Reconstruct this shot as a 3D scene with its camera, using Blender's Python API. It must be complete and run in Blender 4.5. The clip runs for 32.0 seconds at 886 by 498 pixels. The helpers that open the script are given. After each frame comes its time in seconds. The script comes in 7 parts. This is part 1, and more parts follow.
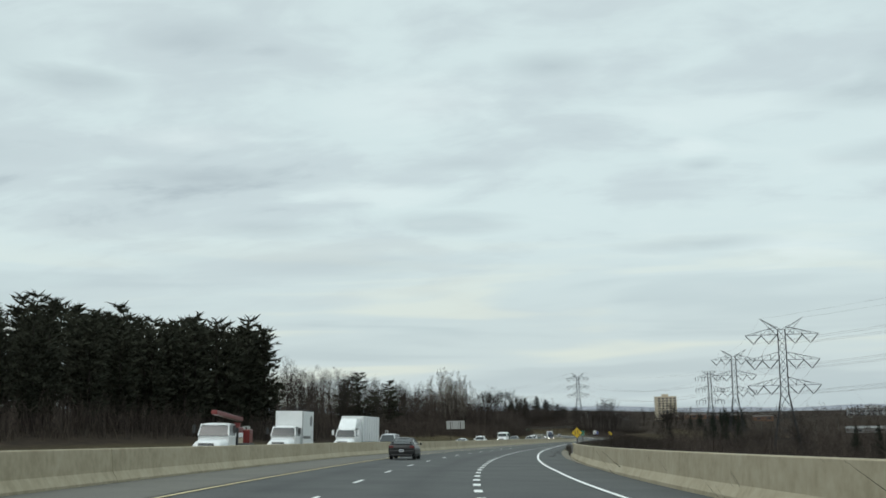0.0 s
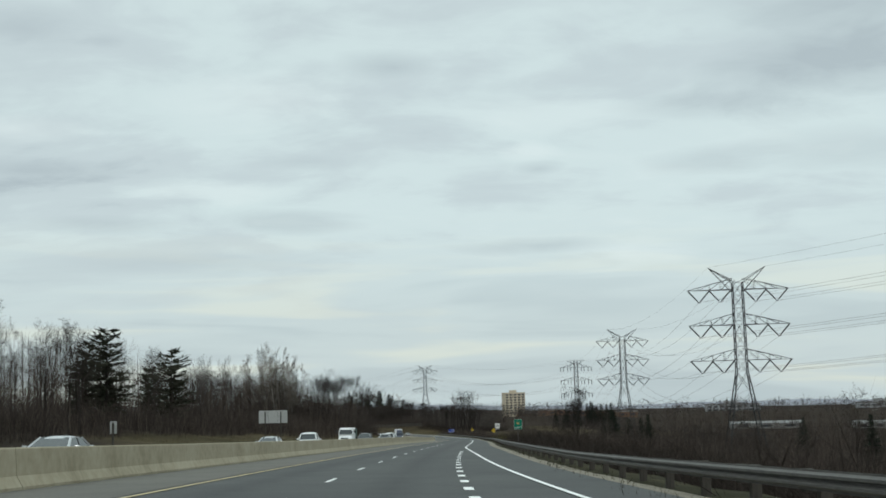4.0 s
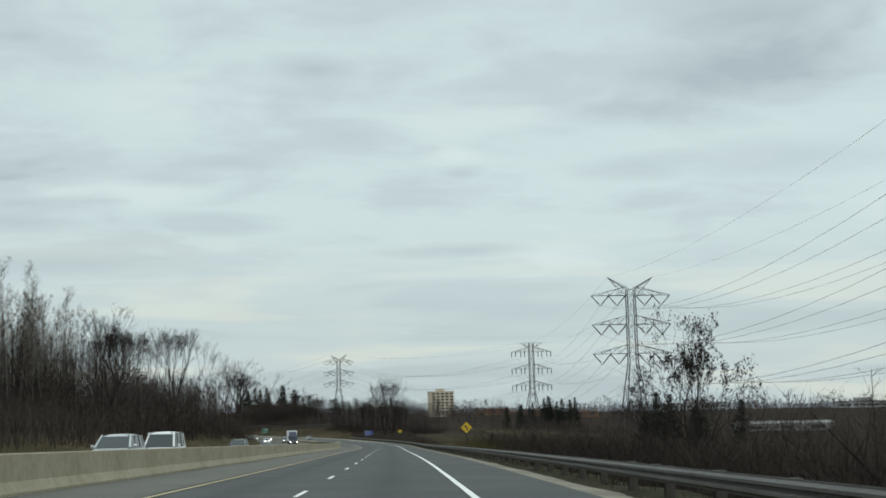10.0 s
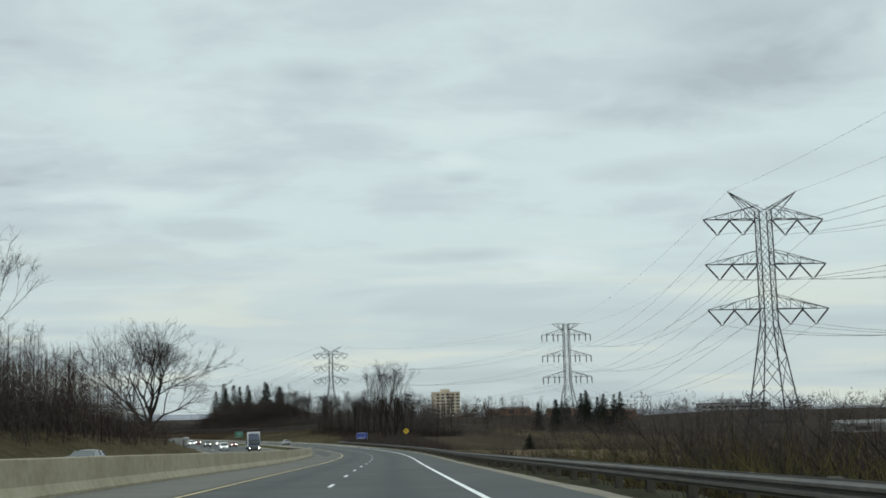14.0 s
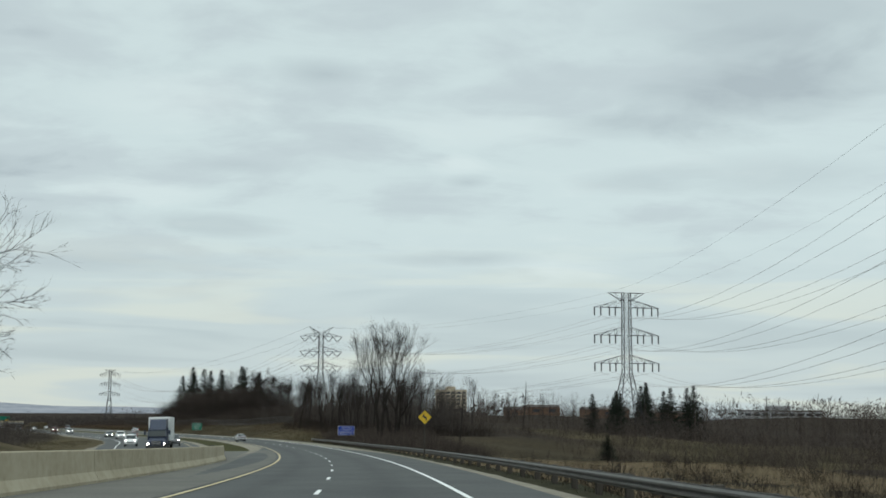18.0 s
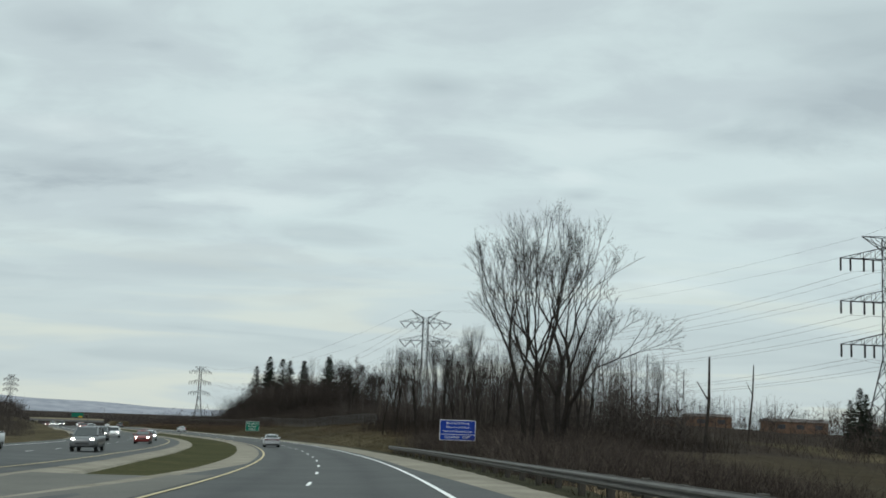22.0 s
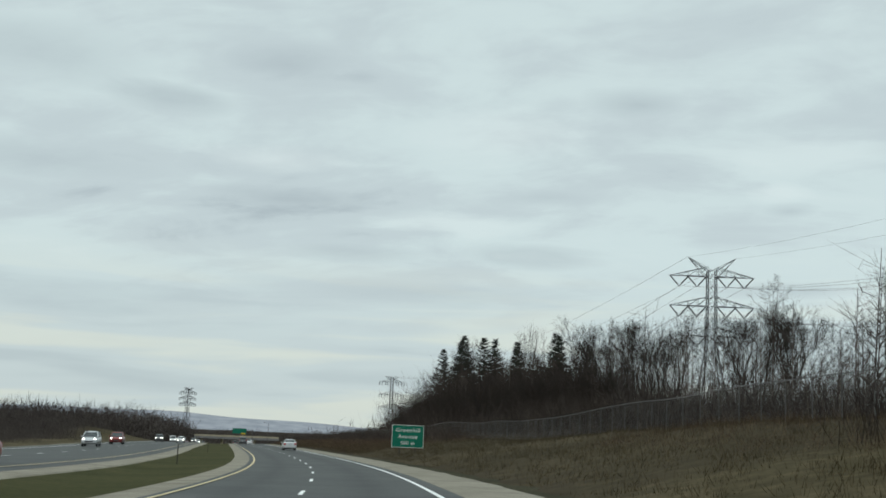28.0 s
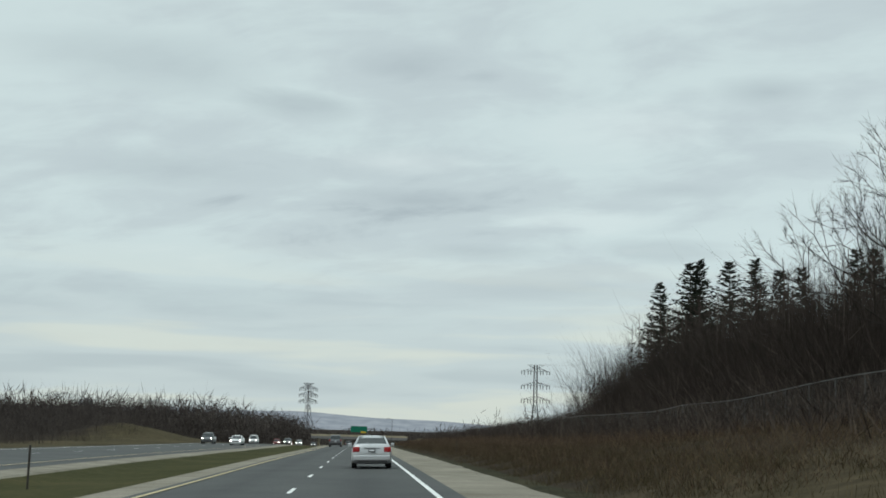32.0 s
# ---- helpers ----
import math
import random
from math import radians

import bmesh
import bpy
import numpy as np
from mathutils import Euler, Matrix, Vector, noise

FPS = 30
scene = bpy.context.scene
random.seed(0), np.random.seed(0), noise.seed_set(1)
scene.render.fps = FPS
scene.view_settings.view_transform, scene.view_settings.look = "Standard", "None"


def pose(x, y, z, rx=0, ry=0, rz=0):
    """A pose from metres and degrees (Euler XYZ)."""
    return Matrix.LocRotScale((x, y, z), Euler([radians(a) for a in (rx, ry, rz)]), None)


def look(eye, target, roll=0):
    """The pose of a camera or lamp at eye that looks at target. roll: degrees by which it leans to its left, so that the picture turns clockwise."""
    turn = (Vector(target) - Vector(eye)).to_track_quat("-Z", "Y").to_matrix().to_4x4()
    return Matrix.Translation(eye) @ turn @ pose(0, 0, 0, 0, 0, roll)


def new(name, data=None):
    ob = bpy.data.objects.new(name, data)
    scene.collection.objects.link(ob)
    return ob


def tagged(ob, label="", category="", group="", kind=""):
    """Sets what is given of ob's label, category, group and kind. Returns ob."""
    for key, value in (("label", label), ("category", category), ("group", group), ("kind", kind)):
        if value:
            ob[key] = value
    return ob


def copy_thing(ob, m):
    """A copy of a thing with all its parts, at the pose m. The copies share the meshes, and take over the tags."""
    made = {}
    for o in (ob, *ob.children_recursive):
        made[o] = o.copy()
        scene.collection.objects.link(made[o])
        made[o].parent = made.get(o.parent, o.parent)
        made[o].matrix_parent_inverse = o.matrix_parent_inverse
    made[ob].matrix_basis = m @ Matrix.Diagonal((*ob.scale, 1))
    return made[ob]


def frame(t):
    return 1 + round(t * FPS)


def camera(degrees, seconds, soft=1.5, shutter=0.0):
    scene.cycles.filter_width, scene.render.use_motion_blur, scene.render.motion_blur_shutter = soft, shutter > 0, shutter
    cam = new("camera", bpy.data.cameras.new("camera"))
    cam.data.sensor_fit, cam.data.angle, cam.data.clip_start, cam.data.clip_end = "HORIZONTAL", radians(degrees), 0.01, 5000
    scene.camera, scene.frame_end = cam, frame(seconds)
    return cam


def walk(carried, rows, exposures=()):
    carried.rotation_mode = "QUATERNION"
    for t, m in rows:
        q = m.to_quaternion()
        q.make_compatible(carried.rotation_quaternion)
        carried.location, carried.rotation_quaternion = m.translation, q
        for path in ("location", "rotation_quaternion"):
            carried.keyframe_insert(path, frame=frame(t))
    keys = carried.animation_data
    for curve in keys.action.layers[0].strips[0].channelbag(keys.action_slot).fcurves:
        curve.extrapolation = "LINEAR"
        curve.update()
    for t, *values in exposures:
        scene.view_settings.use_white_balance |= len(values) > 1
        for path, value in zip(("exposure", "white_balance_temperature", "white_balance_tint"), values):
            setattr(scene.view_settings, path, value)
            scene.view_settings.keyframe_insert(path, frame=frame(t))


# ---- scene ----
cam = camera(41.3, 32.0, soft=1.7)


def aim(x, y, z, yaw, pitch, roll):
    """A camera pose from its place and its yaw (to the left of +y), pitch and roll in degrees."""
    a, p = radians(yaw), radians(pitch)
    way = Vector((-math.sin(a) * math.cos(p), math.cos(a) * math.cos(p), math.sin(p)))
    return look((x, y, z), Vector((x, y, z)) + 10 * way, roll)


# seconds, x, y, z, yaw, pitch, roll
PATH = [
    (0, 0.00, 0.00, 0.00, 9.41, 7.07, -1.35),
    (0.5, -2.37, 12.22, -0.51, 8.40, 7.05, -1.35),
    (1, -4.50, 24.50, -1.00, 7.26, 7.09, -1.59),
    (1.5, -6.40, 36.81, -1.50, 6.07, 7.09, -1.75),
    (2, -8.06, 49.15, -1.98, 5.11, 7.01, -1.73),
    (2.5, -9.52, 61.52, -2.46, 4.16, 6.91, -1.73),
    (3, -10.78, 73.92, -2.94, 3.20, 6.84, -1.71),
    (3.5, -11.86, 86.34, -3.41, 2.37, 6.82, -1.51),
    (4.5, -13.53, 111.26, -4.34, 0.74, 6.93, -1.59),
    (5.5, -14.61, 136.29, -5.26, -0.68, 7.03, -1.67),
    (6, -14.97, 148.86, -5.72, -1.30, 7.40, -1.55),
    (6.5, -15.22, 161.46, -6.19, -1.67, 7.37, -1.33),
    (7, -15.39, 174.09, -6.66, -2.02, 7.21, -1.22),
    (7.5, -15.48, 186.75, -7.12, -2.28, 7.11, -1.20),
    (8, -15.54, 199.41, -7.60, -2.47, 7.14, -1.26),
    (8.5, -15.56, 212.06, -8.07, -2.65, 7.22, -1.32),
    (9, -15.57, 224.70, -8.55, -2.66, 7.14, -1.35),
    (9.5, -15.57, 237.30, -9.03, -2.47, 7.04, -1.33),
    (10, -15.56, 249.86, -9.51, -2.29, 6.97, -1.29),
    (10.5, -15.57, 262.38, -9.99, -2.17, 7.03, -1.19),
    (11, -15.60, 274.85, -10.48, -2.26, 6.98, -1.12),
    (11.5, -15.66, 287.29, -10.98, -2.44, 7.05, -1.17),
    (12, -15.75, 299.71, -11.47, -2.50, 7.06, -1.27),
    (12.5, -15.87, 312.11, -11.97, -2.41, 7.06, -1.40),
    (13, -16.04, 324.50, -12.46, -2.30, 7.13, -1.51),
    (13.5, -16.23, 336.90, -12.95, -2.31, 7.19, -1.53),
    (14, -16.42, 349.31, -13.44, -2.29, 7.22, -1.42),
    (14.5, -16.62, 361.72, -13.93, -2.47, 7.18, -1.22),
    (15.5, -16.95, 386.61, -14.90, -2.39, 7.22, -0.78),
    (16.5, -17.17, 411.60, -15.85, -2.35, 7.26, -0.35),
    (17, -17.24, 424.14, -16.32, -2.25, 7.24, -0.07),
    (17.5, -17.30, 436.73, -16.79, -2.32, 7.30, 0.19),
    (18, -17.38, 449.35, -17.25, -2.09, 7.36, 0.41),
    (18.5, -17.51, 462.02, -17.71, -1.66, 7.35, 0.68),
    (19, -17.73, 474.74, -18.16, -1.23, 7.41, 0.95),
    (19.5, -18.06, 487.51, -18.61, -0.44, 7.35, 1.18),
    (20, -18.53, 500.32, -19.04, 0.20, 7.53, 1.49),
    (20.5, -19.16, 513.17, -19.47, 0.87, 7.51, 1.76),
    (21, -19.97, 526.05, -19.89, 1.74, 7.50, 1.92),
    (21.5, -20.96, 538.96, -20.30, 2.64, 7.65, 2.02),
    (22, -22.12, 551.91, -20.70, 3.35, 7.85, 2.11),
    (22.5, -23.45, 564.88, -21.08, 4.04, 7.81, 2.18),
    (23, -24.93, 577.89, -21.45, 4.77, 7.91, 2.14),
    (23.5, -26.57, 590.92, -21.80, 5.51, 7.84, 2.05),
    (24, -28.40, 603.98, -22.15, 6.38, 8.04, 2.08),
    (24.5, -30.43, 617.06, -22.48, 7.25, 8.17, 2.23),
    (25, -32.69, 630.15, -22.80, 7.95, 8.31, 2.44),
    (25.5, -35.18, 643.27, -23.11, 9.01, 8.29, 2.62),
    (26, -37.89, 656.41, -23.42, 10.08, 8.38, 2.65),
    (26.5, -40.82, 669.56, -23.71, 10.87, 8.22, 2.45),
    (27.5, -47.27, 695.89, -24.26, 12.51, 8.42, 2.40),
    (28.5, -54.52, 722.18, -24.78, 14.16, 8.62, 2.35),
    (29, -58.44, 735.29, -25.03, 14.94, 8.57, 2.53),
    (29.5, -62.57, 748.34, -25.27, 15.79, 8.64, 2.49),
    (30, -66.91, 761.33, -25.50, 16.64, 8.70, 2.33),
    (30.5, -71.47, 774.25, -25.73, 17.48, 8.55, 2.12),
    (31, -76.25, 787.09, -25.96, 18.19, 8.60, 1.93),
    (31.5, -81.26, 799.86, -26.18, 18.94, 8.39, 1.78),
    (32, -86.47, 812.54, -26.39, 19.68, 8.27, 1.53),
]
walk(cam, [(t, aim(*row)) for t, *row in PATH], [(0.0, 0.05), (3.0, 0.03), (6.0, -0.05), (25.0, -0.04), (32.0, -0.07)])

# ---- sky and sun ----
SUN_UP, SUN_TURN = 38.0, 200.0
world = bpy.data.worlds.new("overcast_sky")
scene.world = world
world.use_nodes = True
wn, wl = world.node_tree.nodes, world.node_tree.links
wn.clear()


def wnode(kind, **values):
    n = wn.new(kind)
    for key, value in values.items():
        n.inputs[key].default_value = value
    return n


def wmath(op, a, b=None):
    n = wn.new("ShaderNodeMath")
    n.operation = op
    for i, v in enumerate((a, b)):
        if v is None:
            continue
        if isinstance(v, (int, float)):
            n.inputs[i].default_value = v
        else:
            wl.new(v, n.inputs[i])
    return n.outputs[0]


def wramp(fac, stops):
    n = wn.new("ShaderNodeValToRGB")
    n.color_ramp.interpolation = "EASE"
    while len(n.color_ramp.elements) < len(stops):
        n.color_ramp.elements.new(0.5)
    for e, (p, c) in zip(n.color_ramp.elements, stops):
        e.position, e.color = p, (*c, 1)
    wl.new(fac, n.inputs[0])
    return n.outputs[0]


def wmix(fac, a, b, blend="MIX"):
    n = wn.new("ShaderNodeMix")
    n.data_type, n.blend_type = "RGBA", blend
    for i, v in ((0, fac), (6, a), (7, b)):
        if isinstance(v, (int, float)):
            n.inputs[i].default_value = v
        elif isinstance(v, tuple):
            n.inputs[i].default_value = (*v, 1)
        else:
            wl.new(v, n.inputs[i])
    return n.outputs[2]


sky = wn.new("ShaderNodeTexSky")
sky.sky_type, sky.sun_disc = "NISHITA", False
sky.sun_elevation, sky.sun_rotation = radians(SUN_UP), radians(SUN_TURN)
coord = wn.new("ShaderNodeTexCoord")
split = wn.new("ShaderNodeSeparateXYZ")
wl.new(coord.outputs["Generated"], split.inputs[0])
up = wmath("MAXIMUM", split.outputs[2], 0.0)
deck = wmath("ADD", up, 0.20)
join = wn.new("ShaderNodeCombineXYZ")
wl.new(wmath("DIVIDE", split.outputs[0], deck), join.inputs[0])
wl.new(wmath("DIVIDE", split.outputs[1], deck), join.inputs[1])


def wnoise(vec, scale, detail, rough, stretch=(1, 1, 1), move=(0, 0, 0), twist=0.0):
    m = wn.new("ShaderNodeMapping")
    m.inputs["Scale"].default_value, m.inputs["Location"].default_value = stretch, move
    wl.new(vec, m.inputs[0])
    n = wnode("ShaderNodeTexNoise", Scale=scale, Detail=detail, Roughness=rough, Distortion=twist)
    wl.new(m.outputs[0], n.inputs["Vector"])
    return n.outputs["Fac"]


broad = wnoise(join.outputs[0], 0.55, 3.0, 0.5, (1.0, 0.8, 1), (3.1, 0.4, 0), 0.3)
rolls = wnoise(join.outputs[0], 1.5, 5.0, 0.55, (0.75, 1.15, 1), (0.2, 5.0, 0), 0.4)
wisps = wnoise(join.outputs[0], 3.6, 5.0, 0.55, (0.8, 1.2, 1), (7.0, 1.0, 0), 0.5)
fibres = wnoise(join.outputs[0], 8.5, 5.0, 0.6, (0.8, 1.15, 1), (2.0, 9.0, 0), 0.5)
cover = wmath("ADD", wmath("ADD", wmath("MULTIPLY", broad, 0.30), wmath("MULTIPLY", rolls, 0.34)), wmath("ADD", wmath("MULTIPLY", wisps, 0.28), wmath("MULTIPLY", fibres, 0.08)))
cloud = wramp(cover, [(0.34, (0.435, 0.515, 0.555)), (0.43, (0.58, 0.68, 0.71)), (0.52, (0.66, 0.785, 0.80)), (0.66, (0.74, 0.855, 0.86))])
# low over the horizon: a blue-grey bank with pale breaks
low = wramp(wnoise(coord.outputs["Generated"], 3.4, 3.0, 0.5, (1.0, 1.0, 10.0), (0.3, 0.0, 1.9), 0.5),
            [(0.36, (0.50, 0.595, 0.63)), (0.50, (0.575, 0.675, 0.70)), (0.64, (0.69, 0.757, 0.705))])
lowness = wramp(up, [(0.0, (1, 1, 1)), (0.05, (0.85, 0.85, 0.85)), (0.16, (0, 0, 0))])
clouds = wmix(lowness, cloud, low)


def cloud_patch(base, turn, rise, wide, high, colour, most):
    """A soft darker roll of cloud: its azimuth to the left of +y, elevation and half sizes in degrees."""
    a, e = radians(turn), radians(rise)
    m = wn.new("ShaderNodeMapping")
    m.vector_type = "POINT"
    m.inputs["Location"].default_value = (math.sin(a) * math.cos(e) / radians(wide), -math.cos(a) * math.cos(e) / radians(wide), -math.sin(e) / radians(high))
    m.inputs["Scale"].default_value = (1 / radians(wide), 1 / radians(wide), 1 / radians(high))
    wl.new(coord.outputs["Generated"], m.inputs[0])
    ln = wn.new("ShaderNodeVectorMath")
    ln.operation = "LENGTH"
    wl.new(m.outputs[0], ln.inputs[0])
    near = wmath("SUBTRACT", wmath("ADD", 1.15, wmath("ADD", wmath("MULTIPLY", wmath("SUBTRACT", rolls, 0.5), 2.0), wmath("MULTIPLY", wmath("SUBTRACT", wisps, 0.5), 2.4))), ln.outputs["Value"])
    near = wmath("MINIMUM", wmath("MAXIMUM", near, 0.0), 1.0)
    return wmix(wmath("MULTIPLY", near, most), base, colour)


DARK_ROLL, PALE_ROLL = (0.41, 0.485, 0.525), (0.80, 0.905, 0.91)
for patch in ((-16.8, 15.0, 7.5, 2.0, 0.95), (-11.5, 13.4, 3.8, 0.8, 0.5), (-11.8, 10.6, 2.8, 0.6, 0.4), (-19, 18.0, 8, 1.8, 0.6), (-19, 10.5, 5, 1.0, 0.35), (3.8, 15.7, 2.5, 0.7, 0.65), (21.5, 17.0, 4.2, 1.2, 0.75),
              (21, 10.6, 4.2, 0.65, 0.7), (27, 14.9, 2.8, 0.75, 0.6), (17.8, 16.7, 1.4, 0.5, 0.45), (-3.3, 10.6, 1.3, 0.35, 0.5), (9, 8.3, 3.0, 0.55, 0.45), (8.2, 11.2, 2.8, 0.45, 0.35),
              (-3.2, 6.9, 3.8, 0.4, 0.5), (18, 8.2, 3.0, 0.4, 0.4), (34, 16.5, 6, 1.6, 0.45), (33, 11.5, 6, 0.9, 0.4), (14, 6.4, 7, 0.6, 0.35)):
    clouds = cloud_patch(clouds, *patch[:4], DARK_ROLL, patch[4] * 0.85)
for patch in ((-2.8, 11.5, 1.3, 0.45, 0.5), (-7.5, 6.4, 3.2, 0.8, 0.5), (10, 14.2, 4.0, 1.2, 0.4), (-4, 13.2, 5.0, 1.0, 0.3), (22, 12.4, 3.5, 0.7, 0.5), (13, 9.8, 4.0, 0.6, 0.4)):
    clouds = cloud_patch(clouds, *patch[:4], PALE_ROLL, patch[4] * 0.8)
# an overcast deck is brighter overhead
overhead = wramp(up, [(0.0, (1, 1, 1)), (0.42, (1.0, 1.0, 1.0)), (0.85, (1.9, 1.9, 1.9))])
clouds = wmix(1.0, clouds, overhead, "MULTIPLY")
thin = wnode("ShaderNodeBackground", Strength=0.09)
wl.new(sky.outputs[0], thin.inputs[0])
thick = wnode("ShaderNodeBackground", Strength=1.0)
wl.new(wmix(1.0, clouds, (1.0, 1.0, 0.985), "MULTIPLY"), thick.inputs[0])
layers = wn.new("ShaderNodeMixShader")
layers.inputs[0].default_value = 0.93
wl.new(thin.outputs[0], layers.inputs[1])
wl.new(thick.outputs[0], layers.inputs[2])
out = wn.new("ShaderNodeOutputWorld")
wl.new(layers.outputs[0], out.inputs[0])

sun = new("sun", bpy.data.lights.new("sun", "SUN"))
sun.data.energy, sun.data.angle, sun.data.color = 0.8, radians(25), (1.0, 0.97, 0.92)
a, e = radians(SUN_TURN), radians(SUN_UP)
sun.matrix_world = look(Vector((math.sin(a) * math.cos(e), math.cos(a) * math.cos(e), math.sin(e))) * 400, (0, 0, 0))

# ---- materials ----
def surface(name, colours, rough=0.8, grain=8.0, stain=0.5, metal=0.0, bump=0.0, vary=0.0, dust=None, stretch=(1, 1, 1), sheen=0.3):
    """A material: colours is two or three base colours mixed by a fine and a broad noise; vary: how far single objects differ."""
    m = bpy.data.materials.new(name)
    m.use_nodes = True
    nt = m.node_tree
    n, l = nt.nodes, nt.links
    bsdf = n["Principled BSDF"]
    geo = n.new("ShaderNodeTexCoord")
    mapping = n.new("ShaderNodeMapping")
    mapping.inputs["Scale"].default_value = stretch
    l.new(geo.outputs["Object"], mapping.inputs[0])
    tex = []
    for scale, detail in ((grain, 6.0), (stain, 4.0)):
        t = n.new("ShaderNodeTexNoise")
        t.inputs["Scale"].default_value, t.inputs["Detail"].default_value, t.inputs["Roughness"].default_value = scale, detail, 0.6
        l.new(mapping.outputs[0], t.inputs["Vector"])
        tex.append(t)
    add = n.new("ShaderNodeMath")
    add.operation = "MULTIPLY_ADD"
    add.inputs[1].default_value = 0.5
    half = n.new("ShaderNodeMath")
    half.operation = "MULTIPLY"
    half.inputs[1].default_value = 0.5
    l.new(tex[1].outputs["Fac"], half.inputs[0])
    l.new(tex[0].outputs["Fac"], add.inputs[0])
    l.new(half.outputs[0], add.inputs[2])
    ramp = n.new("ShaderNodeValToRGB")
    cs = list(colours)
    if len(cs) == 1:
        cs = [tuple(c * 0.88 for c in cs[0]), tuple(min(1, c * 1.1) for c in cs[0])]
    while len(ramp.color_ramp.elements) < len(cs):
        ramp.color_ramp.elements.new(0.5)
    for i, (el, c) in enumerate(zip(ramp.color_ramp.elements, cs)):
        el.position, el.color = 0.36 + 0.28 * i / (len(cs) - 1), (*c, 1)
    l.new(add.outputs[0], ramp.inputs[0])
    colour = ramp.outputs[0]
    if vary:
        info = n.new("ShaderNodeObjectInfo")
        span = n.new("ShaderNodeMapRange")
        span.inputs[3].default_value, span.inputs[4].default_value = 1 - vary, 1 + vary
        l.new(info.outputs["Random"], span.inputs[0])
        hsv = n.new("ShaderNodeHueSaturation")
        l.new(span.outputs[0], hsv.inputs["Value"])
        l.new(colour, hsv.inputs["Color"])
        colour = hsv.outputs[0]
    l.new(colour, bsdf.inputs["Base Color"])
    bsdf.inputs["Roughness"].default_value, bsdf.inputs["Metallic"].default_value = rough, metal
    bsdf.inputs["Specular IOR Level"].default_value = 0.03 if rough > 0.94 else sheen if rough > 0.65 else 0.5
    if bump:
        b = n.new("ShaderNodeBump")
        b.inputs["Strength"].default_value, b.inputs["Distance"].default_value = min(1.0, bump), 0.02
        l.new(tex[0].outputs["Fac"], b.inputs["Height"])
        l.new(b.outputs[0], bsdf.inputs["Normal"])
    return m


def islands(name, colours, rough=0.9):
    """A material for joined pieces: each island takes its own shade between the colours."""
    m = bpy.data.materials.new(name)
    m.use_nodes = True
    n, l = m.node_tree.nodes, m.node_tree.links
    geo = n.new("ShaderNodeNewGeometry")
    ramp = n.new("ShaderNodeValToRGB")
    while len(ramp.color_ramp.elements) < len(colours):
        ramp.color_ramp.elements.new(0.5)
    for i, (el, c) in enumerate(zip(ramp.color_ramp.elements, colours)):
        el.position, el.color = i / (len(colours) - 1), (*c, 1)
    l.new(geo.outputs["Random Per Island"], ramp.inputs[0])
    l.new(ramp.outputs[0], n["Principled BSDF"].inputs["Base Color"])
    n["Principled BSDF"].inputs["Roughness"].default_value = rough
    n["Principled BSDF"].inputs["Specular IOR Level"].default_value = 0.03
    return m


ASPHALT = surface("asphalt", [(0.044, 0.046, 0.046), (0.060, 0.062, 0.061), (0.080, 0.081, 0.078)], 0.85, 14, 0.25, bump=0.3, sheen=0.28)
ASPHALT_WORN = surface("worn_shoulder_asphalt", [(0.085, 0.082, 0.072), (0.125, 0.119, 0.102)], 0.9, 10, 0.3, bump=0.3)
GRAVEL = surface("shoulder_gravel", [(0.145, 0.130, 0.103), (0.22, 0.20, 0.162), (0.285, 0.26, 0.215)], 0.95, 18, 0.4, bump=0.6)
CONCRETE = surface("barrier_concrete", [(0.25, 0.215, 0.145), (0.325, 0.282, 0.198), (0.375, 0.33, 0.24)], 0.85, 3, 0.35, bump=0.15)
DARK_CONCRETE = surface("dark_concrete", [(0.14, 0.14, 0.14), (0.2, 0.2, 0.195)], 0.9, 4, 0.5, bump=0.2)


def add_wear(m, colour):
    """Darker oily strips and paler wheel tracks along the lanes, from the road's own strip layout."""
    n, l = m.node_tree.nodes, m.node_tree.links
    bsdf = n["Principled BSDF"]
    was = bsdf.inputs["Base Color"].links[0].from_socket
    mask = n.new("ShaderNodeAttribute")
    mask.attribute_name = "wear"
    tex = n.new("ShaderNodeTexNoise")
    tex.inputs["Scale"].default_value, tex.inputs["Detail"].default_value = 0.35, 5.0
    l.new(n["Mapping"].outputs[0], tex.inputs["Vector"])
    amount = n.new("ShaderNodeMath")
    amount.operation = "MULTIPLY"
    l.new(mask.outputs["Fac"], amount.inputs[0])
    l.new(tex.outputs["Fac"], amount.inputs[1])
    mix = n.new("ShaderNodeMix")
    mix.data_type = "RGBA"
    mix.inputs[7].default_value = (*colour, 1)
    l.new(amount.outputs[0], mix.inputs[0])
    l.new(was, mix.inputs[6])
    l.new(mix.outputs[2], bsdf.inputs["Base Color"])


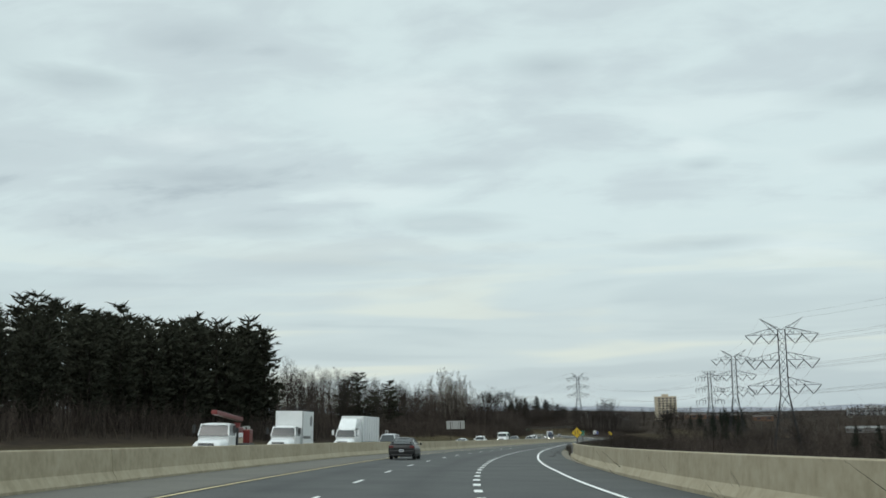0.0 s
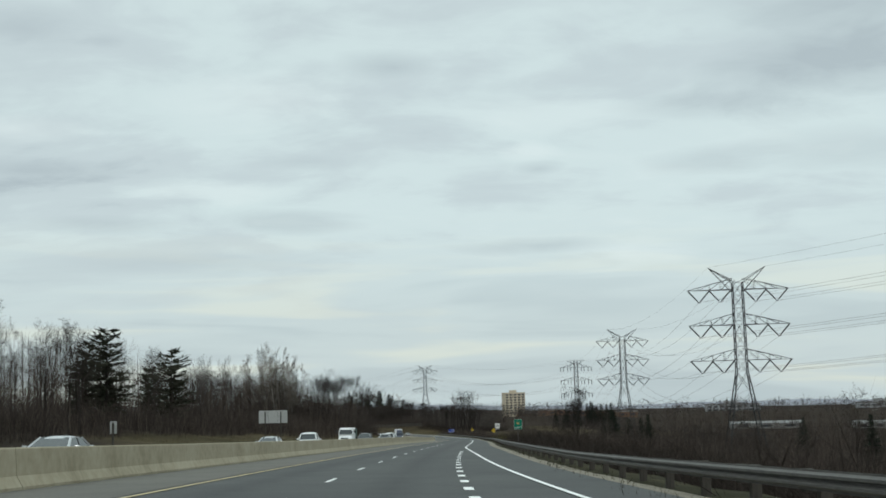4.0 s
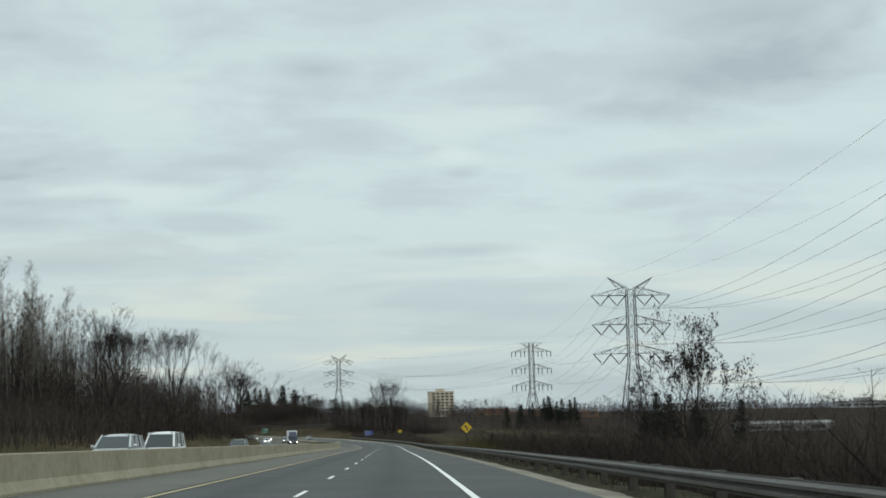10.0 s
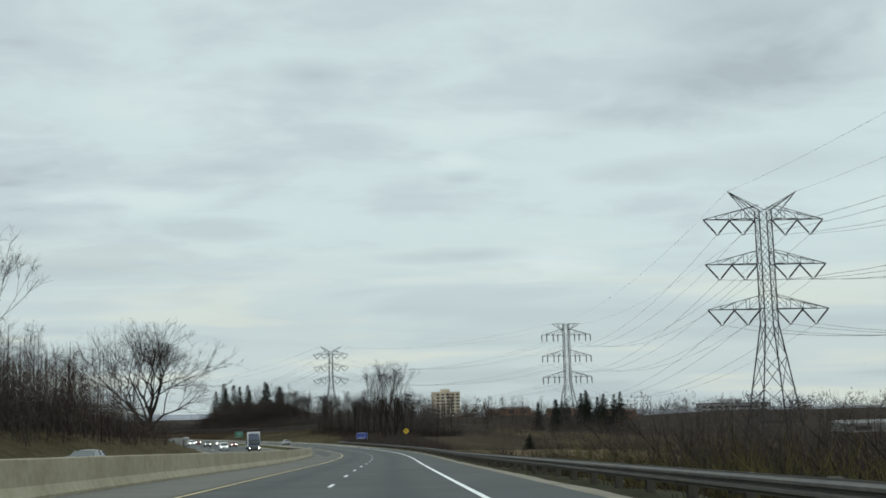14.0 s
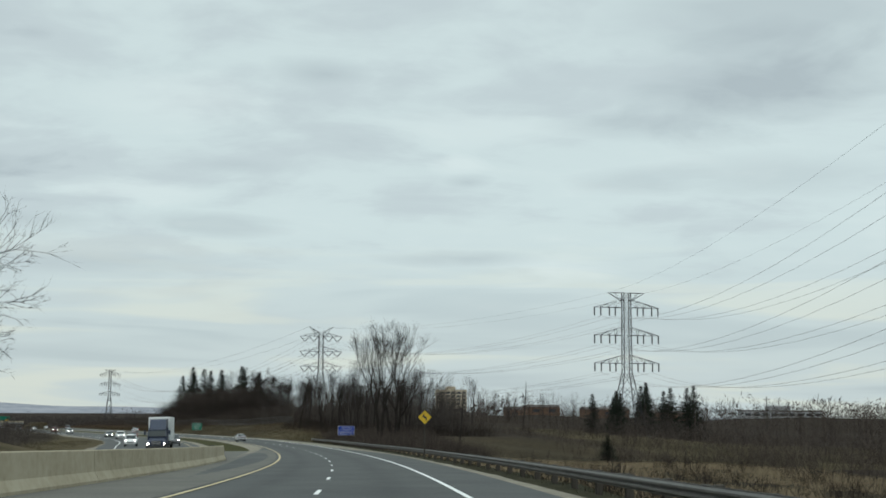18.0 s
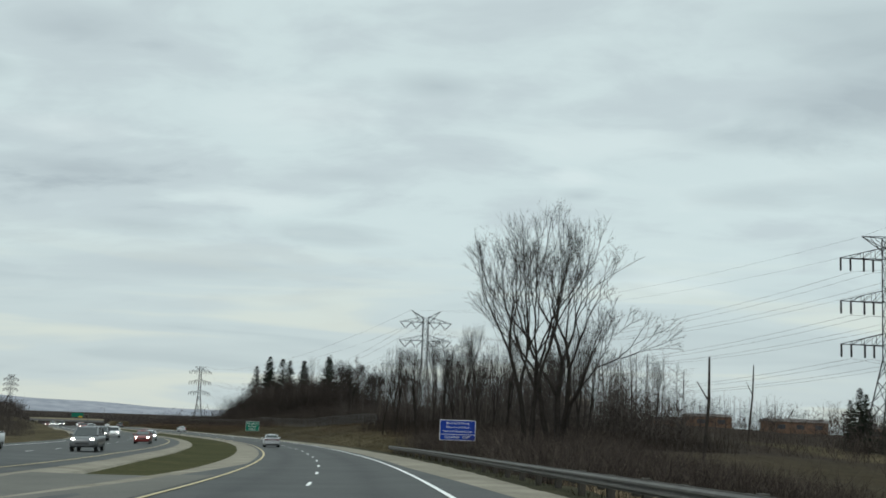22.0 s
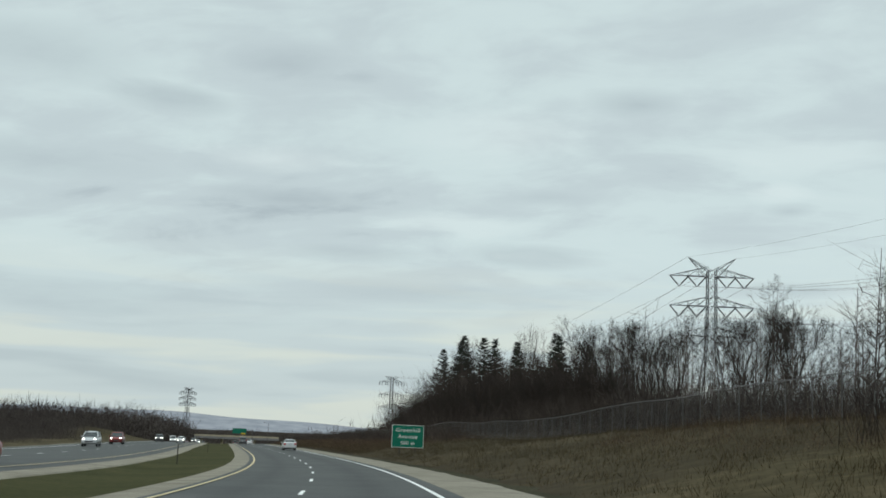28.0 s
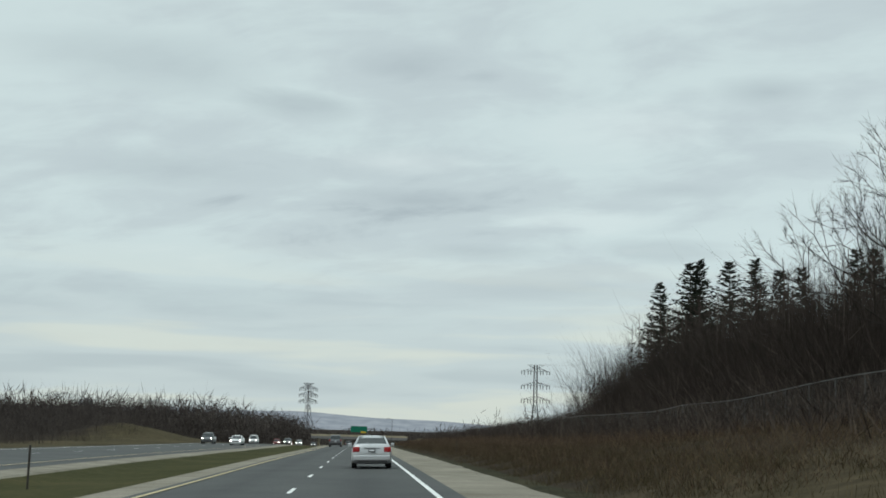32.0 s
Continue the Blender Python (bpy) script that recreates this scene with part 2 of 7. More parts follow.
add_wear(ASPHALT, (0.03, 0.031, 0.032))
WHITE_LINE = surface("white_road_paint", [(0.62, 0.63, 0.61), (0.8, 0.8, 0.78)], 0.7, 20, 1.5)
YELLOW_LINE = surface("yellow_road_paint", [(0.42, 0.34, 0.19), (0.52, 0.43, 0.25)], 0.7, 20, 1.5)
GALVANIZED = surface("galvanized_steel", [(0.058, 0.055, 0.050), (0.105, 0.10, 0.091)], 0.65, 6, 0.8, metal=0.3)
TOWER_STEEL = surface("tower_steel", [(0.022, 0.023, 0.025), (0.042, 0.044, 0.046)], 0.8, 3, 0.3, metal=0.3)
WEATHERED_WOOD = surface("weathered_post_wood", [(0.030, 0.027, 0.023), (0.066, 0.058, 0.049)], 0.9, 14, 1.0, stretch=(1, 1, 0.15), bump=0.3)
MEADOW = surface("dry_meadow", [(0.033, 0.028, 0.014), (0.058, 0.047, 0.026), (0.098, 0.077, 0.046)], 0.95, 1.2, 0.05, bump=0.6)
VERGE = surface("dark_verge_grass", [(0.020, 0.020, 0.012), (0.034, 0.032, 0.019), (0.060, 0.052, 0.032)], 0.95, 5.0, 0.4, bump=0.8)


def add_litter(m, colours):
    """Leaf litter over the meadow where the woods stand."""
    n, l = m.node_tree.nodes, m.node_tree.links
    bsdf = n["Principled BSDF"]
    was = bsdf.inputs["Base Color"].links[0].from_socket
    mask = n.new("ShaderNodeAttribute")
    mask.attribute_name = "litter"
    tex = n.new("ShaderNodeTexNoise")
    tex.inputs["Scale"].default_value, tex.inputs["Detail"].default_value = 0.9, 6.0
    l.new(n["Mapping"].outputs[0], tex.inputs["Vector"])
    ramp = n.new("ShaderNodeValToRGB")
    for el, p, c in zip(ramp.color_ramp.elements, (0.35, 0.65), colours):
        el.position, el.color = p, (*c, 1)
    l.new(tex.outputs["Fac"], ramp.inputs[0])
    mix = n.new("ShaderNodeMix")
    mix.data_type = "RGBA"
    l.new(mask.outputs["Fac"], mix.inputs[0])
    l.new(was, mix.inputs[6])
    l.new(ramp.outputs[0], mix.inputs[7])
    l.new(mix.outputs[2], bsdf.inputs["Base Color"])


add_litter(MEADOW, [(0.019, 0.015, 0.012), (0.040, 0.030, 0.022)])
LAWN = surface("median_lawn", [(0.030, 0.032, 0.012), (0.044, 0.044, 0.018), (0.068, 0.058, 0.027)], 0.95, 3.0, 0.12, bump=0.6)
BARK = surface("grey_bark", [(0.018, 0.0155, 0.014), (0.043, 0.037, 0.033)], 0.95, 5, 0.6, vary=0.3)
PALE_BARK = surface("pale_bark", [(0.11, 0.10, 0.085), (0.20, 0.18, 0.155)], 0.95, 5, 0.6, vary=0.25)
NEEDLES = islands("conifer_needles", [(0.022, 0.024, 0.018), (0.034, 0.036, 0.026), (0.048, 0.050, 0.036)])
SPRUCE = islands("dark_spruce_needles", [(0.012, 0.015, 0.013), (0.020, 0.025, 0.019), (0.032, 0.037, 0.027)])
BRUSH = islands("bare_brush", [(0.024, 0.019, 0.017), (0.041, 0.033, 0.029), (0.064, 0.052, 0.045), (0.105, 0.086, 0.071)])
OLIVE = islands("olive_shrub_stems", [(0.035, 0.033, 0.014), (0.065, 0.058, 0.025), (0.10, 0.085, 0.036)])
THICKET = islands("thicket_stems", [(0.040, 0.034, 0.031), (0.062, 0.053, 0.048), (0.09, 0.077, 0.068)])
# Brush stems darkened in colour to stand for the shade inside dense growth.
SHADED_THICKET = islands("shaded_thicket_stems", [(0.019, 0.0155, 0.0135), (0.030, 0.025, 0.0215), (0.046, 0.037, 0.032)])
REED = islands("dry_reed", [(0.15, 0.118, 0.073), (0.23, 0.182, 0.118), (0.31, 0.25, 0.17)])
TUFT = islands("dry_grass_tufts", [(0.030, 0.027, 0.014), (0.058, 0.046, 0.027), (0.10, 0.08, 0.05)])
WEED = islands("dark_verge_weeds", [(0.016, 0.016, 0.010), (0.028, 0.026, 0.015), (0.052, 0.044, 0.028)])
CABLE = surface("power_cable", [(0.10, 0.105, 0.11), (0.14, 0.145, 0.15)], 0.6, 2, 0.5)


# ---- building helpers ----
def mesh(name, verts, faces, material, parent=None, label="", smooth=False):
    me = bpy.data.meshes.new(name)
    me.from_pydata([tuple(v) for v in verts], [], faces)
    me.materials.append(material)
    if smooth:
        me.polygons.foreach_set("use_smooth", [True] * len(me.polygons))
    ob = new(name, me)
    if parent:
        ob.parent = parent
    if label:
        ob["label"] = label
    return ob


def part(name, bm, material, parent=None, label="", smooth=False):
    me = bpy.data.meshes.new(name)
    bm.to_mesh(me)
    bm.free()
    me.materials.append(material)
    if smooth:
        me.polygons.foreach_set("use_smooth", [True] * len(me.polygons))
    ob = new(name, me)
    if parent:
        ob.parent = parent
    if label:
        ob["label"] = label
    return ob


def quick(name, verts, faces, material, parent=None):
    """A large mesh from arrays: verts (n, 3), faces (m, 3) or (m, 4)."""
    verts, faces = np.asarray(verts, np.float32), np.asarray(faces, np.int32)
    me = bpy.data.meshes.new(name)
    me.vertices.add(len(verts))
    me.vertices.foreach_set("co", verts.ravel())
    k = faces.shape[1]
    me.loops.add(faces.size)
    me.loops.foreach_set("vertex_index", faces.ravel())
    me.polygons.add(len(faces))
    me.polygons.foreach_set("loop_start", np.arange(len(faces), dtype=np.int32) * k)
    me.update(calc_edges=True)
    me.materials.append(material)
    ob = new(name, me)
    if parent:
        ob.parent = parent
    return ob


def box(bm, x0, y0, z0, x1, y1, z1, bevel=0.0):
    made = bmesh.ops.create_cube(bm, size=1.0, matrix=Matrix.Translation(((x0 + x1) / 2, (y0 + y1) / 2, (z0 + z1) / 2)) @ Matrix.Diagonal((abs(x1 - x0), abs(y1 - y0), abs(z1 - z0), 1)))
    if bevel:
        edges = list({e for v in made["verts"] for e in v.link_edges})
        bmesh.ops.bevel(bm, geom=edges, offset=bevel, segments=2, affect="EDGES", profile=0.5)


def cube(x0, y0, z0, x1, y1, z1, bevel=0.0):
    bm = bmesh.new()
    box(bm, x0, y0, z0, x1, y1, z1, bevel)
    return bm


def rod(bm, a, b, r, sides=4, r2=None):
    """A bar from a to b."""
    a, b = Vector(a), Vector(b)
    turn = (b - a).to_track_quat("Z", "Y").to_matrix()
    rings = []
    for p, rad in ((a, r), (b, r if r2 is None else r2)):
        rings.append([bm.verts.new(p + turn @ Vector((rad * math.cos(2 * math.pi * (i + 0.5) / sides), rad * math.sin(2 * math.pi * (i + 0.5) / sides), 0))) for i in range(sides)])
    for i in range(sides):
        bm.faces.new((rings[0][i], rings[0][(i + 1) % sides], rings[1][(i + 1) % sides], rings[1][i]))
    bm.faces.new(rings[0][::-1])
    bm.faces.new(rings[1])


def empty(name, m=None, label="", category="", group="", kind=""):
    ob = new(name)
    ob.empty_display_size = 0.3
    if m is not None:
        ob.matrix_world = m
    return tagged(ob, label, category, group, kind)

# ---- the line of the road ----
# The broken lane line, every 50 m from S0 on: heading in degrees left of +y, and height.
S0, STEP = -150.0, 50.0
HEAD = [24.29, 20.07, 15.86, 11.60, 7.26, 3.80, 1.26, 0.06, -0.17, 0.07, 0.58, 0.48, 0.43, 2.49, 5.42, 8.04, 11.54, 14.49, 17.75, 21.5, 23.2, 23.4]
ZED = [4.86, 2.82, 0.80, -1.22, -3.18, -5.06, -6.98, -8.82, -10.67, -12.58, -14.54, -16.53, -18.52, -20.31, -21.94, -23.37, -24.55, -25.60, -26.63, -27.55, -28.35, -29.1]
while len(HEAD) < 37:
    HEAD.append(23.4)
    ZED.append(ZED[-1] - (0.85 if len(ZED) < 25 else 1.32))
KNOTS = S0 + STEP * np.arange(len(HEAD))


def glide(y, s):
    y = np.asarray(y, float)
    i = np.clip(((s - S0) // STEP).astype(int), 0, len(y) - 2)
    u, m = (s - KNOTS[i]) / STEP, np.gradient(y)
    return (2 * u**3 - 3 * u**2 + 1) * y[i] + (u**3 - 2 * u**2 + u) * m[i] + (3 * u**2 - 2 * u**3) * y[i + 1] + (u**3 - u**2) * m[i + 1]


LINE_S = np.arange(S0, KNOTS[-1] + 0.5, 1.0)
LINE_H = np.radians(glide(HEAD, LINE_S))
LINE_XY = np.cumsum(np.stack([-np.sin(LINE_H), np.cos(LINE_H)], 1), 0)
LINE_XY += np.array([43.47, -142.95]) - LINE_XY[0]
LINE_Z = glide(ZED, LINE_S)
BANK_S, BANK = [-150, 90, 200, 470, 560, 1650], [-0.03, -0.03, 0.0, 0.0, 0.026, 0.02]


def at_line(s):
    """x, y, z and heading of the lane line at s metres."""
    return np.interp(s, LINE_S, LINE_XY[:, 0]), np.interp(s, LINE_S, LINE_XY[:, 1]), np.interp(s, LINE_S, LINE_Z), np.interp(s, LINE_S, LINE_H)


def road(s, off, h=0.0):
    """The place off metres to the right of the lane line, h above the banked roadway."""
    x, y, z, a = at_line(s)
    return Vector((x + off * math.cos(a), y + off * math.sin(a), z + max(-6, min(12, off)) * np.interp(s, BANK_S, BANK) + h))


def nearest(x, y):
    """s and the offset to the right of places given as arrays."""
    x, y = np.atleast_1d(x).astype(float), np.atleast_1d(y).astype(float)
    coarse = np.arange(0, len(LINE_S), 8)
    best = np.empty(len(x), int)
    for i in range(0, len(x), 4000):
        d = (x[i : i + 4000, None] - LINE_XY[coarse, 0]) ** 2 + (y[i : i + 4000, None] - LINE_XY[coarse, 1]) ** 2
        best[i : i + 4000] = coarse[d.argmin(1)]
    dx, dy = x - LINE_XY[best, 0], y - LINE_XY[best, 1]
    c, s = np.cos(LINE_H[best]), np.sin(LINE_H[best])
    return LINE_S[best] + (-s * dx + c * dy), c * dx + s * dy


# Heights over the roadway across the valley: rows of s, each with heights at these offsets.
OFFS = [-600, -250, -120, -70, -45, -30, -23, -8, 8, 10, 14, 22, 35, 60, 110, 250, 600]
RELIEF = [
    (-150, [8, 8, 7, 5, 3, 1.2, 0.0, -0.3, -0.3, -0.9, -2.5, -5, -8, -11, -13, -14, -16]),
    (90, [10, 10, 8, 6, 3, 1.2, 0.0, -0.3, -0.3, -0.9, -2.5, -5, -8, -11, -13, -14, -16]),
    (220, [12, 12, 9, 6, 3, 1.0, 0.0, -0.3, -0.3, -0.7, -2.0, -4, -6.5, -9, -11, -12, -14]),
    (330, [12, 12, 9, 6, 3.6, 1.6, 0.2, -0.3, -0.3, -0.6, -1.5, -3.0, -4.5, -6, -8, -9, -10]),
    (430, [6, 6, 8, 7, 5.5, 3.0, 0.3, -0.3, -0.3, -0.7, -1.6, -2.8, -4.0, -5.2, -6.5, -7, -8]),
    (520, [-6, -4, 0, 3, 4.6, 3.2, 0.2, -0.4, -0.3, -0.7, -1.6, -2.6, -3.6, -4.5, -6, -6, -7]),
    (600, [-5, -3, -2, -1, 0, 0, -0.4, -0.4, -0.3, -0.6, -1.2, -1.6, -2.0, -2.6, -4, -4, -5]),
    (680, [-5, -3, -2, -1, -0.4, 0, -0.4, -0.4, -0.3, 0.0, 0.5, 1.1, 1.2, 0.6, -1.5, -3, -4]),
    (760, [-5, -3, -2, -1, -0.4, 0, -0.4, -0.4, -0.3, 0.3, 1.2, 2.7, 3.4, 3.6, 1.0, -1, -4]),
    (860, [-5, -3, -2, -1, -0.4, 0, -0.4, -0.4, -0.3, 0.3, 1.0, 1.9, 3.8, 5.4, 5, 4, 2]),
    (960, [-2, -2, -1, -0.5, -0.2, 0, -0.4, -0.4, -0.3, 0.3, 0.8, 1.55, 4.4, 6.3, 5, 2, 0]),
    (1060, [-1, 0, 0.5, 0.4, 0.3, 0.2, -0.4, -0.4, -0.3, 0.2, 0.7, 1.4, 2.4, 3, 2, 0, -3]),
    (1250, [1, 1, 1.5, 1.0, 0.6, 0.2, -0.4, -0.4, -0.3, 0, 0, 0, 0, 0, 0, -2, -4]),
    (1650, [4, 4, 3, 2, 1, 0.2, -0.4, -0.4, -0.3, 0, 0, 0, 0, 0, 0, -2, -4]),
]
_rs = np.array([r[0] for r in RELIEF], float)
_rz = np.array([r[1] for r in RELIEF], float)


def relief(s, off):
    s, off = np.asarray(s, float), np.clip(np.asarray(off, float), -600, 600)
    i = np.clip(np.searchsorted(_rs, s) - 1, 0, len(_rs) - 2)
    u = np.clip((s - _rs[i]) / (_rs[i + 1] - _rs[i]), 0, 1)
    u = u * u * (3 - 2 * u)
    j = np.clip(np.searchsorted(OFFS, off) - 1, 0, len(OFFS) - 2)
    o = np.asarray(OFFS, float)
    w = (off - o[j]) / (o[j + 1] - o[j])
    w = w * w * (3 - 2 * w) * 0.4 + w * 0.6
    return (1 - u) * ((1 - w) * _rz[i, j] + w * _rz[i, j + 1]) + u * ((1 - w) * _rz[i + 1, j] + w * _rz[i + 1, j + 1])


def lumps(x, y, size):
    return np.sin(x / size + 1.3 * np.sin(y / size * 0.7)) * np.cos(y / size * 0.9 + 0.8 * np.sin(x / size * 0.6))


def land(x, y):
    """Height of the ground at arrays of x, y."""
    x, y = np.atleast_1d(x).astype(float), np.atleast_1d(y).astype(float)
    s, off = nearest(x, y)
    sc = np.clip(s, S0, LINE_S[-1])
    z = np.interp(sc, LINE_S, LINE_Z) + np.clip(off, -6, 12) * np.interp(sc, BANK_S, BANK) + relief(sc, off)
    away = np.clip((np.abs(off + 7) - 18) / 25, 0, 1)
    z += away * (0.35 * lumps(x, y, 6.0) + 0.9 * lumps(x + 40, y, 27.0))
    z += 3.4 * np.exp(-((s - 1047) / 24) ** 2 - ((off + 42) / 9) ** 2)
    far = np.clip((np.hypot(x + 60, y - 500) - 900) / 1800, 0, 1)
    far = far * far * (3 - 2 * far)
    return z * (1 - far) + far * np.interp(x, [-400, 250], [-66.0, -88.0])


def ground_at(s, off):
    p = road(s, off)
    return Vector((p.x, p.y, float(land(p.x, p.y)[0])))


def build_ground():
    def spread(near0, near1, step, far):
        mid = np.arange(near0, near1 + step, step)
        out, d = [], step
        p = near1 + step
        while p < far:
            d *= 1.22
            p += d
            out.append(p)
        back, d, p = [], step, near0
        while p > -far:
            d *= 1.22
            p -= d
            back.append(p)
        return np.concatenate([back[::-1], mid, out])

    xs, ys = spread(-190.0, 130.0, 3.0, 4600), spread(-60.0, 1010.0, 3.5, 4700)
    gx, gy = np.meshgrid(xs, ys)
    z = land(gx.ravel(), gy.ravel())
    n, m = len(xs), len(ys)
    i = np.arange(n * m).reshape(m, n)
    faces = np.stack([i[:-1, :-1].ravel(), i[:-1, 1:].ravel(), i[1:, 1:].ravel(), i[1:, :-1].ravel()], 1)
    ob = quick("ground", np.stack([gx.ravel(), gy.ravel(), z], 1), faces, MEADOW)
    s, off = nearest(gx.ravel(), gy.ravel())

    def zone(s0, s1, o0, o1):
        soft = lambda v, lo, hi, w: np.clip(np.minimum(v - lo, hi - v) / w, 0, 1)
        return soft(s, s0, s1, 14.0) * soft(off, o0, o1, 4.0)

    open_ground = np.maximum.reduce([0.45 * zone(395, 668, 7, 62), 0.5 * zone(300, 420, 7, 22), zone(640, 760, 5, 24), 0.65 * zone(735, 862, 5, 24), 0.2 * zone(835, 1130, 5, 24), zone(220, 560, -40, -8), zone(540, 1600, -46, -8), zone(-200, 260, -33, -8), zone(590, 720, 60, 120)])
    litter = ob.data.attributes.new("litter", "FLOAT", "POINT")
    litter.data.foreach_set("value", (1 - open_ground).astype(np.float32))
    ob.data.polygons.foreach_set("use_smooth", [True] * len(ob.data.polygons))
    tagged(ob, "rough valley ground of dry autumn grass and earth", "ground", kind="structure")


build_ground()


# ---- road surfaces ----
def loft(name, s0, s1, step, profile, material, parent=None, smooth=False, closed=False, lift=0.0):
    """A strip along the road: profile(s) gives (offset, height) pairs from left to right."""
    ss = np.linspace(s0, s1, max(2, int(round((s1 - s0) / step)) + 1))
    verts, faces, k = [], [], None
    for s in ss:
        ring = profile(s)
        k = len(ring)
        verts += [road(s, o, h + lift) for o, h in ring]
    for a in range(len(ss) - 1):
        for b in range(k if closed else k - 1):
            c = (b + 1) % k
            faces.append((a * k + b, a * k + c, (a + 1) * k + c, (a + 1) * k + b))
    if closed:
        faces += [tuple(range(k))[::-1], tuple((len(ss) - 1) * k + b for b in range(k))]
    return mesh(name, verts, faces, material, parent, smooth=smooth)


def fn(*pairs):
    ss, vs = zip(*pairs)
    return lambda s: float(np.interp(s, ss, vs))


RIGHT_PAVE = fn((-150, 9.8), (60, 9.75), (104, 8.7), (150, 7.6), (185, 7.1), (230, 6.3), (560, 6.2), (615, 4.5), (1650, 4.5))
LEFT_PAVE = fn((-150, -7.6), (545, -7.6), (575, -7.0), (620, -3.95), (1650, -3.95))
LEFT_TAN = fn((-150, -7.7), (545, -7.7), (575, -7.2), (610, -6.0), (680, -5.8), (740, -5.2), (1650, -5.2))
OUTER_LINE = fn((-150, 7.4), (55, 7.35), (100, 6.65), (150, 5.5), (180, 4.85), (215, 3.8), (1650, 3.8))
OPP_IN = fn((-150, -8.3), (548, -8.3), (575, -9.9), (600, -11.2), (640, -12.4), (1650, -12.4))
OPP_OUT = fn((-150, -20.5), (520, -20.5), (600, -25.5), (640, -27.5), (1650, -27.5))

END = 1600
LANES = [(-3.6, 0.0), (-2.7, 0.1), (-1.9, 1.0), (-1.1, 0.1), (0.0, 0.0), (1.1, 0.1), (1.95, 1.0), (2.8, 0.1), (3.75, 0.0)]
t = loft("road", S0, END, 4, lambda s: [(LEFT_PAVE(s), 0)] + [(o, 0.02 - 0.0052 * abs(o)) for o, w in LANES] + [(RIGHT_PAVE(s), -0.02)], ASPHALT)
wear = t.data.attributes.new("wear", "FLOAT", "POINT")
wear.data.foreach_set("value", np.tile(np.array([0.0] + [w for o, w in LANES] + [0.0], np.float32), len(t.data.vertices) // (len(LANES) + 2)))
tagged(t, "grey worn asphalt roadway of a two-lane carriageway", "road", kind="structure")
GRAVEL_END = fn((-150, 10.0), (60, 9.95), (104, 9.4), (150, 8.4), (185, 7.9), (230, 7.05), (560, 6.9), (615, 7.1), (1650, 6.9))
t = loft("road_shoulder", S0, END, 4, lambda s: [(RIGHT_PAVE(s) - 0.02, -0.024), (RIGHT_PAVE(s) * 0.5 + GRAVEL_END(s) * 0.5, -0.04), (GRAVEL_END(s) + 0.1 * math.sin(s * 0.9) * math.sin(s * 0.31), -0.07)], GRAVEL)
tagged(t, "pale gravel shoulder beside the asphalt", "road shoulder", kind="structure")
t = loft("verge", S0, END, 3, lambda s: [(GRAVEL_END(s) - 0.15, -0.075), (GRAVEL_END(s) + 0.5, -0.06 + 0.05 * math.sin(s * 0.8)), (GRAVEL_END(s) + 2.0, -0.2 + 0.06 * math.sin(s * 0.5)), (GRAVEL_END(s) + 4.2, -1.8)], VERGE, smooth=True)
tagged(t, "dark rough grass verge along the shoulder", "verge", kind="structure")
t = loft("road_shoulder", S0, END, 4, lambda s: [(LEFT_TAN(s) - 0.9, -0.5), (LEFT_TAN(s), -0.03), (LEFT_PAVE(s) + 0.02, -0.004)], GRAVEL)
tagged(t, "pale concrete shoulder between yellow line and median grass", "road shoulder", kind="structure")
t = loft("road_shoulder", S0, 600, 4, lambda s: [(LEFT_PAVE(s) + 0.03, 0.006), (-5.6, 0.008), (-3.85, 0.012)], ASPHALT_WORN)
tagged(t, "worn tan-grey paved shoulder along the median barrier", "road shoulder", kind="structure")
t = loft("road", S0, END, 5, lambda s: [(OPP_OUT(s), -0.05), (OPP_OUT(s) + 2.6, -0.02), (OPP_IN(s) - 1.6, 0.0), (OPP_IN(s), -0.02)], ASPHALT)
tagged(t, "asphalt roadway of the oncoming carriageway", "road", kind="structure")
t = loft("road_shoulder", S0, END, 5, lambda s: [(OPP_OUT(s) - 2.4, -0.7), (OPP_OUT(s) - 1.3, -0.1), (OPP_OUT(s) + 0.05, -0.055)], GRAVEL)
tagged(t, "gravel shoulder along the oncoming carriageway", "road shoulder", kind="structure")
t = loft("road_shoulder", 592, END, 5, lambda s: [(OPP_IN(s) - 0.02, -0.024), (OPP_IN(s) + 1.5, -0.06), (OPP_IN(s) + 2.2, -0.5)], GRAVEL)
tagged(t, "pale shoulder beside the grass median", "road shoulder", kind="structure")
t = loft("road_shoulder", 540, 600, 4, lambda s: [(OPP_IN(s) - 0.02, -0.03), (OPP_IN(s) * 0.5 + LEFT_TAN(s) * 0.5, -0.05), (LEFT_TAN(s) + 0.03, -0.036)], ASPHALT_WORN)
tagged(t, "worn grey paved gore behind the short guard rail", "road shoulder", kind="structure")
t = loft("median_grass", 590, END, 3, lambda s: [(OPP_IN(s) + 1.3, -0.1), (OPP_IN(s) * 0.6 + LEFT_TAN(s) * 0.4, -0.22 + 0.05 * math.sin(s / 7)), (OPP_IN(s) * 0.3 + LEFT_TAN(s) * 0.7, -0.2 + 0.05 * math.sin(s / 5)), (LEFT_TAN(s) + 0.15, -0.06)], LAWN, smooth=True)
tagged(t, "green and straw grass of the wide median", "grass", kind="structure")


def marking(s0, s1, centre, width, material, name, label, step=4, lift=0.012):
    t = loft(name, s0, s1, step, lambda s: [(centre(s) - width / 2, 0), (centre(s) + width / 2, 0)], material, lift=lift + 0.012)
    return tagged(t, label, "road marking", kind="structure")


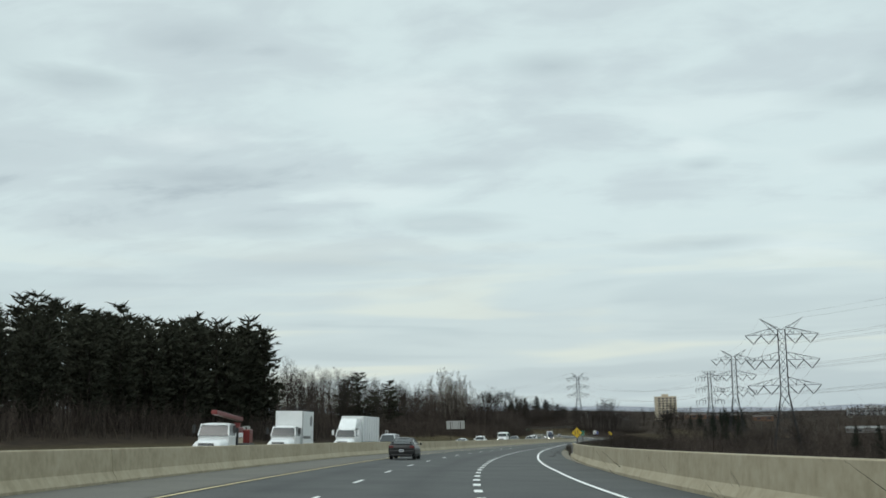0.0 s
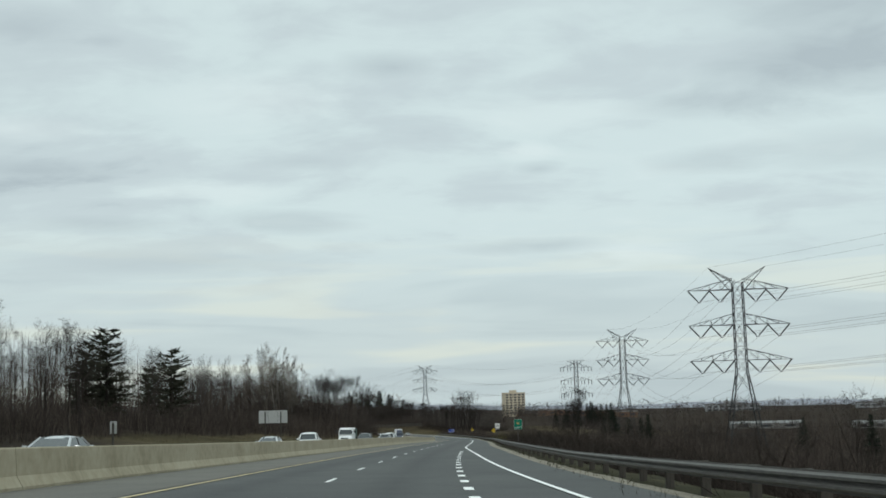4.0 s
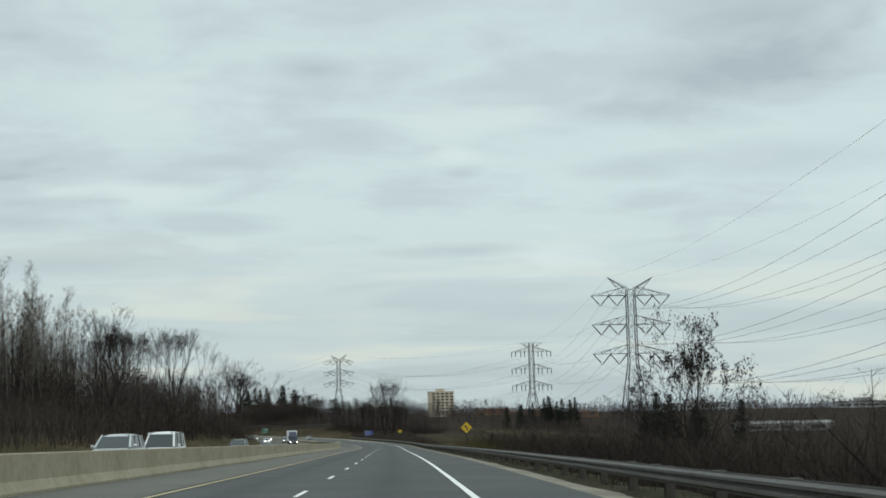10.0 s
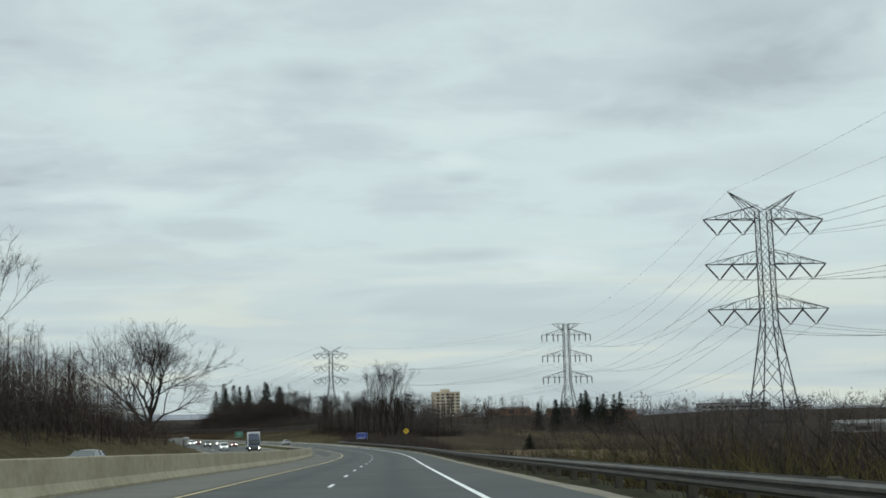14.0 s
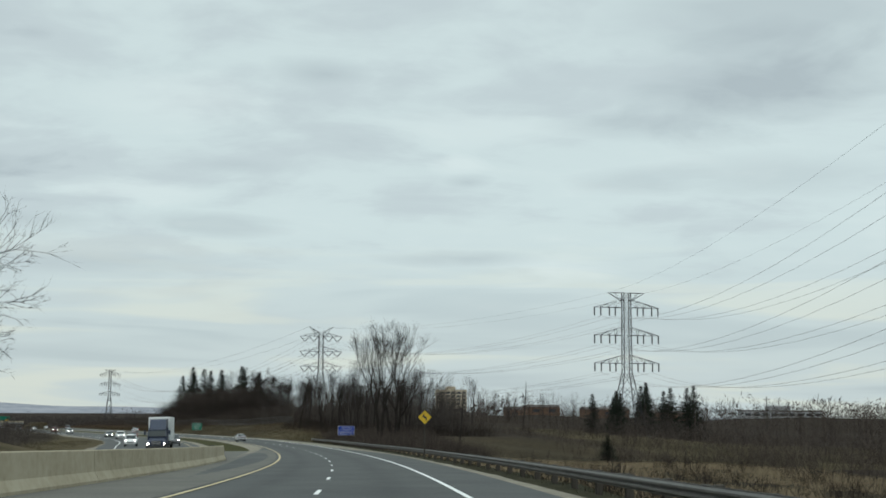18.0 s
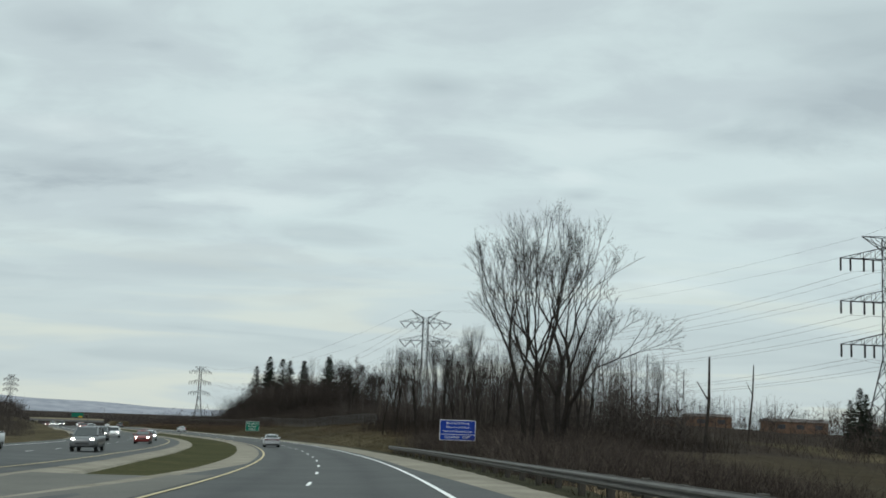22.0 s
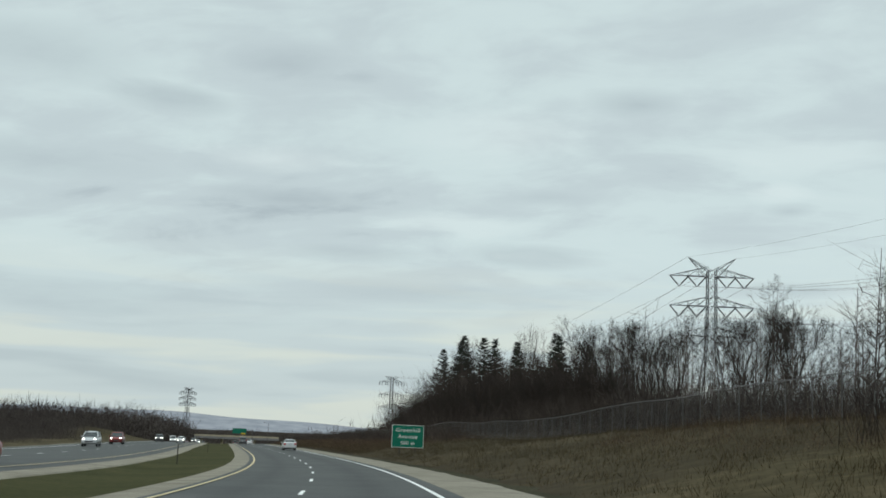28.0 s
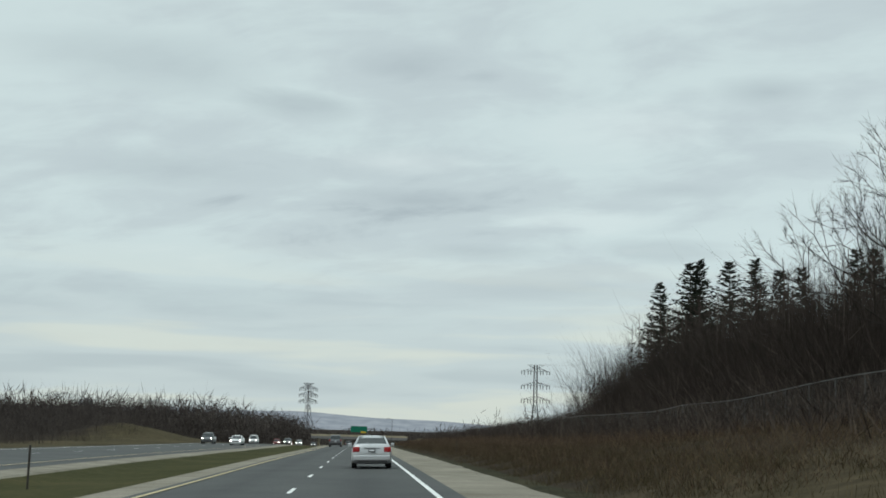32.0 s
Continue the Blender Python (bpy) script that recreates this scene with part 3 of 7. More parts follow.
marking(S0, END, lambda s: -3.55, 0.14, YELLOW_LINE, "edge_line", "yellow painted edge line on asphalt")
marking(S0, END, OUTER_LINE, 0.15, WHITE_LINE, "edge_line", "white painted edge line on asphalt", lift=0.004)
marking(S0, END, lambda s: OPP_OUT(s) + 2.6, 0.14, WHITE_LINE, "edge_line", "white painted edge line of the oncoming carriageway", lift=0.01)
marking(S0, END, lambda s: OPP_IN(s) - 1.4, 0.14, YELLOW_LINE, "edge_line", "yellow painted edge line of the oncoming carriageway", lift=0.01)
s = -10.6
while s < 1250:
    t = loft("lane_dash", s, s + 3.0, 3, lambda q: [(-0.06, 0), (0.06, 0)], WHITE_LINE, lift=0.03)
    tagged(t, "white painted lane dash on grey asphalt", "road marking", "broken lane line", "structure")
    s += 12.0
s = -10.0
while s < 188:
    t = loft("lane_dash", s, s + 1.6, 2, lambda q: [(3.72, 0), (3.95, 0)], WHITE_LINE, lift=0.026)
    tagged(t, "short broad white dash beside the merging lane", "road marking", "merge lane dashes", "structure")
    s += 4.6
s = 0.0
while s < 1250:
    t = loft("lane_dash", s, s + 3.0, 3, lambda q: [((OPP_IN(q) - 1.4) * 0.5 + (OPP_OUT(q) + 2.6) * 0.5 - 0.06, 0), ((OPP_IN(q) - 1.4) * 0.5 + (OPP_OUT(q) + 2.6) * 0.5 + 0.06, 0)], WHITE_LINE, lift=0.03)
    tagged(t, "white lane dash of the oncoming carriageway", "road marking", "far broken lane line", "structure")
    s += 12.0

# ---- concrete barriers ----
def barrier_section(s0, s1, off, face, high=1.09, label=""):
    """One cast length of concrete barrier; face: +1 where its face is towards larger offsets, both faces shaped."""
    prof = [(-0.30, -0.1), (-0.30, 0.08), (-0.14, 0.36), (-0.10, high - 0.03), (-0.07, high), (0.07, high), (0.10, high - 0.03), (0.14, 0.36), (0.30, 0.08), (0.30, -0.1)]
    t = empty("concrete_barrier", Matrix.Translation(road(s0, off(s0))))
    back = t.matrix_world.inverted()
    for name, ring in (("barrier_foot", prof[:3] + prof[-3:]), ("barrier_wall", prof[2:-2])):
        piece = loft(name, s0, s1, 3, lambda s: [(off(s) + o, h) for o, h in ring][::-1], CONCRETE, t, closed=True)
        piece.matrix_parent_inverse = back
    return tagged(t, label or "beige cast concrete median barrier with stained foot", "barrier", "median barrier", "")


MEDIAN = fn((-150, -7.9), (160, -7.9), (300, -7.9), (545, -8.0))
joint = [-150, -96, -42, -6, 38, 84, 131, 174, 221, 268, 312, 356, 402, 446, 492, 546]
for a, b in zip(joint[:-1], joint[1:]):
    barrier_section(a + 0.02, b - 0.02, MEDIAN, 1)
SIDE = fn((-150, 10.15), (50, 10.1), (104, 9.62))
for a, b in ((-150, -60), (-60, 10), (10, 52), (52, 98.6), (99.5, 103.5)):
    barrier_section(a + 0.02, b - 0.02, SIDE, -1, label="grey beige concrete barrier along the merging lane")
t = loft("concrete_barrier", 98.6, 99.5, 1, lambda s: [(9.42, -0.1), (9.42, 0.9), (9.74, 0.98), (9.84, -0.1)][::-1], DARK_CONCRETE, closed=True)
tagged(t, "dark recessed concrete joint piece between barrier lengths", "barrier")


# ---- steel guard rails ----
def guard_rail(s0, s1, off, side, group, lift, label="weathered galvanized steel guard rail on wooden posts"):
    """A W-beam on wooden posts; side: -1 where the beam faces smaller offsets."""
    top = empty("guard_rail", Matrix.Translation(road(s0, off(s0))), label, "guard rail", group)
    inv = top.matrix_world.inverted()
    w = [(0.0, 0.43), (0.0, 0.46), (0.085, 0.50), (0.085, 0.545), (0.02, 0.575), (0.02, 0.605), (0.085, 0.635), (0.085, 0.68), (0.0, 0.72), (0.0, 0.75)]
    w2 = [(o - 0.012, h) for o, h in w]
    a = s0
    while a < s1 - 1:
        b = min(a + 40, s1)
        ring = lambda s: [(off(s) + side * o, h + lift(s)) for o, h in w] + [(off(s) + side * o, h + lift(s)) for o, h in w2[::-1]]
        beam = loft("beam", a, b, 4, ring, GALVANIZED, top, closed=True)
        beam.matrix_parent_inverse = inv
        a = b
    bm = cube(-0.1, -0.1, -0.6, 0.1, 0.1, 0.84, 0.02)
    post_mesh = bpy.data.meshes.new("post")
    bm.to_mesh(post_mesh)
    bm.free()
    post_mesh.materials.append(WEATHERED_WOOD)
    bm = cube(-0.09, -0.1, 0.48, 0.09, 0.1, 0.84, 0.015)
    block_mesh = bpy.data.meshes.new("spacer_block")
    bm.to_mesh(block_mesh)
    bm.free()
    block_mesh.materials.append(WEATHERED_WOOD)
    a, rng = s0 + 0.4, random.Random(int(s0) + 5)
    while a < s1:
        for nm, me, o in (("post", post_mesh, 0.36), ("spacer_block", block_mesh, 0.12)):
            if nm == "spacer_block" and a - s0 > 330:
                continue
            ob = new(nm, me)
            ob.parent = top
            p = road(a, off(a) - side * o, lift(a) - 0.12)
            ob.matrix_world = Matrix.Translation(p) @ pose(0, 0, rng.uniform(-0.03, 0.03), rng.uniform(-1, 1), rng.uniform(-1.5, 1.5), math.degrees(float(at_line(a)[3])))
        a += 3.81
    return top


RAIL = fn((98, 9.2), (104, 9.0), (130, 8.6), (160, 8.45), (185, 8.0), (210, 7.45), (250, 7.3), (350, 7.3), (450, 7.5), (560, 7.5), (650, 7.5), (661, 7.75))
RAIL_LIFT = fn((98, 0.05), (115, 0.0), (150, -0.15), (560, -0.16), (640, -0.10), (661, -0.12))
guard_rail(103.2, 400, RAIL, -1, "roadside guard rail", RAIL_LIFT)
guard_rail(400, 661, RAIL, -1, "roadside guard rail", RAIL_LIFT)
guard_rail(547, 590, fn((547, -8.0), (560, -8.6), (590, -10.6)), 1, "median guard rail", fn((540, 0.08), (600, 0.05)), "short weathered guard rail on the end of the median barrier")

# ---- power line towers ----
def lattice(bm, lower, upper, z0, z1, w0, w1, r, n):
    """Four corner legs and cross bracing between two square sections (half widths w0, w1)."""
    def corner(k, z):
        u = (z - z0) / (z1 - z0)
        w = w0 + (w1 - w0) * u
        return Vector(((-1, 1, 1, -1)[k] * w, (-1, -1, 1, 1)[k] * w, z))
    for k in range(4):
        rod(bm, corner(k, z0), corner(k, z1), r)
    zs = [z0 + (z1 - z0) * i / n for i in range(n + 1)]
    for a, b in zip(zs[:-1], zs[1:]):
        for k in range(4):
            rod(bm, corner(k, a), corner((k + 1) % 4, b), r * 0.45)
            rod(bm, corner((k + 1) % 4, a), corner(k, b), r * 0.45)
            rod(bm, corner(k, b), corner((k + 1) % 4, b), r * 0.38)


def strut(t, name, a, b, r):
    """One steel bar of a tower."""
    bm = bmesh.new()
    rod(bm, a, b, r)
    return part(name, bm, TOWER_STEEL, t)


def tower(place, turn, waist, arms, crown, base_w, high_base, kind, thick=1.0, label=""):
    """place: ground point; waist: height at which the legs end; arms: heights of the cross arms; crown: top height."""
    t = empty("power_tower", Matrix.Translation(place) @ pose(0, 0, 0, 0, 0, turn), label, "power tower", "power line towers")
    r, w = 0.092 * thick, 1.02
    for sx in (-1, 1):
        for sy in (-1, 1):
            bm = bmesh.new()
            rod(bm, (sx * base_w, sy * base_w, -1.5), (sx * w, sy * w, waist), r * 1.15)
            part("leg", bm, TOWER_STEEL, t)
    n = 3
    for i in range(n):
        a, b = waist * (0.34 + 0.66 * i / n), waist * (0.34 + 0.66 * (i + 1) / n)
        wa, wb = base_w + (w - base_w) * a / waist, base_w + (w - base_w) * b / waist
        c = [(-1, -1), (1, -1), (1, 1), (-1, 1)]
        for k in range(4):
            p, q = c[k], c[(k + 1) % 4]
            strut(t, "leg_brace", (p[0] * wa, p[1] * wa, a), (q[0] * wb, q[1] * wb, b), r * 0.6)
            strut(t, "leg_brace", (q[0] * wa, q[1] * wa, a), (p[0] * wb, p[1] * wb, b), r * 0.6)
            if i == 0:
                strut(t, "leg_brace", (p[0] * wa, p[1] * wa, a), (q[0] * wa, q[1] * wa, a), r * 0.7)
    bm = bmesh.new()
    lattice(bm, None, None, waist, crown, w, w * (0.92 if kind == "V" else 0.9), r, int((crown - waist) / 2.4))
    part("mast", bm, TOWER_STEEL, t)
    half = 9.5 if kind == "V" else 8.8
    for z in arms:
        for side in (-1, 1):
            bm = bmesh.new()
            for y in (-1, 1):
                rod(bm, (side * w, y * w, z), (side * half, 0, z), r * 0.75)
                rod(bm, (side * w, y * w, z + 2.1), (side * half, 0, z), r * 0.6)
                for u in (0.25, 0.5, 0.75):
                    x, v = w + (half - w) * u, 1 - u
                    rod(bm, (side * x, y * w * v, z), (side * x, y * w * v, z + 2.1 * v), r * 0.45)
                    u2 = u - 0.25
                    x2, v2 = w + (half - w) * u2, 1 - u2
                    rod(bm, (side * x, y * w * v, z), (side * x2, y * w * v2, z + 2.1 * v2), r * 0.42)
                    rod(bm, (side * x, -y * w * v, z), (side * x2, y * w * v2, z), r * 0.42)
            part("cross_arm", bm, TOWER_STEEL, t)
            if kind == "V":
                for c0 in (0.25, 0.72):
                    a0, a1 = w + (half - w) * (c0 - 0.23) + 0.1, w + (half - w) * (c0 + 0.26)
                    mid = (a0 + a1) / 2
                    for e in (a0, a1):
                        bm = bmesh.new()
                        rod(bm, (side * e, 0, z - 0.1), (side * (e * 0.12 + mid * 0.88), 0, z - 2.1), 0.13 * thick, 5)
                        part("insulator", bm, TOWER_STEEL, t, "dark insulator string")
                    bm = bmesh.new()
                    rod(bm, (side * mid - 0.3, 0, z - 2.3), (side * mid + 0.3, 0, z - 2.3), 0.1 * thick, 4)
                    part("yoke", bm, TOWER_STEEL, t)
            else:
                for x in (half - 0.2, half - 1.9, half * 0.52, half * 0.52 - 1.6):
                    bm = bmesh.new()
                    rod(bm, (side * x, 0, z), (side * x, 0, z - 2.1), 0.15 * thick, 5)
                    part("insulator", bm, TOWER_STEEL, t, "dark insulator string")
    if kind == "V":
        for side in (-1, 1):
            tip = (side * 5.4, 0, crown + 3.0)
            for y in (-1, 1):
                strut(t, "peak_strut", (side * w * 0.9, y * w * 0.9, crown), tip, r * 0.7)
                strut(t, "peak_strut", (0, y * w * 0.9, crown), tip, r * 0.5)
                strut(t, "peak_strut", (side * w * 0.9, y * w, crown - 1.8), tip, r * 0.6)
    else:
        for side in (-1, 1):
            tip = (side * 4.9, 0, crown)
            for y in (-1, 1):
                strut(t, "peak_strut", (side * w * 0.9, y * w * 0.9, crown), tip, r * 0.7)
                strut(t, "peak_strut", (side * w * 0.9, y * w * 0.9, crown - 2.2), tip, r * 0.7)
                strut(t, "peak_strut", (side * 3.2, y * 0.5, crown), (side * w, y * w, crown - 2.2), r * 0.5)
    for sx in (-1, 1):
        for sy in (-1, 1):
            part("footing", cube(sx * base_w - 0.5, sy * base_w - 0.5, -2.0, sx * base_w + 0.5, sy * base_w + 0.5, 0.25, 0.03), DARK_CONCRETE, t, "concrete footing")
    return t


# x, y, height of the lowest arm, top of the mast, turn, kind
TOWERS = [
    ("A", 37.0, 323.4, 0.4, 13.8, -3.0, "V"),
    ("B", 39.2, 523.5, -1.4, 12.2, 4.0, "V"),
    ("C", 41.0, 750.0, -7.4, 10.7, 9.0, "I"),
    ("D", -52.3, 977.0, -2.5, 10.9, 14.0, "V"),
    ("E", -273.0, 1507.0, -13.0, 8.0, 24.0, "I"),
    ("F", -473.0, 1606.0, -15.0, -2.0, 66.0, "I"),
]
LINE_ENDS = {}
for nm, x, y, zlow, ztop, turn, kind in TOWERS:
    g = float(land(x, y)[0])
    span = (ztop - zlow)
    arms = [zlow - g, zlow - g + span * 0.5, ztop - g - (0.0 if kind == "V" else 3.2)] if kind == "V" else [zlow - g, zlow - g + (span - 3.8) * 0.5, zlow - g + span - 3.8]
    tower((x, y, g), turn, zlow - g - 2.2, arms, ztop - g + (1.3 if kind == "V" else 0.0), 4.2, 0, kind, 1.0 if y < 600 else 1.15 if y < 1000 else 1.6, "dark galvanized steel lattice power tower with three cross arms")
    LINE_ENDS[nm] = (x, y, g, arms, turn, kind, ztop - g)


# ---- conductors ----
def conductor(a, b, sag, r=0.035, n=14):
    bm = bmesh.new()
    a, b = Vector(a), Vector(b)
    pts = [a.lerp(b, i / n) - Vector((0, 0, 4 * sag * (i / n) * (1 - i / n))) for i in range(n + 1)]
    rings = [[bm.verts.new(p + Vector((r * math.cos(k * 2.094), 0.3 * r * math.cos(k * 2.094), r * math.sin(k * 2.094)))) for k in range(3)] for p in pts]
    for one, two in zip(rings[:-1], rings[1:]):
        for k in range(3):
            bm.faces.new((one[k], one[(k + 1) % 3], two[(k + 1) % 3], two[k]))
    return tagged(part("power_cable", bm, CABLE), "thin grey power line cable strung between towers", "cable", "power cables")


def hung(nm, arm, lane):
    """Where a cable hangs on a tower: arm 0 to 2, lane -2, -1, 1, 2; arm 3 is the earth wire."""
    x, y, g, arms, turn, kind, top = LINE_ENDS[nm]
    c, s = math.cos(radians(turn)), math.sin(radians(turn))
    w, half = 1.45, (9.5 if kind == "V" else 8.8)
    if arm == 3:
        u, z = (5.4 if kind == "V" else 4.9) * (1 if lane > 0 else -1), top + (4.3 if kind == "V" else 0.0)
    else:
        f = 0.265 if abs(lane) == 1 else 0.735
        u, z = (w + (half - w) * f) * (1 if lane > 0 else -1), arms[arm] - 2.3
    return Vector((x + c * u, y + s * u, g + z))


for one, two, sag in (("A", "B", 5.0), ("B", "C", 6.0), ("C", "D", 6.0), ("D", "E", 14.0)):
    for arm in range(4):
        for lane in ((-2, -1, 1, 2) if arm < 3 else (-1, 1)):
            conductor(hung(one, arm, lane), hung(two, arm, lane), sag * (0.7 if arm == 3 else 1.25), (0.018 if arm == 3 else 0.026) if one != "D" else 0.04)
for arm in range(4):
    for lane in ((-2, -1, 1, 2) if arm < 3 else (-1, 1)):
        p = hung("A", arm, lane)
        conductor(p, p + Vector((150, -190, 26)), 4.0, 0.018 if arm == 3 else 0.026)

# ---- plants ----
def prisms(segs, sides):
    """Arrays for bars: rows of start, end, radius at start, radius at end."""
    g = np.asarray(segs, float).reshape(-1, 8)
    a, b, ra, rb = g[:, :3], g[:, 3:6], g[:, 6:7], g[:, 7:8]
    d = b - a
    d /= np.linalg.norm(d, axis=1, keepdims=True) + 1e-9
    ref = np.where(np.abs(d[:, 2:3]) > 0.9, np.array([[1.0, 0, 0]]), np.array([[0, 0, 1.0]]))
    u = np.cross(d, ref)
    u /= np.linalg.norm(u, axis=1, keepdims=True) + 1e-9
    v = np.cross(d, u)
    rings = []
    for p, r in ((a, ra), (b, rb)):
        for k in range(sides):
            w = 2 * math.pi * k / sides
            rings.append(p + r * (u * math.cos(w) + v * math.sin(w)))
    verts = np.stack(rings, 1).reshape(-1, 3)
    base = np.arange(len(g))[:, None] * 2 * sides
    quads = [np.concatenate([base + k, base + (k + 1) % sides, base + sides + (k + 1) % sides, base + sides + k], 1) for k in range(sides)]
    q = np.concatenate(quads, 0)
    return verts, np.concatenate([q[:, [0, 1, 2]], q[:, [0, 2, 3]]], 0)


def blades(a, b, width, rng):
    """Arrays for thin pointed twigs or blades from a to b."""
    d = b - a
    side = np.cross(d, rng.normal(size=a.shape))
    side *= width[:, None] / (np.linalg.norm(side, axis=1, keepdims=True) + 1e-9) / 2
    verts = np.stack([a - side, a + side, b], 1).reshape(-1, 3)
    return verts, np.arange(len(verts)).reshape(-1, 3)


def merge(*pairs):
    vs, fs, n = [], [], 0
    for v, f in pairs:
        vs.append(v)
        fs.append(f + n)
        n += len(v)
    return np.concatenate(vs), np.concatenate(fs)


STYLES = {
    # clear bole, limbs, lean of limbs from upright, reach, lift
    "tall": dict(bole=0.36, limbs=20, lean=42, reach=0.27, lift=0.20, wander=0.11),
    "ash": dict(bole=0.30, limbs=18, lean=36, reach=0.36, lift=0.22, wander=0.10),
    "poplar": dict(bole=0.2, limbs=22, lean=28, reach=0.26, lift=0.35, wander=0.08),
}


def fork(high, seed, stems=1, bole=0.24, spread=26, lift=0.10, levels=6, girth=0.016, wide=0.12, kids=2.2, twigs=5, wander=0.07, side=0):
    """Wood of a bare tree whose stems fork again and again: bars of the limbs, and thin twigs."""
    rng = np.random.default_rng(seed)
    wood, fa, fb, fw = [], [], [], []

    def turned(way, angle, spin):
        ref = np.array([1.0, 0, 0]) if abs(way[2]) > 0.8 else np.array([0, 0, 1.0])
        u = np.cross(way, ref)
        u /= np.linalg.norm(u)
        v = np.cross(way, u)
        return way * math.cos(angle) + (u * math.cos(spin) + v * math.sin(spin)) * math.sin(angle)

    def shoot(p, way, length, width):
        e = turned(way, radians(rng.uniform(15, 50)), rng.uniform(0, 6.283)) + np.array([0, 0, 0.15])
        q = p + e * length
        fa.append(p), fb.append(q), fw.append(width)
        for k in range(2):
            m = p + e * length * rng.uniform(0.3, 0.8)
            fa.append(m), fb.append(m + turned(e / np.linalg.norm(e), radians(rng.uniform(20, 45)), rng.uniform(0, 6.283)) * length * rng.uniform(0.3, 0.6)), fw.append(width * 0.75)

    def limb(p, way, length, r, level):
        n, end, start = (5, 4, 4, 3, 3, 3, 2, 2, 2)[level], r * 0.76, r
        for i in range(n):
            way = way + rng.normal(size=3) * wander * (0.5 if level == 0 else 1.0)
            way[2] += lift * (0.4 if level == 0 else 1.0)
            way /= np.linalg.norm(way)
            q = p + way * length / n
            a, b = start + (end - start) * i / n, start + (end - start) * (i + 1) / n
            wood.append((*p, *q, max(a, 0.011), max(b, 0.010)))
            if level >= 2 and rng.random() < 0.55:
                shoot(q, way, length * rng.uniform(0.25, 0.6), 0.024)
            if level == 0 and i >= 1 and side and i < n - 1:
                for k in range(side):
                    limb(q, turned(way, radians(spread * rng.uniform(1.3, 2.1)), rng.uniform(0, 6.283)), high * rng.uniform(0.15, 0.22), r * rng.uniform(0.35, 0.5), 2)
            p = q
        if level == levels:
            for k in range(twigs):
                shoot(p, way, length * rng.uniform(0.5, 1.1), 0.02)
            return
        spin = rng.uniform(0, 6.283)
        k = 2 + (rng.random() < kids - 2) + (1 if level == 0 and stems == 1 else 0)
        for j in range(k):
            open_by = radians(spread) * rng.uniform(0.6, 1.25) * (0.55 if j == 0 and k == 2 else 1.0)
            limb(p, turned(way, open_by, spin + 6.283 * j / k + rng.normal(0, 0.3)), length * rng.uniform(0.66, 0.94) * (0.8 if level == 0 else 1.0), end * (0.92 if j == 0 else 0.72), level + 1)

    for k in range(stems):
        a = 6.283 * (k + rng.uniform(-0.2, 0.2)) / stems
        out = np.array([math.cos(a), math.sin(a), 0]) * (wide if stems > 1 else 0.03)
        limb(out * 3.0 * (stems > 1) + np.array([0, 0, -0.4]), out + np.array([0, 0, 1.0]), high * bole * rng.uniform(0.85, 1.1), high * girth * rng.uniform(0.85, 1.05), 0)
    wood, fa, fb = np.array(wood), np.array(fa), np.array(fb)
    k = high / fb[:, 2].max()
    wood[:, :6] *= k
    return wood, (fa * k, fb * k, np.array(fw))


def grow(style, high, seed, girth=0.016, twigs=1.0, detail=4):
    """Wood of a bare tree: bars of the trunk and limbs, and thin twigs."""
    st, rng = STYLES[style], np.random.default_rng(seed)
    wood, fine_a, fine_b, fine_w = [], [], [], []

    def branch(p, way, length, r, level):
        n, r0 = (7, 5, 4, 3)[level], r
        spots = []
        for i in range(n):
            way = way + rng.normal(size=3) * st["wander"] * (1 if level else 0.35)
            way[2] += st["lift"] * (0.35 if level else 0.1)
            way /= np.linalg.norm(way)
            q = p + way * length / n
            r2 = r0 * (1 - (0.93 if level else 0.9) * (i + 1) / n)
            wood.append((*p, *q, r, r2)) if level < 2 else (fine_a.append(p), fine_b.append(q + way * length / n * 0.5), fine_w.append(max(0.032 if level == 2 else 0.022, r * 2.0)))
            spots.append((p, q, way.copy(), r2))
            p, r = q, r2
        if level >= 3:
            for k in range(int(3.6 * twigs)):
                a, b, w, rr = spots[rng.integers(0, n)]
                e = w + rng.normal(size=3) * 0.6
                fine_a.append(b)
                fine_b.append(b + e / np.linalg.norm(e) * length * rng.uniform(0.4, 0.9))
                fine_w.append(0.018)
            return
        count = (st["limbs"], 7, 4)[level] if detail >= 4 else (st["limbs"], 5, 4)[level]
        for k in range(count):
            u = (st["bole"] + (1 - st["bole"]) * (k + rng.uniform(0, 1)) / count) if level == 0 else 0.25 + 0.75 * (k + rng.uniform()) / count
            i = min(n - 1, int(u * n))
            a, b, w, rr = spots[i]
            at = a + (b - a) * (u * n - i)
            spin, tilt = rng.uniform(0, 2 * math.pi), radians(rng.normal(st["lean"], 9) if level == 0 else rng.normal(42, 12))
            side = np.cross(w, [math.cos(spin), math.sin(spin), 0.35])
            side /= np.linalg.norm(side) + 1e-9
            new_way = w * math.cos(tilt) + side * math.sin(tilt)
            if level == 0:
                ln = high * st["reach"] * (1.1 - 0.62 * (u - st["bole"]) / (1 - st["bole"])) * rng.uniform(0.75, 1.15)
            else:
                ln = length * (0.52 - 0.2 * u) * rng.uniform(0.7, 1.3)
            branch(at, new_way, ln, max(0.008, rr * (0.62 if level == 0 else 0.6)), level + 1)

    branch(np.array([0, 0, -0.4]), np.array([rng.normal(0, 0.04), rng.normal(0, 0.04), 1.0]), high * 0.97, high * girth, 0)
    return wood, (np.array(fine_a), np.array(fine_b), np.array(fine_w))


PARK = Matrix.Translation((0, 0, 0))


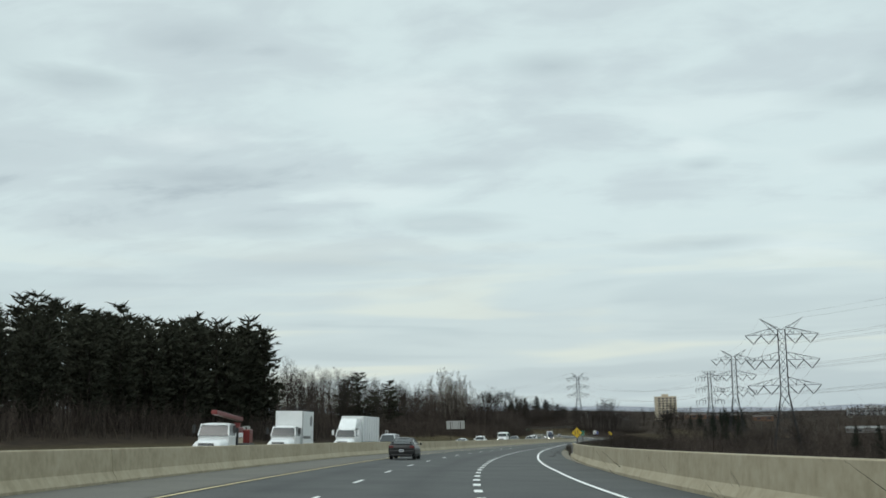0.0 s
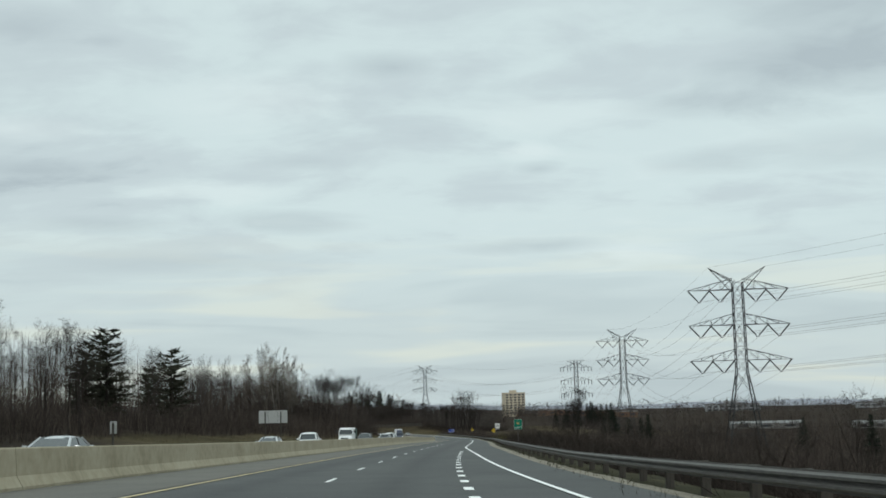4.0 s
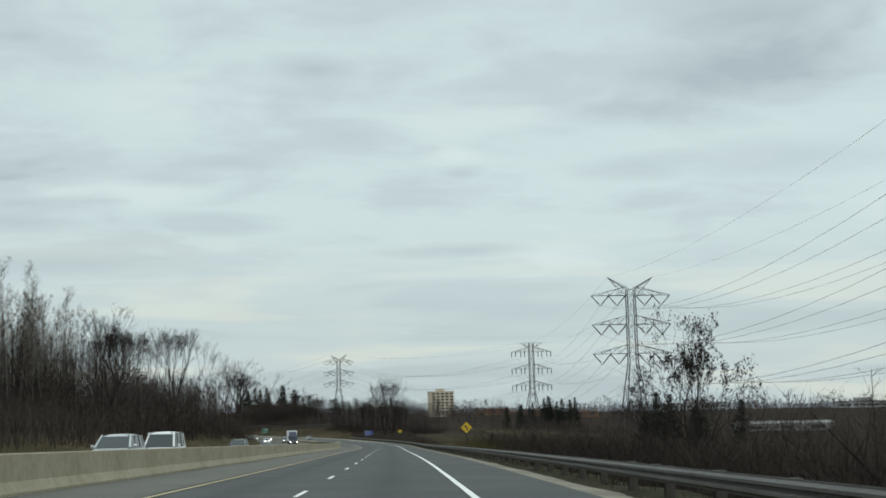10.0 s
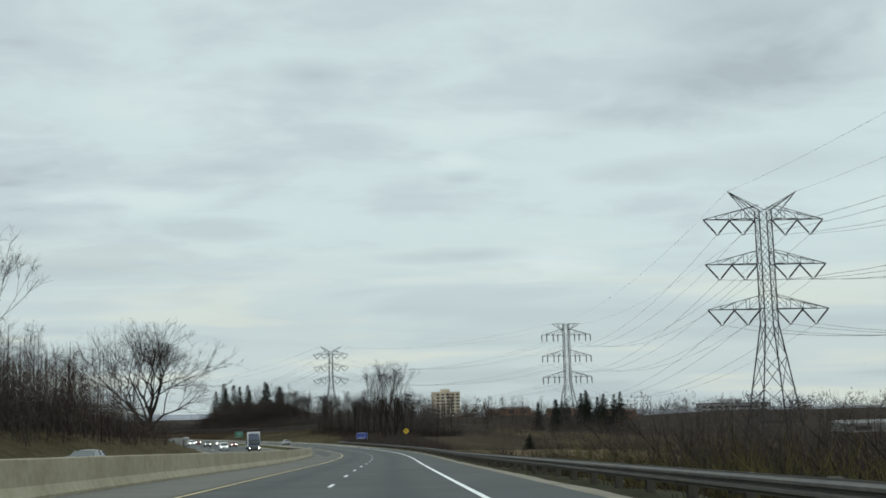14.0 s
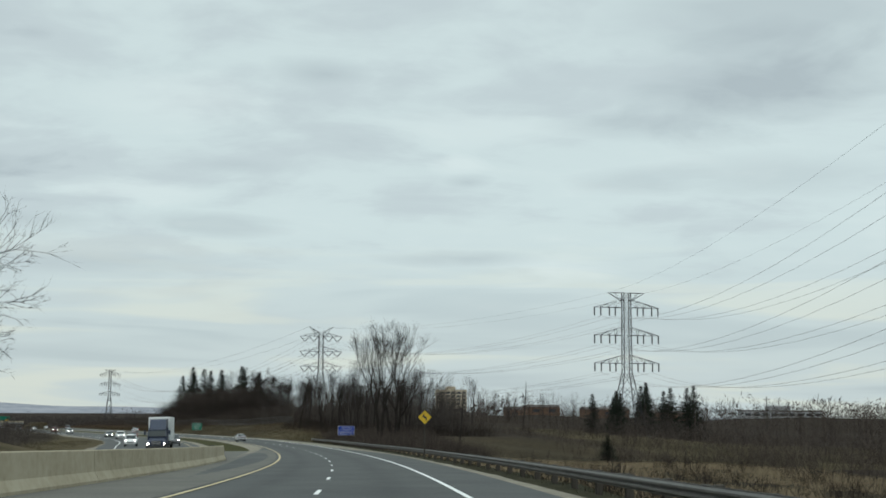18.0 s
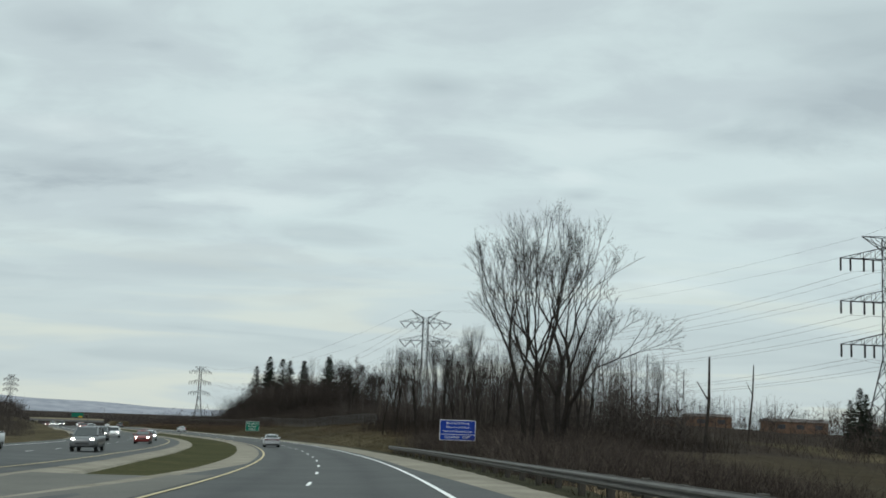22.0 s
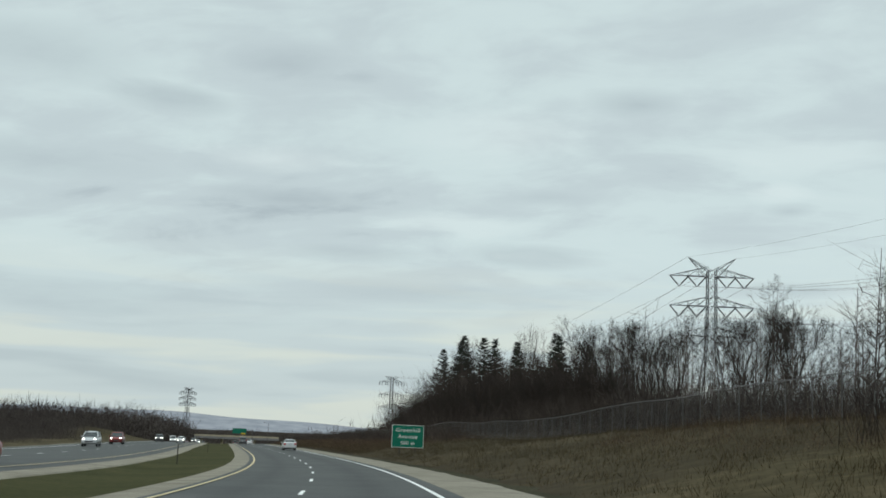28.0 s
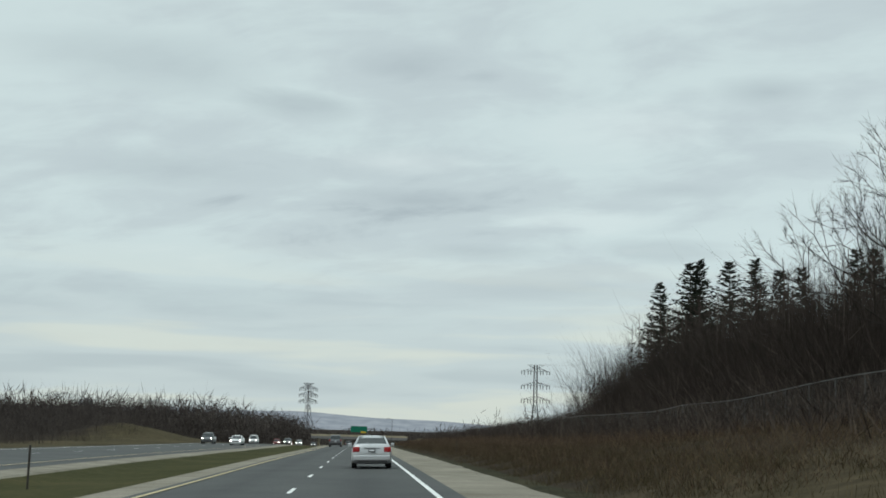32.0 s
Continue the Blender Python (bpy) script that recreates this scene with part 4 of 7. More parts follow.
def stand_tree(made, seed, bark=None):
    """A bare broad-leaved tree at the world's origin, to be copied: trunk with limbs, and a crown of twigs."""
    wood, (fa, fb, fw) = made
    wood, rng = np.array(wood), np.random.default_rng(seed + 99)
    t = empty("bare_tree", PARK)
    thick = wood[:, 6] > 0.05
    v, f = prisms(wood[thick], 6)
    quick("trunk", v, f, bark or BARK, t)
    pairs = [blades(fa, fb, np.maximum(fw, 0.016), rng)]
    if (~thick).any():
        pairs.append(prisms(wood[~thick], 3))
    v, f = merge(*pairs)
    quick("crown", v, f, bark or BARK, t)
    return t


def bare_tree(style, high, seed, girth=0.016, twigs=1.0, bark=None, detail=4):
    return stand_tree(grow(style, high, seed, girth, twigs, detail), seed, bark)


def fork_tree(high, seed, bark=None, **how):
    return stand_tree(fork(high, seed, **how), seed, bark)


def conifer(high, seed, kind="spruce"):
    """A conifer: tapered trunk and whorls of branches, each set on both sides with needle sprays."""
    rng = np.random.default_rng(seed)
    t = empty("conifer_tree", PARK)
    v, f = prisms([(0, 0, -0.4, 0, 0, high * 0.55, high * 0.013, high * 0.008), (0, 0, high * 0.55, 0, 0, high, high * 0.008, 0.02)], 6)
    quick("trunk", v, f, BARK, t)
    spruce = kind == "spruce"
    a, b, w, sticks = [], [], [], []
    z = high * (0.05 if spruce else 0.17)
    while z < high * 0.985:
        u = z / high
        if spruce:
            reach, droop, n, gap = high * 0.33 * (1 - u) ** 0.9 + 0.12, -0.30 + 0.65 * u, 9, 0.38
        else:
            crown = (u - 0.17) / 0.83
            reach, droop, n, gap = high * 0.19 * min(1.0, 0.6 + 1.5 * crown) * (1 - crown) ** 0.42 * rng.uniform(0.7, 1.15) + 0.15, 0.05 + 0.35 * u, 6, 0.55
        for k in range(n):
            spin, ln = rng.uniform(0, 6.283), reach * rng.uniform(0.65, 1.12)
            way = np.array([math.cos(spin), math.sin(spin), droop + rng.normal(0, 0.10 if spruce else 0.22)])
            root = np.array([0, 0, z + rng.uniform(-0.4, 0.4) * gap])
            sticks.append((*root, *(root + way * ln * 0.9), 0.03, 0.01))
            m = max(3, int(ln / (0.30 if spruce else 0.38)))
            for i in range(m):
                f = (i + 0.7) / m
                q = root + way * ln * f + np.array([0, 0, 0.22 * ln * (f * f - f * 0.4) if spruce else 0.0])
                for side in (-1, 1):
                    e = np.array([-way[1] * side, way[0] * side, -0.12 if spruce else 0.25]) * 0.8 + way * 0.75 + rng.normal(size=3) * (0.2 if spruce else 0.42)
                    size = (0.30 + 0.55 * ln * 0.35 * (1.05 - f) if spruce else 0.72) * rng.uniform(0.65, 1.25)
                    a.append(q)
                    b.append(q + e * size)
                    w.append((0.22 if spruce else 0.42) * rng.uniform(0.7, 1.3) * (0.75 + 0.5 * (1 - u)))
        z += gap * rng.uniform(0.8, 1.2) * (1.0 if high < 12 else high / 13)
    v, f = merge(blades(np.array(a), np.array(b), np.array(w), rng), prisms(sticks, 3))
    quick("crown", v, f, SPRUCE if spruce else NEEDLES, t)
    return t


def plant(proto, s, off, scale=1.0, turn=0.0, label="", category="tree", group="", sink=0.0, used=set()):
    """Sets a prototype on the ground; its first use moves it, later ones are copies."""
    p = ground_at(s, off)
    m = Matrix.Translation(p - Vector((0, 0, sink))) @ pose(0, 0, 0, 0, 0, turn)
    if id(proto) in used:
        t = copy_thing(proto, m)
    else:
        used.add(id(proto))
        t = proto
        t.matrix_basis = m
    t.scale = (scale, scale, scale)
    return tagged(t, label, category, group)


rnd = random.Random(11)
OAK = fork_tree(13, 91, bole=0.17, spread=33, lift=0.03, levels=7, girth=0.024, kids=2.45, twigs=4, wander=0.09, side=2)
SLOPE = [fork_tree(15, 95 + i, bole=0.24, spread=24, lift=0.10, levels=7, girth=0.016, kids=2.25, twigs=4, wander=0.09, side=1) for i in range(2)]
ASH = [bare_tree("ash", 15, 30 + i, 0.012, 1.3) for i in range(3)]
ROUND = [fork_tree(13, 20 + i, bole=0.22, spread=30, lift=0.07, levels=6, girth=0.017, kids=2.3, wander=0.10, side=1) for i in range(3)]
TALL = [bare_tree("tall", 17, 40 + i, 0.0095) for i in range(4)]
POPLAR = [bare_tree("poplar", 15, 60 + i, 0.007, bark=PALE_BARK if i else BARK) for i in range(3)]
PINES = [conifer(17, 70 + i, "pine") for i in range(4)]
SPRUCES = [conifer(14, 80 + i, "spruce") for i in range(3)]
BARE, DARK = "bare grey-brown broad-leaved tree without leaves", "dark green pine with dense layered branches"


def grove(protos, n, s0, s1, o0, o1, low, high, label, group, seed, unit):
    r = random.Random(seed)
    for i in range(n):
        u, w = (i + r.random()) / n, r.random()
        h = r.uniform(low, high)
        plant(r.choice(protos), s0 + (s1 - s0) * u, o0 + (o1 - o0) * w, h / unit, r.uniform(0, 360), label, "tree", group)


# left: the pine stand, bare wood and the hillside
for a in range(6):
    lo, hi = 92 + 17 * a, 109 + 17 * a
    tall = 10.0 + 1.45 * a
    grove(PINES, 7, lo, hi, -41, -48, tall - 1.5, tall + 0.7, DARK, "pine stand", 100 + a, 17)
    grove(PINES, 7, lo, hi, -49, -60, tall - 1.2, tall + 1.2, DARK, "pine stand", 120 + a, 17)
    grove(PINES, 5, lo, hi, -61, -78, tall - 0.8, tall + 1.8, DARK, "pine stand", 140 + a, 17)
plant(PINES[1], 187.5, -45.5, 19.3 / 17, 40, "tall dark pine at the edge of the stand", "tree", "pine stand")
grove(TALL, 16, 196, 262, -42, -62, 10, 13.5, BARE, "roadside wood", 3, 17)
grove(ASH, 12, 198, 300, -39, -56, 9, 13, BARE, "roadside wood", 4, 15)
t = plant(PINES[0], 252, -43, 13 / 17, 0, "bushy dark green pine at the wood's edge", "tree", "wood edge pines")
t.scale.x = t.scale.y = t.scale.x * 1.5
t = plant(PINES[2], 256, -47, 11 / 17, 80, "bushy dark green pine at the wood's edge", "tree", "wood edge pines")
t.scale.x = t.scale.y = t.scale.x * 1.5
t = plant(PINES[3], 288, -44, 13 / 17, 150, "bushy dark green pine at the wood's edge", "tree", "wood edge pines")
t.scale.x = t.scale.y = t.scale.x * 1.5
t = plant(PINES[1], 293, -49, 9.5 / 17, 10, "bushy dark green pine at the wood's edge", "tree", "wood edge pines")
t.scale.x = t.scale.y = t.scale.x * 1.5
grove(TALL, 24, 296, 425, -44, -75, 10, 14, BARE, "hillside wood", 5, 17)
grove(POPLAR, 26, 386, 446, -41, -53, 15, 20, "slender pale bare poplar with upright branches", "poplar row", 6, 15)
grove(TALL, 16, 412, 500, -38, -60, 9, 13, BARE, "hillside wood", 7, 17)
plant(SLOPE[0], 434, -31, 17 / 15, 20, "large bare oak with spreading limbs on the slope", "tree", "slope oaks")
plant(SLOPE[1], 402, -33, 17 / 15, 120, "bare spreading tree on the grassy slope", "tree", "slope oaks")
plant(SLOPE[0], 420, -36, 15 / 15, 220, "bare spreading tree on the grassy slope", "tree", "slope oaks")
plant(OAK, 534, -32, 18.5 / 13, 75, "rounded bare oak standing alone on the verge", "tree", "slope oaks")
# right: the low wood of the valley
grove(TALL, 16, 150, 330, 40, 130, 8, 13, BARE, "valley trees", 8, 17)
grove(ROUND, 14, 120, 330, 30, 150, 6, 9.5, BARE, "valley trees", 9, 13)
grove(SPRUCES, 7, 200, 400, 60, 160, 9, 13, "dark spruce among bare brush", "valley spruces", 10, 14)
_wood = fork(13, 27, bole=0.22, spread=27, lift=0.05, levels=7, girth=0.017, kids=2.1, wander=0.12, side=1)
SEEDY = stand_tree(_wood, 27)
_r = np.random.default_rng(5)
_p = _wood[1][1][_r.integers(0, len(_wood[1][1]), 3000)]
_v, _f = blades(_p, _p + _r.normal(0, 0.12, _p.shape) - np.array([0, 0, 0.10]), np.full(len(_p), 0.14), _r)
tagged(quick("foliage", _v, _f, BARK, SEEDY), "dark hanging seed clusters", kind="stuff")
t = plant(SEEDY, 341, 25, 1.0, 10, "bare tree hung with dark seed clusters", "tree", "valley trees")
t.scale = (0.72, 0.72, 1.12)
plant(ROUND[0], 366, 27, 9.5 / 13, 60, BARE, "tree", "valley trees")
for s, o, h in ((420, 42, 11.5), (426, 47, 10), (433, 43, 12.5), (440, 52, 11), (412, 50, 11), (428, 40, 9.5), (416, 45, 10)):
    plant(SPRUCES[int(s) % 3], s, o, h / 14, s, "dark broad spruce beside the meadow", "tree", "meadow spruces")
grove(TALL, 9, 405, 470, 44, 80, 7, 9.5, BARE, "valley trees", 12, 17)
for s, o, h in ((742, 116, 14), (735, 119, 13), (729, 122, 14), (748, 120, 13), (752, 112, 10), (738, 112, 13), (732, 115, 12), (745, 110, 11), (726, 118, 13), (700, 84, 10), (704, 80, 9), (708, 88, 10)):
    plant(SPRUCES[int(s) % 3], s, o, h / 14, s * 3, "dark spruce beside the power tower", "tree", "tower spruces")
t = plant(SPRUCES[0], 619, 46.5, 2.6 / 14, 0, "small bushy pine in the dry meadow", "shrub", "meadow spruces")
t.scale = (0.46, 0.46, 0.26)
# right: the wood past the blue sign
FORK = [fork_tree(21, 133, stems=2, bole=0.30, spread=21, lift=0.09, levels=7, girth=0.0125, wide=0.10, kids=2.12, twigs=3, wander=0.08),
        fork_tree(21, 137, stems=3, bole=0.27, spread=23, lift=0.07, levels=7, girth=0.0120, wide=0.15, kids=2.12, twigs=3, wander=0.08)]
plant(FORK[0], 646.4, 17.2, 1.0, 100, "great bare tree with several forked stems", "tree", "forked trees")
t = plant(FORK[1], 651.2, 20.6, 1.03, 195, "great bare tree with several forked stems", "tree", "forked trees")
t.scale = (1.22, 1.22, 1.03)
NEAR = [fork_tree(18, 150 + i, bole=0.40, spread=18, lift=0.12, levels=6, girth=0.0110, kids=2.15, twigs=3, wander=0.06) for i in range(4)]
grove(ASH, 6, 664, 740, 20, 34, 9, 12, BARE, "bare wood", 27, 15)
grove(NEAR, 19, 662, 735, 15.5, 30, 10, 15, "tall slender bare tree at the wood's edge", "bare wood", 14, 18)
grove(NEAR + TALL[:2], 8, 674, 715, 28, 40, 9, 12, BARE, "bare wood", 15, 18)
grove(NEAR + TALL[:2], 13, 715, 820, 30, 58, 9, 13, BARE, "bare wood", 25, 18)
grove(TALL, 9, 740, 825, 36, 70, 9, 13, BARE, "bank top trees", 16, 17)
grove(ROUND, 16, 880, 975, 36, 54, 8.5, 12.5, BARE, "bank top trees", 26, 13)
for proto, unit, s, o, h in ((ROUND[0], 13, 876, 28, 14), (NEAR[1], 18, 922, 48, 20), (SLOPE[1], 15, 918, 56, 20), (POPLAR[1], 15, 912, 60, 18), (SLOPE[0], 15, 873, 48, 15.5), (NEAR[0], 18, 868, 52, 15), (ROUND[1], 13, 858, 50, 13), (NEAR[2], 18, 846, 46, 15), (SLOPE[0], 15, 838, 50, 13), (ROUND[2], 13, 830, 47, 12), (POPLAR[0], 15, 822, 46, 12.5), (ROUND[2], 13, 896, 50, 13), (SLOPE[1], 15, 903, 44, 13), (ROUND[1], 13, 850, 40, 12), (SLOPE[0], 15, 814, 44, 12), (ROUND[0], 13, 806, 40, 11), (SLOPE[1], 15, 884, 56, 15)):
    plant(proto, s, o, h / unit, s * 3, "tall bare tree with fine twigs on the bank top", "tree", "bank top trees")
for s, o, h in ((1015, -72, 12), (1030, -85, 11), (960, -80, 11), (985, -95, 10)):
    plant(ROUND[s % 3], s, o, h / 13, s, "bare spreading tree above the far brush", "tree", "far bank trees")
for x, y, top in ((-105.0, 958.7, -6.0), (-109.3, 982.0, -3.0), (-84.7, 966.1, -4.0), (-86.7, 974.6, -2.5), (-99, 966, -5), (-103, 974, -4), (-93, 960, -7), (-97, 984, -4), (-112, 972, -7), (-80, 982, -5)):
    sx, ox = nearest(x, y)
    g = float(land(x, y)[0])
    plant(SPRUCES[int(-x) % 3], float(sx[0]), float(ox[0]), (top - g) / 14, x * 7, "dark spruce with pointed crown on the bank", "tree", "spruce grove")
grove(ROUND, 10, 935, 982, 46, 75, 7, 10, BARE, "bank top trees", 18, 13)
grove(ROUND + TALL[:1], 14, 830, 1100, -75, -130, 7, 10, BARE, "far bank trees", 19, 13)


# ---- joined woods, brush, reeds and grass ----
def scatter(n, s0, s1, o0, o1, rng):
    s, o = rng.uniform(s0, s1, n), rng.uniform(min(o0, o1), max(o0, o1), n)
    x, y, _, a = at_line(s)
    x, y = x + o * np.cos(a), y + o * np.sin(a)
    return np.stack([x, y, land(x, y)], 1)


def woods(name, zones, label, seed, material):
    """Many small bare trees in one mesh: rows of count, s0, s1, off0, off1, low, high."""
    rng = np.random.default_rng(seed)
    pairs = []
    for n, s0, s1, o0, o1, low, high in zones:
        p = scatter(n, s0, s1, o0, o1, rng)
        h = rng.uniform(low, high, n)
        top = p + np.stack([rng.normal(0, 0.3, n), rng.normal(0, 0.3, n), h], 1)
        pairs.append(prisms(np.concatenate([p - [0, 0, 0.3], top, (h * 0.008)[:, None], (h * 0.002)[:, None]], 1), 3))
        k = 30
        u = rng.uniform(0.06, 0.97, (n, k))
        root = p[:, None] + (top - p)[:, None] * u[..., None]
        spin = rng.uniform(0, 2 * math.pi, (n, k))
        ln = h[:, None] * (0.30 - 0.16 * u) * rng.uniform(0.6, 1.2, (n, k))
        way = np.stack([np.cos(spin), np.sin(spin), rng.uniform(0.35, 1.3, (n, k))], -1)
        way /= np.linalg.norm(way, axis=-1, keepdims=True)
        tip = root + way * ln[..., None]
        pairs.append(blades(root.reshape(-1, 3), tip.reshape(-1, 3), (0.03 + 0.05 * (1 - u)).ravel(), rng))
        for f in (0.35, 0.6, 0.85):
            q = root + way * (ln * f)[..., None]
            e = way + rng.normal(size=way.shape) * 0.55
            pairs.append(blades(q.reshape(-1, 3), (q + e * (ln * 0.5)[..., None]).reshape(-1, 3), (0.022 + 0.022 * (1 - u)).ravel(), rng))
    v, f = merge(*pairs)
    return tagged(quick(name, v, f, material), label, "woodland", kind="stuff")


def straw(p):
    """Where the meadow is open straw (above 0) and where brush has grown in."""
    return lumps(p[:, 0] + 13, p[:, 1] + 5, 11.0) + 0.5 * lumps(p[:, 0], p[:, 1] + 50, 4.3)


def stems(name, zones, label, category, seed, material, count, spread, width, lean, twigs=2, keep=None):
    """Clumps of upright stems in one mesh: rows of clumps, s0, s1, off0, off1, low, high."""
    rng = np.random.default_rng(seed)
    pairs = []
    for n, s0, s1, o0, o1, low, high in zones:
        p = scatter(n, s0, s1, o0, o1, rng)
        if keep:
            p = p[keep(p)]
            n = len(p)
        h = rng.uniform(low, high, n)[:, None] * rng.uniform(0.6, 1.1, (n, count))
        a = p[:, None] + np.concatenate([rng.normal(0, spread, (n, count, 2)), np.full((n, count, 1), -0.1)], -1)
        b = a + np.concatenate([rng.normal(0, lean, (n, count, 2)) * h[..., None], h[..., None]], -1)
        a, b = a.reshape(-1, 3), b.reshape(-1, 3)
        pairs.append(blades(a, b, np.full(len(a), width), rng))
        for k in range(twigs):
            u = rng.uniform(0.3, 0.85, (len(a), 1))
            q = a + (b - a) * u
            e = (b - a) * rng.uniform(0.25, 0.5, (len(a), 1)) + rng.normal(0, 0.25, (len(a), 3)) * h.reshape(-1, 1) * 0.5
            pairs.append(blades(q, q + e, np.full(len(a), width * 0.7), rng))
    v, f = merge(*pairs)
    return tagged(quick(name, v, f, material), label, category, kind="stuff")


woods("hillside_woods", [(480, 196, 430, -44, -110, 9, 13), (220, 330, 450, -41, -60, 9, 13), (240, 410, 522, -36, -90, 7, 10.5), (260, 392, 500, -28, -45, 6.5, 9.5), (60, 40, 210, -70, -110, 11, 14)],
      "dense bare grey-brown woodland on the hillside", 31, BRUSH)
woods("valley_woods", [(420, 60, 420, 24, 240, 5.0, 8.4), (420, 360, 640, 75, 300, 5, 8.5), (220, 420, 600, 58, 112, 4, 6.5), (330, 540, 820, 95, 230, 6, 9.5), (260, 380, 520, 60, 140, 6, 9), (420, 560, 960, 110, 400, 6, 10), (260, 800, 985, 40, 150, 7, 11), (700, 885, 965, 32, 62, 7, 12)],
      "bare brown woodland in the valley", 32, BRUSH)
woods("slope_woods", [(46, 322, 385, 34, 66, 6.5, 9.5)],
      "bare grey-brown trees rising from the low ground", 50, THICKET)
woods("grove_woods", [(90, 666, 720, 22, 44, 5, 9), (200, 668, 745, 22, 42, 6, 11), (150, 720, 820, 26, 60, 5, 10)],
      "slender bare grey-brown trees behind the great forked tree", 47, THICKET)
woods("far_side_woods", [(420, 640, 1060, -40, -95, 3.2, 5.4)],
      "soft grey-brown thicket of saplings beyond the far carriageway", 46, THICKET)
stems("roadside_brush", [(5200, -40, 440, 24, 60, 3, 4.8), (4200, -20, 460, 55, 190, 3, 5.2), (1500, 450, 700, 48, 120, 2, 4.0), (1000, 885, 960, 26, 42, 2.5, 5.5), (1800, 740, 985, 25, 70, 2, 4.5), (2600, 850, 1130, 18, 34, 1.2, 2.4)],
      "tangled bare brown brush and saplings", "brush", 33, BRUSH, 10, 0.9, 0.042, 0.46, 2)
stems("hillside_brush", [(3200, 90, 420, -36, -60, 2.0, 4.5), (2600, 330, 520, -27, -60, 2.2, 4.8), (350, 520, 545, -36, -60, 2, 4)],
      "bare brown brush at the foot of the wood", "brush", 34, BRUSH, 7, 0.6, 0.055, 0.26)
stems("verge_thicket", [(5200, 600, 1200, -36, -120, 1.6, 4.2)], "fine grey-brown thicket beyond the carriageways", "brush", 42, THICKET, 8, 0.8, 0.026, 0.3, 2)
stems("grove_thicket", [(4200, 880, 958, 27, 60, 3.0, 8.5), (900, 690, 880, 26, 50, 2, 4.0), (1700, 662, 750, 17.0, 42, 0.9, 2.6)], "dense thicket under the spruces with shade in its colour", "brush", 44, SHADED_THICKET, 10, 0.8, 0.035, 0.3, 2)
stems("rail_thicket", [(2300, 604, 668, 10.2, 26, 0.8, 2.2)], "tangled grey-brown thicket behind the guard rail", "brush", 48, BRUSH, 10, 0.8, 0.032, 0.5, 3)
stems("barrier_thicket", [(5600, -40, 405, 12, 28, 1.8, 3.4)], "dark tangled brush down the slope behind the guard rail", "brush", 49, SHADED_THICKET, 10, 0.9, 0.04, 0.46, 2)
stems("reed_field", [(26000, 396, 612, 11, 64, 0.35, 0.8), (700, 330, 400, 13, 26, 0.5, 1.0)], "straw-coloured dry reeds and grass between brush", "reeds", 35, REED, 7, 0.4, 0.06, 0.2, 0, lambda p: straw(p) > -0.9)
stems("meadow_brush", [(420, 320, 606, 12.0, 60, 1.0, 2.3), (220, 320, 520, 9.0, 15, 0.8, 1.6)], "rounded dark brown bushes grown into the meadow", "brush", 39, SHADED_THICKET, 30, 0.35, 0.032, 0.5, 2, lambda p: straw(p) < -0.05)
stems("olive_shrubs", [(260, 352, 405, 9.6, 15, 1.0, 2.2)], "olive and yellowish shrubs behind the guard rail", "shrubs", 40, OLIVE, 12, 0.5, 0.03, 0.4, 2)
stems("bank_grass", [(9000, 655, 900, 8.0, 24, 0.2, 0.5), (6500, 850, 1010, 7.4, 13, 0.2, 0.55), (1800, 230, 545, -24, -38, 0.2, 0.5), (900, 545, 700, -30, -50, 0.3, 0.7)],
      "clumps of dry straw and olive grass", "grass", 36, TUFT, 9, 0.3, 0.022, 0.4, 0)
stems("verge_weeds", [(4200, 97, 664, 7.5, 9.4, 0.25, 0.6), (1500, 215, 664, 7.0, 7.4, 0.08, 0.2)], "dark weeds under the guard rail", "weeds", 37, WEED, 7, 0.15, 0.05, 0.3, 0)


BRAMBLE = islands("bramble_stems", [(0.030, 0.020, 0.015), (0.055, 0.037, 0.027), (0.090, 0.062, 0.042), (0.15, 0.112, 0.07)])
stems("bank_bramble", [(7000, 846, 1130, 8.8, 24, 0.35, 0.95), (900, 690, 780, 15, 24, 0.3, 0.8)], "tangled reddish-brown bramble on the roadside bank", "brush", 38, BRAMBLE, 13, 0.55, 0.010, 0.7, 1)


def shards(p, h, k, width, rng, slim=1.0):
    """Arrays for far crowns at places p of height h: k short strokes spread through each crown."""
    m = len(p)
    h = h[:, None]
    u = rng.uniform(-1, 1, (m, k, 3))
    u *= (rng.uniform(0, 1, (m, k, 1)) ** 0.33) / (np.linalg.norm(u, axis=-1, keepdims=True) + 1e-6)
    root = p[:, None] + u * np.stack([h * 0.5, h * 0.5, h * 0.5], -1) + np.stack([h * 0, h * 0, h * 0.42], -1)
    way = rng.normal(size=(m, k, 3)) + np.array([0, 0, 1.5])
    tip = root + way / np.linalg.norm(way, axis=-1, keepdims=True) * h[..., None] * rng.uniform(0.14, 0.32, (m, k, 1)) * slim
    return blades(root.reshape(-1, 3), tip.reshape(-1, 3), np.repeat(rng.uniform(0.55, 1.2, m) * width, k), rng)


